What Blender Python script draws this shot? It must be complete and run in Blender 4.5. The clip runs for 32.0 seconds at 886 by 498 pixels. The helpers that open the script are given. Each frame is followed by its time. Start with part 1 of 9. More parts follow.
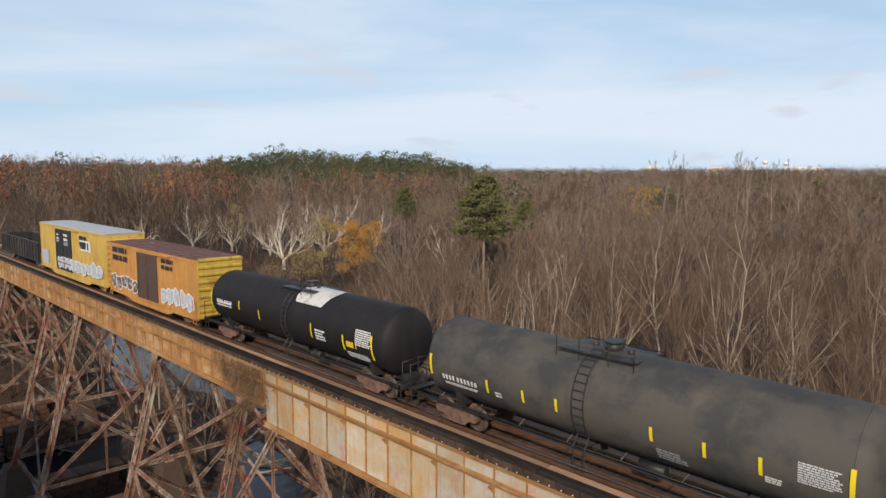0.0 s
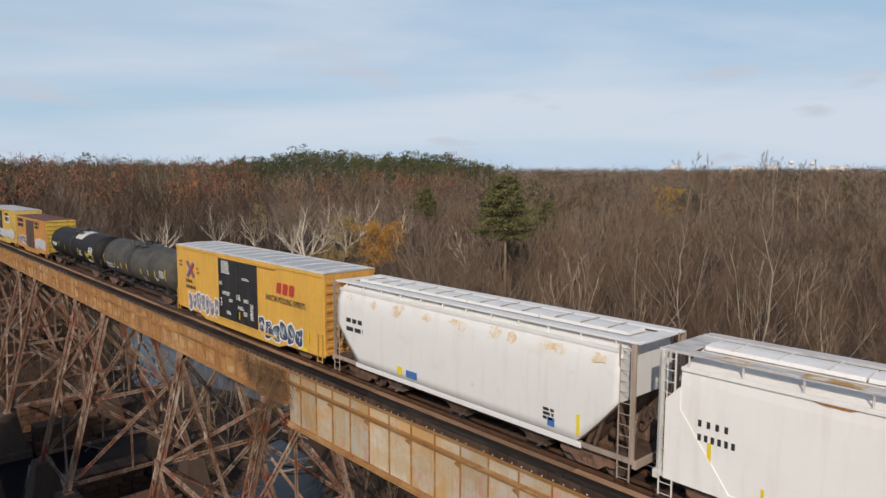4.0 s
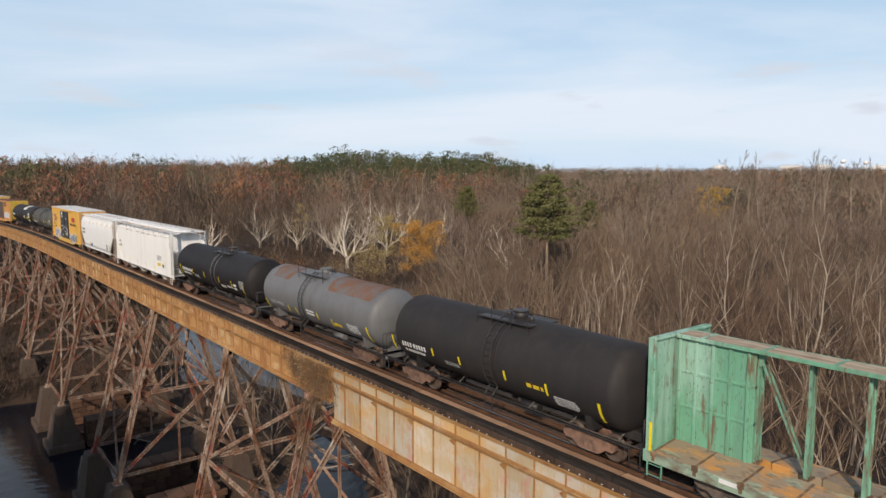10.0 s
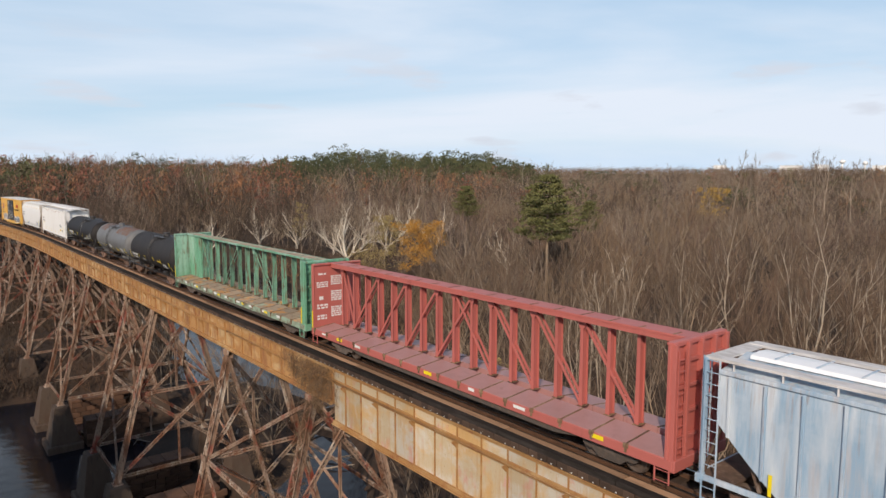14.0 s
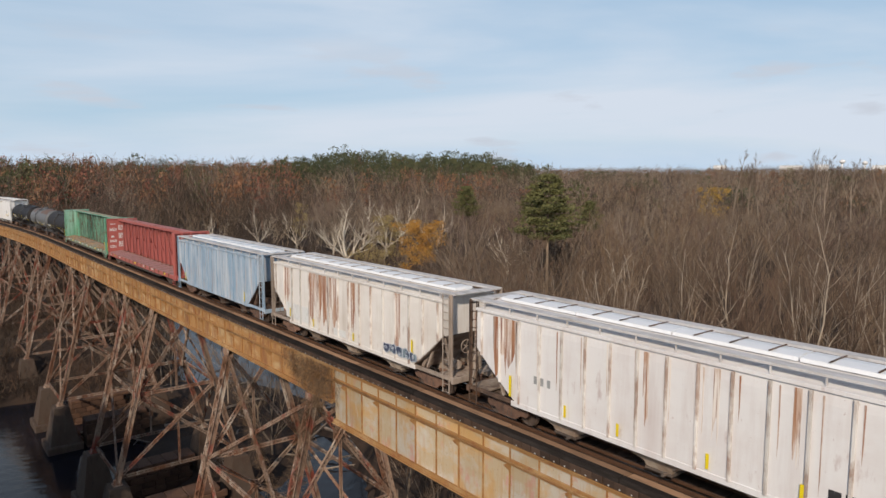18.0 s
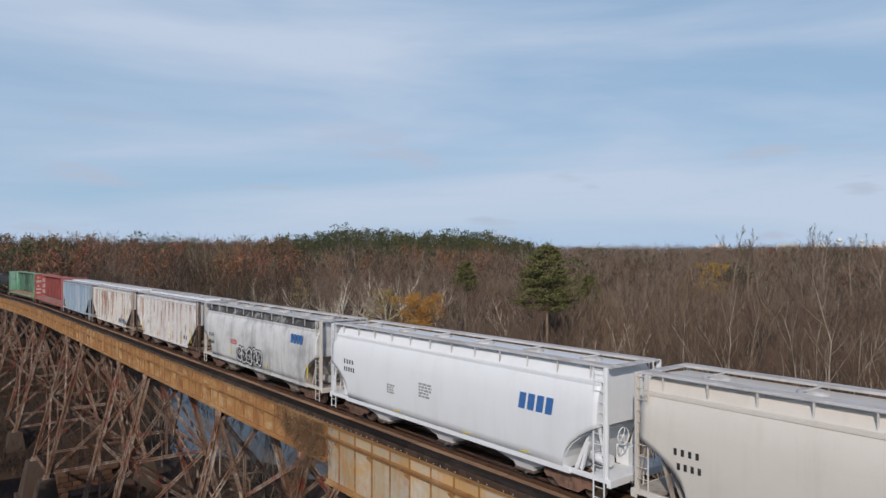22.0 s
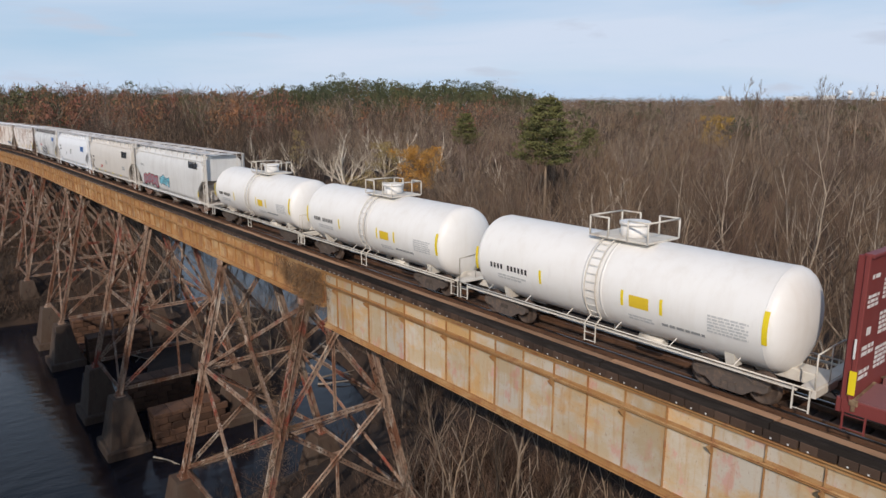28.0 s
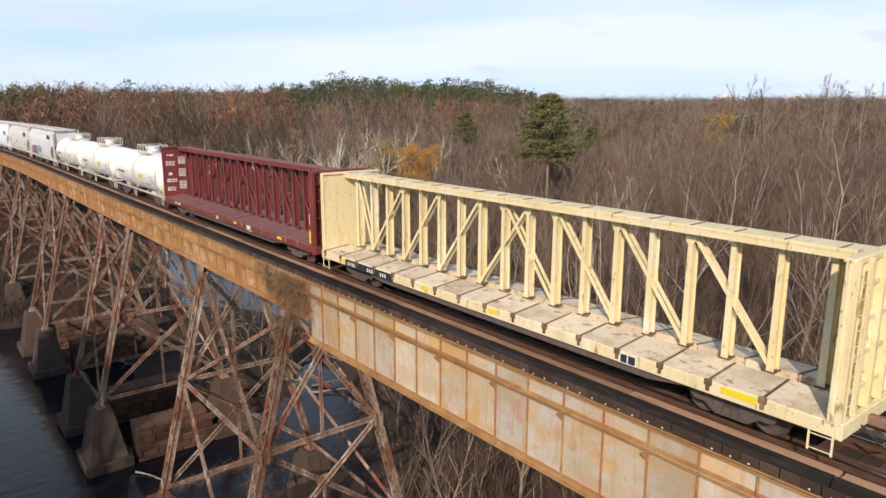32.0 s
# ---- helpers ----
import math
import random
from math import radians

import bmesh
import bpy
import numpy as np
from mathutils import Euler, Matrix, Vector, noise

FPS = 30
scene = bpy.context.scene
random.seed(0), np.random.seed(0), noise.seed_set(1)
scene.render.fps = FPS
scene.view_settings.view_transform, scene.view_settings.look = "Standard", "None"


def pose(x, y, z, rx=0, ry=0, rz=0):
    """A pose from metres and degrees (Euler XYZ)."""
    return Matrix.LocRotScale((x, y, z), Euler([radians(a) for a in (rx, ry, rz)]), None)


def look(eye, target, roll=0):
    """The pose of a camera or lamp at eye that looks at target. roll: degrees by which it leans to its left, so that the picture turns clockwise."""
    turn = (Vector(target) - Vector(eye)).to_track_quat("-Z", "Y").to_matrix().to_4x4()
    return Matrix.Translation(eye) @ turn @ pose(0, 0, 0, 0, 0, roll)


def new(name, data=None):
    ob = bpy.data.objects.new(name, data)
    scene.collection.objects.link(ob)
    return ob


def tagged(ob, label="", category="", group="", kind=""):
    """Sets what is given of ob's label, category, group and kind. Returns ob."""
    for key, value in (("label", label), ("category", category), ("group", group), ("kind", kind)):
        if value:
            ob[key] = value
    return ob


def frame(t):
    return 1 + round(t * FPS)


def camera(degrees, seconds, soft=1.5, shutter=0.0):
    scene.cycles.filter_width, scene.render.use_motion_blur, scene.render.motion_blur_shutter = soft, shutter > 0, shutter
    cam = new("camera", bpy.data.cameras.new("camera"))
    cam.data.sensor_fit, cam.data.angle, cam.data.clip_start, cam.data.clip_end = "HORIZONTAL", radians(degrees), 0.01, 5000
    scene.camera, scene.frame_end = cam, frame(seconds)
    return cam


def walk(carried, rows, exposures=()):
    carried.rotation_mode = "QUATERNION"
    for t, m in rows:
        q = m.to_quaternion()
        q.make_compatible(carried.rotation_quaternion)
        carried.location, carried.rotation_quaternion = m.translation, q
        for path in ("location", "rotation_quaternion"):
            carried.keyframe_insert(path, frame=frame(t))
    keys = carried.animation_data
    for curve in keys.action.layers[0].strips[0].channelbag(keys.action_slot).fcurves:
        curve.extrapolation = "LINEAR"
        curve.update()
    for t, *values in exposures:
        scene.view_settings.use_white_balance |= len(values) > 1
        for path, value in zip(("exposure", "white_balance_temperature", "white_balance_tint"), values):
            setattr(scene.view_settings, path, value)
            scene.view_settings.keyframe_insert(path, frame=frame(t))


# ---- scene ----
cam = camera(65.9, 32.0)
PATH = [
    (0, (0.505, -19.05, 9.712), (-0.934, -17.678, 9.493), 0.1),
    (0.5, (0.505, -19.05, 9.712), (-0.934, -17.678, 9.493), 0.1),
    (1, (0.492, -19.053, 9.709), (-0.946, -17.68, 9.49), 0.1),
    (1.5, (0.417, -19.029, 9.692), (-1.021, -17.656, 9.473), 0.1),
    (2, (0.42, -19.048, 9.699), (-1.018, -17.675, 9.48), 0.1),
    (2.5, (0.42, -19.091, 9.715), (-1.019, -17.72, 9.496), 0.1),
    (3, (0.418, -19.119, 9.73), (-1.028, -17.755, 9.512), 0.1),
    (3.5, (0.383, -19.108, 9.732), (-1.079, -17.761, 9.514), 0.1),
    (5.5, (0.189, -19.024, 9.682), (-1.339, -17.752, 9.463), 0.0),
    (6, (0.186, -19.073, 9.682), (-1.357, -17.818, 9.463), 0.0),
    (6.5, (0.132, -19.078, 9.641), (-1.423, -17.839, 9.422), 0.0),
    (7, (0.091, -19.116, 9.676), (-1.465, -17.879, 9.457), 0.0),
    (7.5, (0.071, -19.129, 9.674), (-1.485, -17.892, 9.455), 0.0),
    (8, (0.078, -19.167, 9.686), (-1.477, -17.929, 9.468), 0.0),
    (8.5, (0.026, -19.139, 9.652), (-1.529, -17.901, 9.433), 0.0),
    (9, (0.025, -19.138, 9.65), (-1.531, -17.9, 9.432), 0.0),
    (9.5, (0.033, -19.156, 9.657), (-1.522, -17.918, 9.439), 0.0),
    (10, (-0.008, -19.111, 9.647), (-1.563, -17.872, 9.428), -0.0),
    (10.5, (0.007, -19.095, 9.648), (-1.548, -17.856, 9.429), 0.0),
    (11, (-0.047, -19.046, 9.637), (-1.601, -17.807, 9.419), 0.0),
    (11.5, (-0.051, -19.044, 9.64), (-1.606, -17.805, 9.421), 0.0),
    (12, (-0.09, -19.055, 9.631), (-1.644, -17.815, 9.412), -0.0),
    (12.5, (-0.116, -19.122, 9.679), (-1.669, -17.882, 9.46), 0.0),
    (13, (-0.136, -19.128, 9.675), (-1.69, -17.888, 9.456), 0.0),
    (13.5, (-0.139, -19.137, 9.685), (-1.693, -17.897, 9.466), 0.1),
    (14, (-0.164, -19.128, 9.711), (-1.717, -17.888, 9.491), 0.1),
    (14.5, (-0.182, -19.099, 9.697), (-1.736, -17.859, 9.478), 0.1),
    (16.5, (-0.431, -19.084, 9.676), (-1.985, -17.844, 9.458), 0.0),
    (17, (-0.422, -19.093, 9.66), (-1.976, -17.853, 9.442), 0.0),
    (17.5, (-0.368, -19.099, 9.61), (-1.921, -17.859, 9.392), 0.0),
    (18, (-0.332, -19.057, 9.531), (-1.885, -17.817, 9.313), 0.0),
    (18.5, (-0.272, -19.044, 9.36), (-1.826, -17.804, 9.142), 0.0),
    (19, (-0.217, -18.993, 9.185), (-1.77, -17.753, 8.968), -0.0),
    (19.5, (-0.174, -18.99, 9.022), (-1.728, -17.75, 8.805), -0.0),
    (20, (-0.105, -18.986, 8.842), (-1.659, -17.745, 8.626), -0.0),
    (20.5, (-0.093, -18.985, 8.65), (-1.646, -17.744, 8.436), 0.0),
    (21, (-0.076, -18.956, 8.511), (-1.639, -17.709, 8.45), -0.0),
    (21.5, (-0.138, -18.985, 8.292), (-1.701, -17.738, 8.304), 0.1),
    (22, (-0.127, -18.931, 8.202), (-1.69, -17.684, 8.213), 0.0),
    (22.5, (-0.055, -18.93, 8.166), (-1.618, -17.682, 8.133), -0.0),
    (23, (0.027, -18.904, 8.159), (-1.53, -17.661, 7.984), -0.0),
    (23.5, (0.119, -18.899, 8.166), (-1.419, -17.67, 7.813), -0.1),
    (24, (0.188, -18.903, 8.182), (-1.341, -17.682, 7.77), 0.0),
    (24.5, (0.213, -18.877, 8.183), (-1.317, -17.656, 7.771), 0.0),
    (25, (0.215, -18.878, 8.184), (-1.314, -17.657, 7.772), 0.0),
    (25.5, (0.253, -18.861, 8.191), (-1.278, -17.641, 7.779), 0.0),
    (27.5, (0.149, -18.797, 8.107), (-1.381, -17.576, 7.696), 0.1),
    (28, (0.055, -18.704, 8.067), (-1.475, -17.483, 7.655), 0.1),
    (28.5, (-0.095, -18.518, 8.007), (-1.625, -17.298, 7.595), -0.0),
    (29, (-0.399, -18.27, 7.986), (-1.929, -17.051, 7.573), 0.0),
    (29.5, (-0.701, -17.989, 7.982), (-2.232, -16.77, 7.568), 0.1),
    (30, (-0.994, -17.706, 7.947), (-2.524, -16.487, 7.533), 0.1),
    (30.5, (-1.377, -17.379, 7.907), (-2.907, -16.16, 7.492), 0.1),
    (31, (-1.701, -17.066, 7.862), (-3.232, -15.847, 7.446), 0.1),
    (31.5, (-2.028, -16.773, 7.828), (-3.559, -15.554, 7.412), 0.1),
    (32, (-2.315, -16.503, 7.823), (-3.845, -15.284, 7.407), 0.1),
]
walk(cam, [(t, look(eye, target, roll)) for t, eye, target, roll in PATH], exposures=[
    (0, 0.0, 6730, 12), (2, 0.0, 6730, 12), (3, -0.15, 6760, 12), (6, -0.3, 6630, 12), (8, 0.0, 6830, 12), (14, 0.05, 6880, 13), (17, -0.15, 6780, 12), (20, -0.2, 6730, 12), (21, -0.3, 6480, 12),
    (22, -0.45, 6180, 12), (23, -0.45, 6230, 12), (24, -0.25, 6470, 14), (25, -0.05, 6620, 14), (28, -0.2, 6400, 13), (29, 0.0, 6450, 13), (30, 0.28, 6600, 14), (32, 0.25, 6650, 15)])

# ---- light ----
TO_SUN = Vector((0.56, -0.74, 0.55)).normalized()
world = bpy.data.worlds.new("sky")
scene.world = world
world.use_nodes = True


def sky_nodes():
    nt = world.node_tree
    nt.nodes.clear()
    link = nt.links.new
    out = nt.nodes.new("ShaderNodeOutputWorld")
    bg = nt.nodes.new("ShaderNodeBackground")
    sky = nt.nodes.new("ShaderNodeTexSky")
    sky.sky_type = 'NISHITA'
    sky.sun_disc = False
    sky.sun_elevation = math.asin(TO_SUN.z)
    sky.sun_rotation = math.atan2(TO_SUN.x, TO_SUN.y)
    sky.air_density, sky.dust_density, sky.ozone_density = 1.0, 0.4, 2.5
    co = nt.nodes.new("ShaderNodeTexCoord")
    sep = nt.nodes.new("ShaderNodeSeparateXYZ")
    link(co.outputs["Generated"], sep.inputs[0])
    # long level veils, a little tilted
    mp = nt.nodes.new("ShaderNodeMapping")
    mp.vector_type = 'POINT'
    mp.inputs["Rotation"].default_value = (0, radians(3), radians(-47))
    mp.inputs["Scale"].default_value = (1.0, 0.6, 5.2)
    link(co.outputs["Generated"], mp.inputs[0])
    n1 = nt.nodes.new("ShaderNodeTexNoise")
    n1.inputs["Scale"].default_value, n1.inputs["Detail"].default_value = 1.35, 6
    n1.inputs["Roughness"].default_value, n1.inputs["Distortion"].default_value = 0.50, 0.25
    link(mp.outputs[0], n1.inputs["Vector"])
    r1 = nt.nodes.new("ShaderNodeMapRange")
    r1.inputs["From Min"].default_value, r1.inputs["From Max"].default_value = 0.38, 0.64
    r1.inputs["To Min"].default_value, r1.inputs["To Max"].default_value = 0.70, 1.0
    link(n1.outputs["Fac"], r1.inputs["Value"])
    r0 = nt.nodes.new("ShaderNodeMapRange")
    r0.inputs["From Min"].default_value, r0.inputs["From Max"].default_value = 0.40, 0.62
    link(n1.outputs["Fac"], r0.inputs["Value"])
    # small low puffs
    mp2 = nt.nodes.new("ShaderNodeMapping")
    mp2.inputs["Rotation"].default_value = (0, 0, radians(-47))
    mp2.inputs["Scale"].default_value = (5.0, 3.0, 17.0)
    link(co.outputs["Generated"], mp2.inputs[0])
    n2 = nt.nodes.new("ShaderNodeTexNoise")
    n2.inputs["Scale"].default_value, n2.inputs["Detail"].default_value = 1.5, 4
    link(mp2.outputs[0], n2.inputs["Vector"])
    r2 = nt.nodes.new("ShaderNodeMapRange")
    r2.inputs["From Min"].default_value, r2.inputs["From Max"].default_value = 0.59, 0.68
    r2.inputs["To Max"].default_value = 0.75
    link(n2.outputs["Fac"], r2.inputs["Value"])
    low = nt.nodes.new("ShaderNodeMapRange")
    low.inputs["From Min"].default_value, low.inputs["From Max"].default_value = 0.13, 0.20
    low.inputs["To Min"].default_value, low.inputs["To Max"].default_value = 1.0, 0.0
    link(sep.outputs["Z"], low.inputs["Value"])
    puff = nt.nodes.new("ShaderNodeMath")
    puff.operation = 'MULTIPLY'
    link(r2.outputs[0], puff.inputs[0])
    link(low.outputs[0], puff.inputs[1])
    # the veil thickens towards the horizon
    r3 = nt.nodes.new("ShaderNodeMapRange")
    r3.inputs["From Min"].default_value, r3.inputs["From Max"].default_value = 0.02, 0.17
    r3.inputs["To Min"].default_value, r3.inputs["To Max"].default_value = 1.0, 0.5
    link(sep.outputs["Z"], r3.inputs["Value"])
    both = nt.nodes.new("ShaderNodeMath")
    both.operation = 'MAXIMUM'
    link(r1.outputs[0], both.inputs[0])
    link(r3.outputs[0], both.inputs[1])
    # clear blue overhead
    high = nt.nodes.new("ShaderNodeMapRange")
    high.inputs["From Min"].default_value, high.inputs["From Max"].default_value = 0.34, 0.62
    high.inputs["To Min"].default_value, high.inputs["To Max"].default_value = 1.0, 0.12
    link(sep.outputs["Z"], high.inputs["Value"])
    veil = nt.nodes.new("ShaderNodeMath")
    veil.operation = 'MULTIPLY'
    link(both.outputs[0], veil.inputs[0])
    link(high.outputs[0], veil.inputs[1])
    m1 = nt.nodes.new("ShaderNodeMix")
    m1.data_type = 'RGBA'
    link(veil.outputs[0], m1.inputs[0])
    link(sky.outputs[0], m1.inputs[6])
    tint = nt.nodes.new("ShaderNodeMix")
    tint.data_type = 'RGBA'
    link(r0.outputs[0], tint.inputs[0])
    tint.inputs[6].default_value = (5.0, 7.1, 9.3, 1)
    tint.inputs[7].default_value = (7.2, 8.3, 9.7, 1)
    link(tint.outputs[2], m1.inputs[7])
    m2 = nt.nodes.new("ShaderNodeMix")
    m2.data_type = 'RGBA'
    link(puff.outputs[0], m2.inputs[0])
    link(m1.outputs[2], m2.inputs[6])
    m2.inputs[7].default_value = (6.2, 6.9, 8.0, 1)
    link(m2.outputs[2], bg.inputs[0])
    bg.inputs[1].default_value = 0.10
    link(bg.outputs[0], out.inputs[0])


sky_nodes()
lamp = bpy.data.lights.new("sun", 'SUN')
lamp.energy, lamp.angle, lamp.color = 3.6, radians(0.7), (1.0, 0.885, 0.745)
sun = new("sun", lamp)
sun.matrix_world = look((0, 0, 0), -TO_SUN)


# ---- building tools ----
class Geo:
    """Collects vertices and faces for one mesh."""

    def __init__(self):
        self.v, self.f, self.s = [], [], []

    def add(self, vs, fs, smooth=False):
        n = len(self.v)
        self.v.extend(vs)
        for f in fs:
            self.f.append([i + n for i in f])
            self.s.append(smooth)
        return self

    def box(self, x0, x1, y0, y1, z0, z1, c=0.0):
        if c <= 0:
            vs = [(x, y, z) for x in (x0, x1) for y in (y0, y1) for z in (z0, z1)]
            return self.add(vs, [(0, 1, 3, 2), (4, 6, 7, 5), (0, 4, 5, 1), (2, 3, 7, 6), (0, 2, 6, 4), (1, 5, 7, 3)])
        c = min(c, 0.45 * min(abs(x1 - x0), abs(y1 - y0), abs(z1 - z0)))
        idx, vs = {}, []
        for i, x in enumerate((x0, x1)):
            for j, y in enumerate((y0, y1)):
                for k, z in enumerate((z0, z1)):
                    sx, sy, sz = (c if i == 0 else -c), (c if j == 0 else -c), (c if k == 0 else -c)
                    for a, p in enumerate(((x, y + sy, z + sz), (x + sx, y, z + sz), (x + sx, y + sy, z))):
                        idx[i, j, k, a] = len(vs)
                        vs.append(p)
        fs = []
        for e in (0, 1):
            fs.append([idx[e, 0, 0, 0], idx[e, 1, 0, 0], idx[e, 1, 1, 0], idx[e, 0, 1, 0]][::(1 if e else -1)])
            fs.append([idx[0, e, 0, 1], idx[1, e, 0, 1], idx[1, e, 1, 1], idx[0, e, 1, 1]][::(-1 if e else 1)])
            fs.append([idx[0, 0, e, 2], idx[1, 0, e, 2], idx[1, 1, e, 2], idx[0, 1, e, 2]][::(1 if e else -1)])
        for a in (0, 1):
            for b in (0, 1):
                fs.append([idx[a, b, 0, 0], idx[a, b, 1, 0], idx[a, b, 1, 1], idx[a, b, 0, 1]])
                fs.append([idx[a, 0, b, 0], idx[a, 1, b, 0], idx[a, 1, b, 2], idx[a, 0, b, 2]])
                fs.append([idx[0, a, b, 1], idx[1, a, b, 1], idx[1, a, b, 2], idx[0, a, b, 2]])
                for d in (0, 1):
                    fs.append([idx[a, b, d, 0], idx[a, b, d, 1], idx[a, b, d, 2]])
        return self.add(vs, fs)

    def bar(self, p0, p1, w, h, up=(0, 0, 1)):
        """A straight bar from p0 to p1, w wide across and h deep along up."""
        a, b = Vector(p0), Vector(p1)
        d = (b - a).normalized()
        side = d.cross(Vector(up))
        if side.length < 1e-4:
            side = d.cross(Vector((0, 1, 0)))
        side.normalize()
        top = side.cross(d)
        vs = [tuple(p + side * (sx * w / 2) + top * (sz * h / 2)) for p in (a, b) for sx, sz in ((-1, -1), (1, -1), (1, 1), (-1, 1))]
        return self.add(vs, [(0, 1, 2, 3), (7, 6, 5, 4), (0, 4, 5, 1), (1, 5, 6, 2), (2, 6, 7, 3), (3, 7, 4, 0)])

    def rod(self, p0, p1, r0, r1=None, n=6, caps=True):
        r1 = r0 if r1 is None else r1
        a, b = Vector(p0), Vector(p1)
        d = (b - a).normalized()
        side = d.cross(Vector((0, 0, 1)) if abs(d.z) < 0.9 else Vector((1, 0, 0))).normalized()
        up = side.cross(d)
        vs = []
        for p, r in ((a, r0), (b, r1)):
            for i in range(n):
                t = 2 * math.pi * i / n
                vs.append(tuple(p + side * (r * math.cos(t)) + up * (r * math.sin(t))))
        self.add(vs, [(i, (i + 1) % n, n + (i + 1) % n, n + i) for i in range(n)], n > 5)
        if caps:
            k = len(self.v) - 2 * n
            self.f += [[k + i for i in range(n)][::-1], [k + n + i for i in range(n)]]
            self.s += [False, False]
        return self

    def pipe(self, pts, r, n=6):
        for a, b in zip(pts[:-1], pts[1:]):
            self.rod(a, b, r, n=n)
        return self

    def tube(self, pts, radii, n=4):
        """A tapered tube along a bent line."""
        k = len(self.v)
        for i, p in enumerate(pts):
            q = pts[min(i + 1, len(pts) - 1)] - pts[max(i - 1, 0)]
            d = q.normalized()
            side = d.cross(Vector((0.3, 0.2, 1)) if abs(d.z) < 0.9 else Vector((1, 0.2, 0))).normalized()
            up = side.cross(d)
            for j in range(n):
                t = 2 * math.pi * j / n
                self.v.append(tuple(p + side * (radii[i] * math.cos(t)) + up * (radii[i] * math.sin(t))))
        for i in range(len(pts) - 1):
            for j in range(n):
                a, b = k + i * n + j, k + i * n + (j + 1) % n
                self.f.append([a, b, b + n, a + n])
                self.s.append(True)
        return self

    def prism(self, poly, axis, a, b):
        """A polygon of two coordinates, drawn out along the third axis from a to b."""
        def at(p, t):
            return {"x": (t, p[0], p[1]), "y": (p[0], t, p[1]), "z": (p[0], p[1], t)}[axis]
        n = len(poly)
        vs = [at(p, a) for p in poly] + [at(p, b) for p in poly]
        return self.add(vs, [tuple(range(n))[::-1], tuple(range(n, 2 * n))] + [(i, (i + 1) % n, n + (i + 1) % n, n + i) for i in range(n)])

    def lathe(self, prof, n, cy=0.0, cz=0.0):
        """A round body about a line along x; prof: (x, radius)."""
        k = len(self.v)
        for x, r in prof:
            for j in range(n):
                t = 2 * math.pi * j / n
                self.v.append((x, cy + r * math.cos(t), cz + r * math.sin(t)))
        for i in range(len(prof) - 1):
            for j in range(n):
                a, b = k + i * n + j, k + i * n + (j + 1) % n
                self.f.append([a, a + n, b + n, b])
                self.s.append(True)
        for i, flip in ((0, 1), (len(prof) - 1, -1)):
            self.f.append([k + i * n + j for j in range(n)][::flip])
            self.s.append(False)
        return self

    def turned(self, m):
        self.v = [tuple(m @ Vector(p)) for p in self.v]
        return self

    def mesh(self, name, material=None):
        me = bpy.data.meshes.new(name)
        me.from_pydata(self.v, [], self.f)
        me.polygons.foreach_set("use_smooth", self.s)
        if material:
            me.materials.append(material)
        me.update()
        return me

    def arrays(self):
        """Vertices and triangles as arrays, for joining many."""
        tri = []
        for f in self.f:
            for i in range(1, len(f) - 1):
                tri.append((f[0], f[i], f[i + 1]))
        return np.array(self.v, dtype=np.float32), np.array(tri, dtype=np.int32)


def part(name, geo, material, parent=None, label="", at=None):
    """Links a Geo or a mesh as one mesh object, under a thing or a part where one is given."""
    me = geo.mesh(name, material) if isinstance(geo, Geo) else geo
    ob = new(name, me)
    if parent is not None:
        ob.parent = parent
    if at is not None:
        ob.matrix_basis = at
    if label:
        ob["label"] = label
    return ob


def thing(name, label, category, group="", at=None, kind=""):
    ob = new(name)
    ob.empty_display_size = 0.3
    if at is not None:
        ob.matrix_basis = at
    return tagged(ob, label, category, group, kind)


def numpy_mesh(name, v, tri, material):
    me = bpy.data.meshes.new(name)
    me.vertices.add(len(v))
    me.vertices.foreach_set("co", np.ascontiguousarray(v, dtype=np.float32).ravel())
    me.loops.add(len(tri) * 3)
    me.loops.foreach_set("vertex_index", np.ascontiguousarray(tri, dtype=np.int32).ravel())
    me.polygons.add(len(tri))
    me.polygons.foreach_set("loop_start", np.arange(0, len(tri) * 3, 3, dtype=np.int32))
    me.update(calc_edges=True)
    me.materials.append(material)
    return me


def scatter(name, kinds, spots, material):
    """One mesh from many turned and scaled copies. kinds: arrays(); spots: (kind, x, y, z, turn, scale, height scale)."""
    vs, ts, n = [], [], 0
    for k, x, y, z, turn, sc, sz in spots:
        v, t = kinds[k]
        c, s = math.cos(turn) * sc, math.sin(turn) * sc
        w = np.empty_like(v)
        w[:, 0] = v[:, 0] * c - v[:, 1] * s + x
        w[:, 1] = v[:, 0] * s + v[:, 1] * c + y
        w[:, 2] = v[:, 2] * sz + z
        vs.append(w)
        ts.append(t + n)
        n += len(v)
    return numpy_mesh(name, np.concatenate(vs), np.concatenate(ts), material)


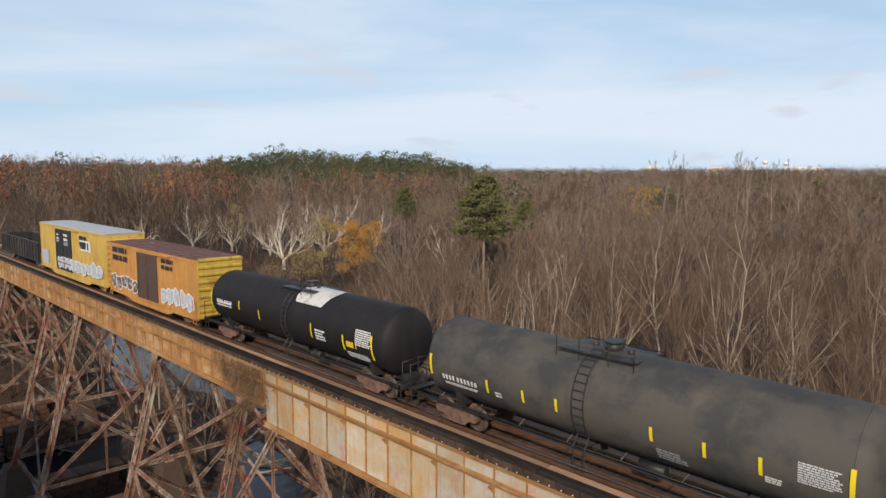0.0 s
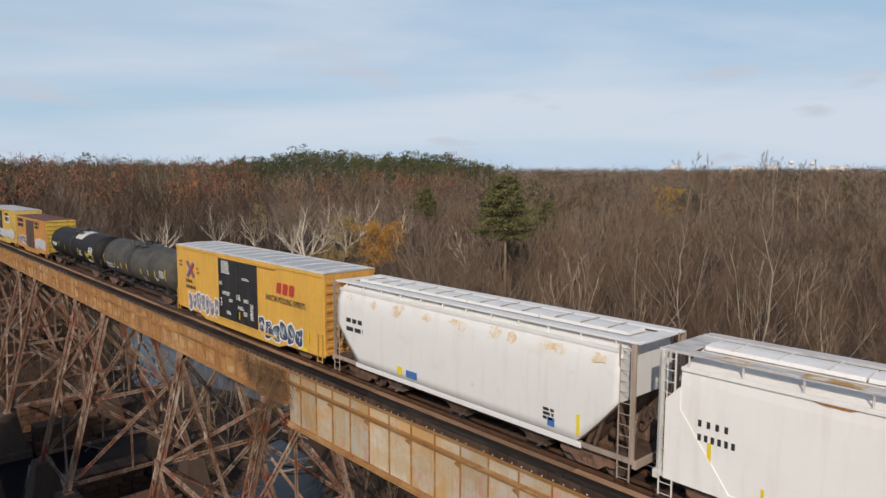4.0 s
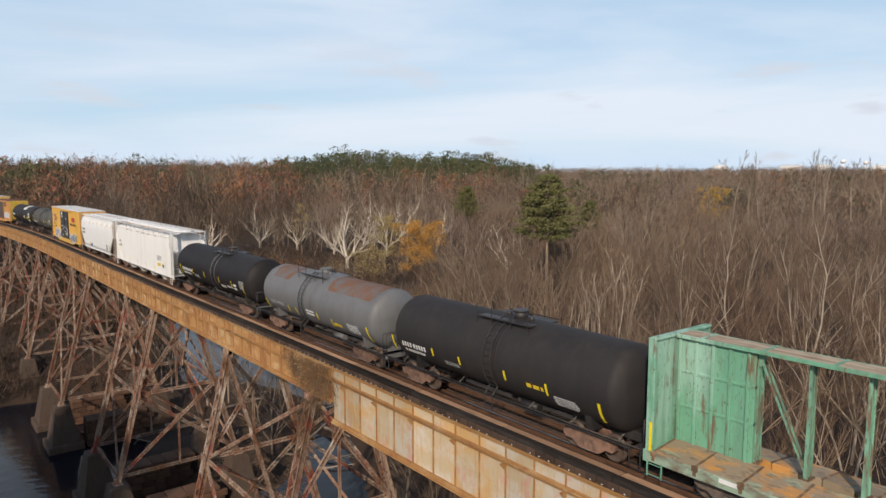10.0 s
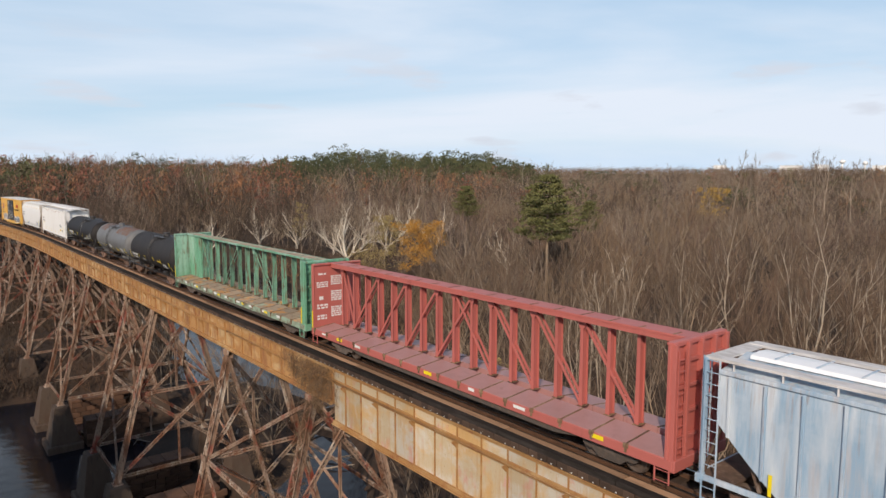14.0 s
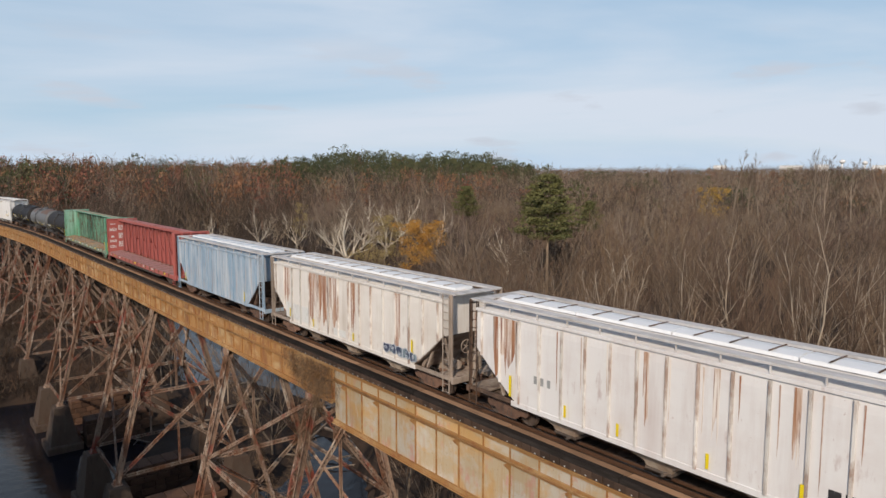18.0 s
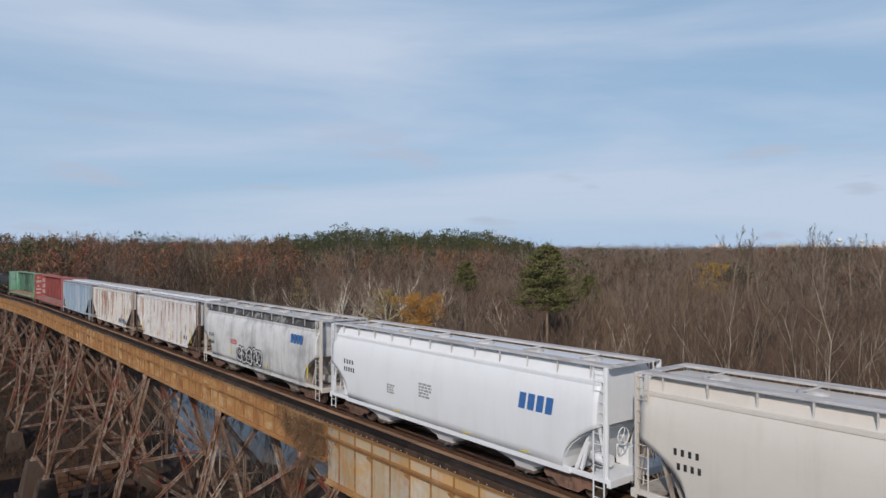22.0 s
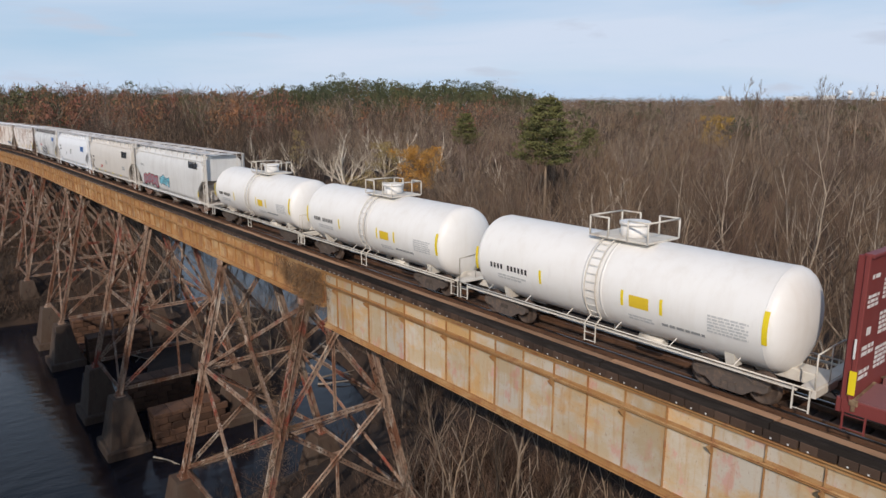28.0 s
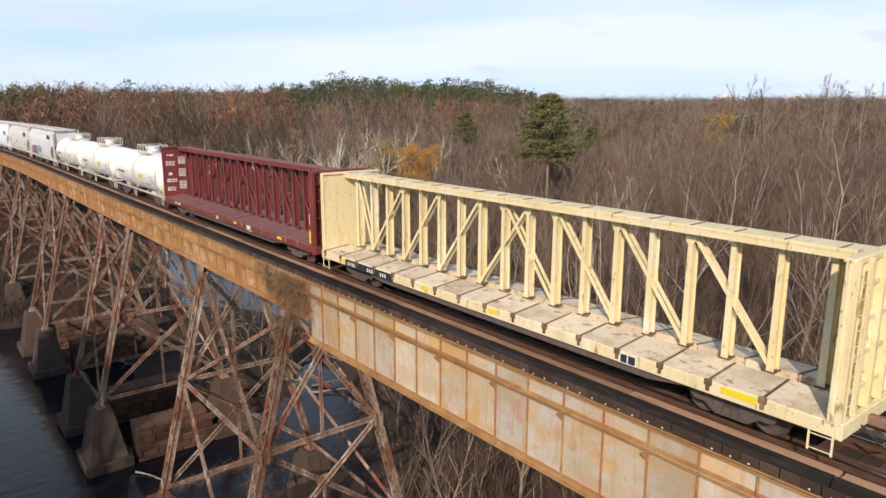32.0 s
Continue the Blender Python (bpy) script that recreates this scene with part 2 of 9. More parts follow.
# ---- materials ----
def material(name, base, layers=(), rough=0.6, bump=0.0, bump_scale=20.0, metal=0.0, vary=0.0, spec=0.4, world_space=False, island=0.0):
    """A procedural surface. layers: (colour, (sx, sy, sz), from, to, strength), each laid on by a noise of that scale per metre."""
    m = bpy.data.materials.new(name)
    m.use_nodes = True
    nt = m.node_tree
    link = nt.links.new
    b = nt.nodes["Principled BSDF"]
    b.inputs["Roughness"].default_value = rough
    b.inputs["Metallic"].default_value = metal
    b.inputs["Specular IOR Level"].default_value = spec
    co = nt.nodes.new("ShaderNodeTexCoord")
    if world_space:
        geo = nt.nodes.new("ShaderNodeNewGeometry")
        vec = geo.outputs["Position"]
    else:
        vec = co.outputs["Object"]
    rgb = nt.nodes.new("ShaderNodeRGB")
    rgb.outputs[0].default_value = (*base, 1)
    col = rgb.outputs[0]
    last = None
    for i, (c, sc, lo, hi, k) in enumerate(layers):
        mp = nt.nodes.new("ShaderNodeMapping")
        mp.inputs["Scale"].default_value = sc
        mp.inputs["Location"].default_value = (3.7 * i, 1.3 * i, 2.1 * i)
        link(vec, mp.inputs[0])
        no = nt.nodes.new("ShaderNodeTexNoise")
        no.inputs["Scale"].default_value, no.inputs["Detail"].default_value = 1.0, 7
        no.inputs["Roughness"].default_value = 0.62
        link(mp.outputs[0], no.inputs["Vector"])
        rg = nt.nodes.new("ShaderNodeMapRange")
        rg.inputs["From Min"].default_value, rg.inputs["From Max"].default_value, rg.inputs["To Max"].default_value = lo, hi, k
        link(no.outputs["Fac"], rg.inputs["Value"])
        mx = nt.nodes.new("ShaderNodeMix")
        mx.data_type = 'RGBA'
        link(rg.outputs[0], mx.inputs[0])
        link(col, mx.inputs[6])
        mx.inputs[7].default_value = (*c, 1)
        col = mx.outputs[2]
        last = rg
    for amount, kind in ((vary, "ShaderNodeObjectInfo"), (island, "ShaderNodeNewGeometry")):
        if amount > 0:
            oi = nt.nodes.new(kind)
            rv = nt.nodes.new("ShaderNodeMapRange")
            rv.inputs["To Min"].default_value, rv.inputs["To Max"].default_value = 1 - amount, 1 + amount
            link(oi.outputs["Random" if kind == "ShaderNodeObjectInfo" else "Random Per Island"], rv.inputs["Value"])
            hs = nt.nodes.new("ShaderNodeHueSaturation")
            link(rv.outputs[0], hs.inputs["Value"])
            link(col, hs.inputs["Color"])
            col = hs.outputs[0]
    link(col, b.inputs["Base Color"])
    if bump > 0:
        nb = nt.nodes.new("ShaderNodeTexNoise")
        nb.inputs["Scale"].default_value, nb.inputs["Detail"].default_value = bump_scale, 6
        link(vec, nb.inputs["Vector"])
        bp = nt.nodes.new("ShaderNodeBump")
        bp.inputs["Strength"].default_value, bp.inputs["Distance"].default_value = bump, 0.02
        link(nb.outputs["Fac"], bp.inputs["Height"])
        link(bp.outputs[0], b.inputs["Normal"])
    return m


RUST, DIRT, SOOT = (0.20, 0.075, 0.03), (0.10, 0.08, 0.06), (0.03, 0.026, 0.024)


def paint(name, col, rust=0.35, dirt=0.5, rough=0.5, streak=0.5, rustcol=RUST, dirtcol=DIRT, spec=0.4):
    """Weathered paint on steel: rain streaks, patches of dirt, rust spots."""
    return material(name, col, [
        (dirtcol, (2.2, 2.2, 0.22), 0.48, 0.80, streak),
        (dirtcol, (0.45, 0.45, 0.6), 0.45, 0.80, dirt),
        (rustcol, (1.6, 1.6, 0.5), 0.62, 0.72, rust),
        (rustcol, (9, 9, 6), 0.66, 0.74, rust * 0.8)], rough, bump=0.15, bump_scale=14, spec=spec)


girder_mat = material("girder_paint", (0.47, 0.37, 0.24), [
    ((0.53, 0.49, 0.42), (0.45, 0.8, 0.5), 0.44, 0.56, 0.85),
    ((0.55, 0.32, 0.11), (0.45, 1, 0.8), 0.51, 0.64, 0.75),
    ((0.55, 0.25, 0.21), (1.3, 1.3, 0.7), 0.57, 0.65, 0.60),
    ((0.52, 0.29, 0.09), (0.8, 0.8, 0.3), 0.54, 0.66, 0.7),
    ((0.44, 0.24, 0.10), (4.5, 4.5, 0.35), 0.54, 0.72, 0.65),
    ((0.58, 0.53, 0.46), (3.0, 3.0, 0.9), 0.62, 0.72, 0.6),
    ((0.22, 0.09, 0.045), (14, 14, 6), 0.60, 0.71, 0.65)], 0.75, bump=0.3, bump_scale=18, world_space=True, vary=0.18)
girder_old = material("rusty_girder_paint", (0.40, 0.215, 0.082), [
    ((0.52, 0.38, 0.21), (0.5, 1, 1.4), 0.50, 0.64, 0.7),
    ((0.24, 0.095, 0.04), (1.2, 1.2, 0.5), 0.48, 0.66, 0.8),
    ((0.12, 0.05, 0.03), (9, 9, 5), 0.60, 0.74, 0.7)], 0.8, bump=0.3, bump_scale=18, world_space=True, vary=0.12)
girder_rust = material("girder_rust", (0.36, 0.19, 0.07), [
    ((0.50, 0.34, 0.17), (0.5, 1, 1), 0.50, 0.66, 0.7),
    ((0.26, 0.10, 0.045), (2.2, 2.2, 2.2), 0.52, 0.70, 0.8),
    ((0.13, 0.05, 0.03), (12, 12, 9), 0.60, 0.72, 0.7)], 0.8, bump=0.35, bump_scale=22, world_space=True)
tower_mat = material("tower_paint", (0.32, 0.225, 0.165), [
    ((0.17, 0.066, 0.034), (0.8, 0.8, 0.35), 0.44, 0.60, 0.85),
    ((0.55, 0.48, 0.40), (1.6, 1.6, 0.5), 0.54, 0.66, 0.8),
    ((0.28, 0.052, 0.036), (0.5, 0.5, 0.28), 0.57, 0.64, 0.75),
    ((0.06, 0.026, 0.016), (8, 8, 4), 0.52, 0.66, 0.8)], 0.85, bump=0.3, bump_scale=25, world_space=True, vary=0.22, spec=0.2)
tie_mat = material("creosoted_timber", (0.060, 0.036, 0.024), [
    ((0.12, 0.07, 0.044), (3, 0.8, 8), 0.48, 0.75, 0.6)], 0.85, bump=0.5, bump_scale=30, vary=0.4)
dust_mat = material("brake_dusted_timber", (0.42, 0.25, 0.15), [
    ((0.20, 0.12, 0.07), (0.7, 4, 4), 0.48, 0.72, 0.7),
    ((0.28, 0.18, 0.11), (3, 6, 6), 0.55, 0.75, 0.5)], 0.9, bump=0.4, bump_scale=25, vary=0.25)
guard_mat = material("black_guard_timber", (0.022, 0.018, 0.016), [
    ((0.05, 0.042, 0.038), (0.8, 5, 5), 0.48, 0.7, 0.7)], 0.9, bump=0.4, bump_scale=30, vary=0.3, spec=0.12)
rail_mat = material("rusty_rail", (0.16, 0.085, 0.05), [((0.07, 0.04, 0.03), (2, 9, 9), 0.4, 0.7, 0.8)], 0.6, metal=0.4)
rail_top_mat = material("polished_rail_head", (0.26, 0.235, 0.22), [((0.2, 0.17, 0.15), (1, 20, 9), 0.5, 0.7, 0.5)], 0.28, metal=1.0)
bolt_mat = material("galvanised_washer", (0.75, 0.74, 0.72), [((0.4, 0.38, 0.36), (30, 30, 30), 0.4, 0.7, 0.5)], 0.4, metal=0.2)
concrete_mat = material("old_concrete", (0.085, 0.060, 0.044), [
    ((0.07, 0.040, 0.026), (0.6, 0.6, 0.18), 0.42, 0.62, 0.8),
    ((0.14, 0.105, 0.078), (1.2, 1.2, 0.8), 0.58, 0.74, 0.5),
    ((0.04, 0.029, 0.023), (3, 3, 0.8), 0.54, 0.74, 0.7)], 0.9, bump=0.5, bump_scale=8, world_space=True)
stone_mat = material("pier_stone", (0.105, 0.054, 0.032), [
    ((0.075, 0.040, 0.027), (1, 1, 1), 0.45, 0.65, 0.8),
    ((0.19, 0.105, 0.06), (2.5, 2.5, 2.5), 0.55, 0.75, 0.6)], 0.92, bump=0.6, bump_scale=9, vary=0.3)
truck_mat = material("rusty_cast_steel", (0.19, 0.108, 0.074), [
    ((0.08, 0.05, 0.04), (3, 3, 3), 0.42, 0.66, 0.85),
    ((0.32, 0.17, 0.10), (6, 6, 6), 0.56, 0.74, 0.6)], 0.85, bump=0.3, bump_scale=30, vary=0.3)
truck_dark = material("grimy_cast_steel", (0.085, 0.068, 0.058), [((0.17, 0.115, 0.082), (5, 5, 5), 0.5, 0.72, 0.7)], 0.85, bump=0.3, bump_scale=30, vary=0.3)
wheel_mat = material("worn_wheel_steel", (0.12, 0.085, 0.065), [((0.05, 0.04, 0.035), (6, 6, 6), 0.42, 0.66, 0.7)], 0.6, metal=0.3)
tread_yellow = material("yellow_reflective", (0.80, 0.62, 0.02), [((0.45, 0.36, 0.1), (8, 8, 8), 0.56, 0.8, 0.5)], 0.45)
white_ink = material("white_stencil", (0.72, 0.72, 0.70), [((0.35, 0.34, 0.32), (5, 5, 5), 0.5, 0.8, 0.6)], 0.6)
black_ink = material("black_stencil", (0.03, 0.03, 0.032), [((0.12, 0.12, 0.12), (6, 6, 6), 0.55, 0.8, 0.5)], 0.6)
grey_ink = material("grey_stencil", (0.30, 0.31, 0.31), [((0.5, 0.5, 0.5), (9, 9, 9), 0.5, 0.7, 0.5)], 0.6)
red_ink = material("red_stencil", (0.50, 0.05, 0.04), [((0.35, 0.1, 0.07), (5, 5, 5), 0.5, 0.8, 0.5)], 0.6)
blue_ink = material("blue_stencil", (0.05, 0.16, 0.42), [((0.2, 0.28, 0.42), (5, 5, 5), 0.5, 0.8, 0.4)], 0.6)
yellow_ink = material("yellow_plate", (0.72, 0.50, 0.03), [((0.4, 0.3, 0.1), (6, 6, 6), 0.55, 0.8, 0.5)], 0.55)
cyan_ink = material("cyan_spray", (0.16, 0.52, 0.66), [((0.6, 0.75, 0.8), (2, 2, 2), 0.5, 0.7, 0.6)], 0.6)
black_steel = paint("black_steel", (0.022, 0.022, 0.024), rust=0.25, dirt=0.3, rough=0.5)
white_steel = paint("white_steel", (0.72, 0.71, 0.68), rust=0.45, dirt=0.25, rough=0.5)
grey_steel = paint("galvanised_walkway", (0.36, 0.37, 0.37), rust=0.3, dirt=0.5, rough=0.6)


# ---- the track's line: straight, then a gentle bend towards the near side ----
BEND, RADIUS = -112.0, 700.0


def track(w):
    """Place and turn of the track's centre line; w runs along it and is x where it is straight."""
    if w >= BEND:
        return w, 0.0, 0.0
    a = (BEND - w) / RADIUS
    return BEND - RADIUS * math.sin(a), -RADIUS * (1 - math.cos(a)), a


def on_track(w, y=0.0, z=0.0):
    x, ty, a = track(w)
    return Vector((x - y * math.sin(a), ty + y * math.cos(a), z))


def track_pose(w, z=0.0):
    x, y, a = track(w)
    return pose(x, y, z, 0, 0, math.degrees(a))


def run(geo, prof, w0, w1):
    """Draws a (y, z) outline along the track from w0 to w1."""
    ws, stop = [w0], min(w1, BEND)
    while ws[-1] < stop - 1e-6:
        ws.append(min(ws[-1] + 12.0, stop))
    if ws[-1] < w1 - 1e-6:
        ws.append(w1)
    n, k = len(prof), len(geo.v)
    for w in ws:
        for y, z in prof:
            geo.v.append(tuple(on_track(w, y, z)))
    for i in range(len(ws) - 1):
        for j in range(n):
            a, b = k + i * n + j, k + i * n + (j + 1) % n
            geo.f.append([a, a + n, b + n, b])
            geo.s.append(False)
    geo.f += [[k + j for j in range(n)], [k + (len(ws) - 1) * n + j for j in range(n)][::-1]]
    geo.s += [False, False]
    return geo


def strip(y0, y1, z0, z1):
    return [(y0, z0), (y1, z0), (y1, z1), (y0, z1)]


# ---- ground and river ----
def smooth(a, b, t):
    t = min(1.0, max(0.0, (t - a) / (b - a)))
    return t * t * (3 - 2 * t)


def pine_hill(x, y):
    """The rise that carries the pines, from 0 to 1: a knoll and its long shoulder."""
    u, v = 0.545 * x + 0.839 * y, -0.839 * x + 0.545 * y
    knoll = math.exp(-(((u + 40) / 60) ** 2 + ((v - 660) / 165) ** 2))
    return knoll + 0.72 * math.exp(-(((u - 68) / 72) ** 2 + ((v - 660) / 165) ** 2)) * (1 - knoll)


def ground_z(x, y):
    turn = max(0.0, y - 10)
    centre = -80 - 2.6 * turn * smooth(0, 14, turn)
    d = abs(x - centre + 3 * noise.noise((x * 0.03, y * 0.05, 7.0))) * (1.0 if y < 12 else 1 / (1 + 0.8 * smooth(12, 40, y)))
    d = max(d, 25 + (y - 66) * 1.2)
    # the near bank reaches farther out upstream, unseen, to carry the added shade trees
    if x > centre:
        d += 21 * smooth(-15, -27, y)
    z = -25.2 + 6.8 * smooth(25, 41, d)
    z += 0.7 * noise.noise((x * 0.05, y * 0.05, 1.0)) + 0.25 * noise.noise((x * 0.3, y * 0.3, 2.0))
    r = math.hypot(x + 80, y)
    z += 15 * smooth(160, 750, r) + 9 * smooth(700, 1800, r)
    z += 17.5 * pine_hill(x, y)
    z += 8 * math.exp(-(((x + 560) / 170) ** 2 + ((y - 40) / 130) ** 2))
    z += 3.5 * noise.noise((x * 0.004, y * 0.004, 3.0)) * smooth(150, 400, r)
    # low bars of driftwood and mud behind the middle towers
    z += 4.4 * math.exp(-(((x + 74) / 11) ** 2 + ((y - 8) / 9) ** 2)) + 4.6 * math.exp(-(((x + 98) / 13) ** 2 + ((y - 9) / 12) ** 2)) + 3.0 * math.exp(-(((x + 86) / 12) ** 2 + ((y - 20) / 8) ** 2))
    # the banks that carry the track at both ends
    ty = 0.0 if x > BEND else -(RADIUS - math.sqrt(max(0.0, RADIUS ** 2 - (x - BEND) ** 2)))
    side = max(0.0, abs(y - ty) - 3.4) / 1.6
    if x > -40:
        z = max(z, -0.75 - side - max(0.0, 8.5 - x) / 1.2)
    if x < -220 and x > -690:
        z = max(z, -0.75 - side - max(0.0, x + 249) / 1.3)
    return z


WATER = -22.95
earth_mat = material("leaf_litter_earth", (0.034, 0.021, 0.014), [
    ((0.060, 0.034, 0.021), (0.25, 0.25, 0.25), 0.42, 0.62, 0.8),
    ((0.020, 0.015, 0.012), (0.9, 0.9, 0.9), 0.48, 0.70, 0.8),
    ((0.090, 0.052, 0.030), (6, 6, 6), 0.56, 0.74, 0.5)], 0.95, bump=0.8, bump_scale=4, world_space=True)


def build_ground():
    n = 230
    line = [math.sinh((2 * i / n - 1) * 5.0) / math.sinh(5.0) * 4200 for i in range(n + 1)]
    v = np.array([(x - 60, y + 20, ground_z(x - 60, y + 20)) for y in line for x in line], dtype=np.float32)
    i = np.arange(n * (n + 1)).reshape(n, n + 1)[:, :-1].ravel()
    tri = np.concatenate([np.stack([i, i + 1, i + n + 2], 1), np.stack([i, i + n + 2, i + n + 1], 1)])
    me = numpy_mesh("ground", v, tri, earth_mat)
    me.polygons.foreach_set("use_smooth", [True] * len(tri))
    tagged(new("ground", me), "brown leaf-littered valley floor and river banks", "ground", kind="structure")


def build_water():
    m = bpy.data.materials.new("river_water")
    m.use_nodes = True
    nt = m.node_tree
    b = nt.nodes["Principled BSDF"]
    b.inputs["Base Color"].default_value = (0.008, 0.009, 0.014, 1)
    b.inputs["Roughness"].default_value = 0.10
    b.inputs["IOR"].default_value = 1.33
    b.inputs["Specular IOR Level"].default_value = 0.38
    geo = nt.nodes.new("ShaderNodeNewGeometry")
    mp = nt.nodes.new("ShaderNodeMapping")
    mp.inputs["Scale"].default_value = (0.55, 0.28, 1)
    n1 = nt.nodes.new("ShaderNodeTexNoise")
    n1.inputs["Scale"].default_value, n1.inputs["Detail"].default_value = 1.4, 5
    bp = nt.nodes.new("ShaderNodeBump")
    bp.inputs["Strength"].default_value, bp.inputs["Distance"].default_value = 0.35, 0.12
    nt.links.new(geo.outputs["Position"], mp.inputs[0])
    nt.links.new(mp.outputs[0], n1.inputs["Vector"])
    nt.links.new(n1.outputs["Fac"], bp.inputs["Height"])
    nt.links.new(bp.outputs[0], b.inputs["Normal"])
    g = Geo().add([(-260, -900, WATER), (60, -900, WATER), (60, 900, WATER), (-260, 900, WATER)], [(0, 1, 2, 3)])
    tagged(part("water", g, m), "slow dark river water reflecting the sky", "river", kind="structure")


build_ground()
build_water()

# ---- the bridge ----
LEFT_END, RIGHT_END = -250.0, 9.0
STEP = 1.5
TOWERS = [(-46.0, -33.7), (-72.75, -63.6), (-99.4, -90.3), (-126.0, -116.9), (-152.6, -143.5), (-179.2, -170.1), (-205.8, -196.7), (-232.4, -223.3)]
TOP_Z, MID_Z, FOOT_Z = -2.58, -10.1, -17.75


def leg_y(z):
    return 1.62 + (TOP_Z - z) / (TOP_Z - FOOT_Z) * 3.85


def lacing(geo, a, b, half, step, w=0.07, face=(0, 1, 0), t=0.014):
    """Zigzag flat bars between two parallel members that lie half to each side, between a and b."""
    a, b = Vector(a), Vector(b)
    d = b - a
    n = max(2, int(d.length / step))
    across = d.normalized().cross(Vector(face)).normalized() * half
    for i in range(n):
        s = 1 if i % 2 else -1
        geo.bar(a + d * (i / n) + across * s, a + d * ((i + 1) / n) - across * s, w, t, face)


def girder_span(w0, w1, depth, skin):
    span = thing("girder_span", "rust-streaked cream-painted steel plate girder span with riveted stiffeners", "bridge girder", "girder spans of the trestle",
                 at=track_pose((w0 + w1) / 2))
    mid, half = (w0 + w1) / 2, (w1 - w0) / 2 - 0.02
    for side in (-1, 1):
        y = 1.62 * side
        if side > 0 or w0 < -140:
            part("web_plate", Geo().box(-half, half, y - 0.012, y + 0.012, depth + 0.04, -0.50), skin, span)
        else:
            cuts = [-half] + [q - mid for q in (-18.07 + STEP * k for k in range(-90, 40)) if w0 + 0.3 < q < w1 - 0.2] + [half]
            for c0, c1 in zip(cuts, cuts[1:]):
                part("web_panel", Geo().box(c0, c1, y - 0.012, y + 0.012, depth + 0.04, -0.50), skin, span)
        part("top_flange", Geo().box(-half, half, y - 0.24, y + 0.24, -0.50, -0.455, 0.008).box(-half, half, y - 0.11, y - 0.012, -0.66, -0.50).box(-half, half, y + 0.012, y + 0.11, -0.66, -0.50), girder_rust, span)
        part("bottom_flange", Geo().box(-half, half, y - 0.24, y + 0.24, depth, depth + 0.05, 0.01).box(-half, half, y - 0.14, y - 0.012, depth + 0.05, depth + 0.20).box(-half, half, y + 0.012, y + 0.14, depth + 0.05, depth + 0.20), girder_rust, span)
        ledge = Geo().box(-half, half, y + side * 0.012, y + side * 0.20, -1.26, -1.235).box(-half, half, y + side * 0.012, y + side * 0.035, -1.37, -1.12)
        part("ledge_angle", ledge, girder_rust, span)
        if side < 0:
            part("cable_pipe", Geo().rod((-half, y - 0.17, -1.19), (half, y - 0.17, -1.19), 0.035, n=8).rod((-half, y - 0.10, -1.215), (half, y - 0.10, -1.215), 0.02, n=6), girder_rust, span, "rusty cable conduit")
    stiff = Geo().box(-0.012, 0.012, -0.095, -0.012, depth + 0.2, -0.66).box(-0.04, 0.012, -0.024, -0.012, depth + 0.2, -0.66)
    stiff_me = stiff.mesh("stiffener", girder_rust)
    rivets = Geo()
    for k in range(int((-0.8 - depth) / 0.16)):
        rivets.box(-0.042, -0.026, -0.034, -0.026, depth + 0.28 + 0.16 * k, depth + 0.296 + 0.16 * k).box(0.026, 0.042, -0.034, -0.026, depth + 0.28 + 0.16 * k, depth + 0.296 + 0.16 * k)
    rivet_me = rivets.mesh("rivets", girder_rust)
    bracket = Geo().prism([(0, 0), (-0.34, 0), (-0.34, -0.04), (-0.03, -0.36), (0, -0.36)], "x", -0.02, 0.02)
    bracket_me = bracket.mesh("bracket", girder_rust)
    first = math.ceil((w0 + 0.3 - (-18.07)) / STEP)
    k = first
    while -18.07 + k * STEP < w1 - 0.2:
        x = -18.07 + k * STEP - mid
        for side in (-1, 1):
            at = pose(x, 1.62 * side, 0, 0, 0, 0 if side < 0 else 180)
            s = part("stiffener", stiff_me, None, span, at=at)
            if side < 0 and w0 > -100:
                tagged(part("rivets", rivet_me, None, s), kind="stuff")
            if k % 2 == 0 and side < 0:
                part("bracket", bracket_me, None, span, at=pose(x, -1.645, -1.262))
        k += 1
    # cross frames between the two girders
    frame_me = Geo().bar((0, -1.6, -0.75), (0, 1.6, depth + 0.25), 0.1, 0.09).bar((0.1, 1.6, -0.75), (0.1, -1.6, depth + 0.25), 0.1, 0.09).bar((0, -1.6, depth + 0.22), (0, 1.6, depth + 0.22), 0.1, 0.1).mesh("cross_frame", tower_mat)
    for i in range(1, int((w1 - w0) / 4.5)):
        part("cross_frame", frame_me, None, span, at=pose(-half + i * 4.5, 0, 0))
    return span


def channel(g, a, b, s):
    """A rolled steel channel from a to b whose flanges point along x by s."""
    n = len(g.v)
    prof = [(0, -0.18), (0.10, -0.18), (0.10, -0.15), (0.03, -0.15), (0.03, 0.15), (0.10, 0.15), (0.10, 0.18), (0, 0.18)]
    for p in (a, b):
        g.v += [(p.x + s * u, p.y + v, p.z) for u, v in prof]
    for i in range(8):
        j = (i + 1) % 8
        g.f.append([n + i, n + j, n + 8 + j, n + 8 + i][::s])
        g.s.append(False)
    g.f += [[n + i for i in range(8)][::-s], [n + 8 + i for i in range(8)][::s]]
    g.s += [False, False]
    return g


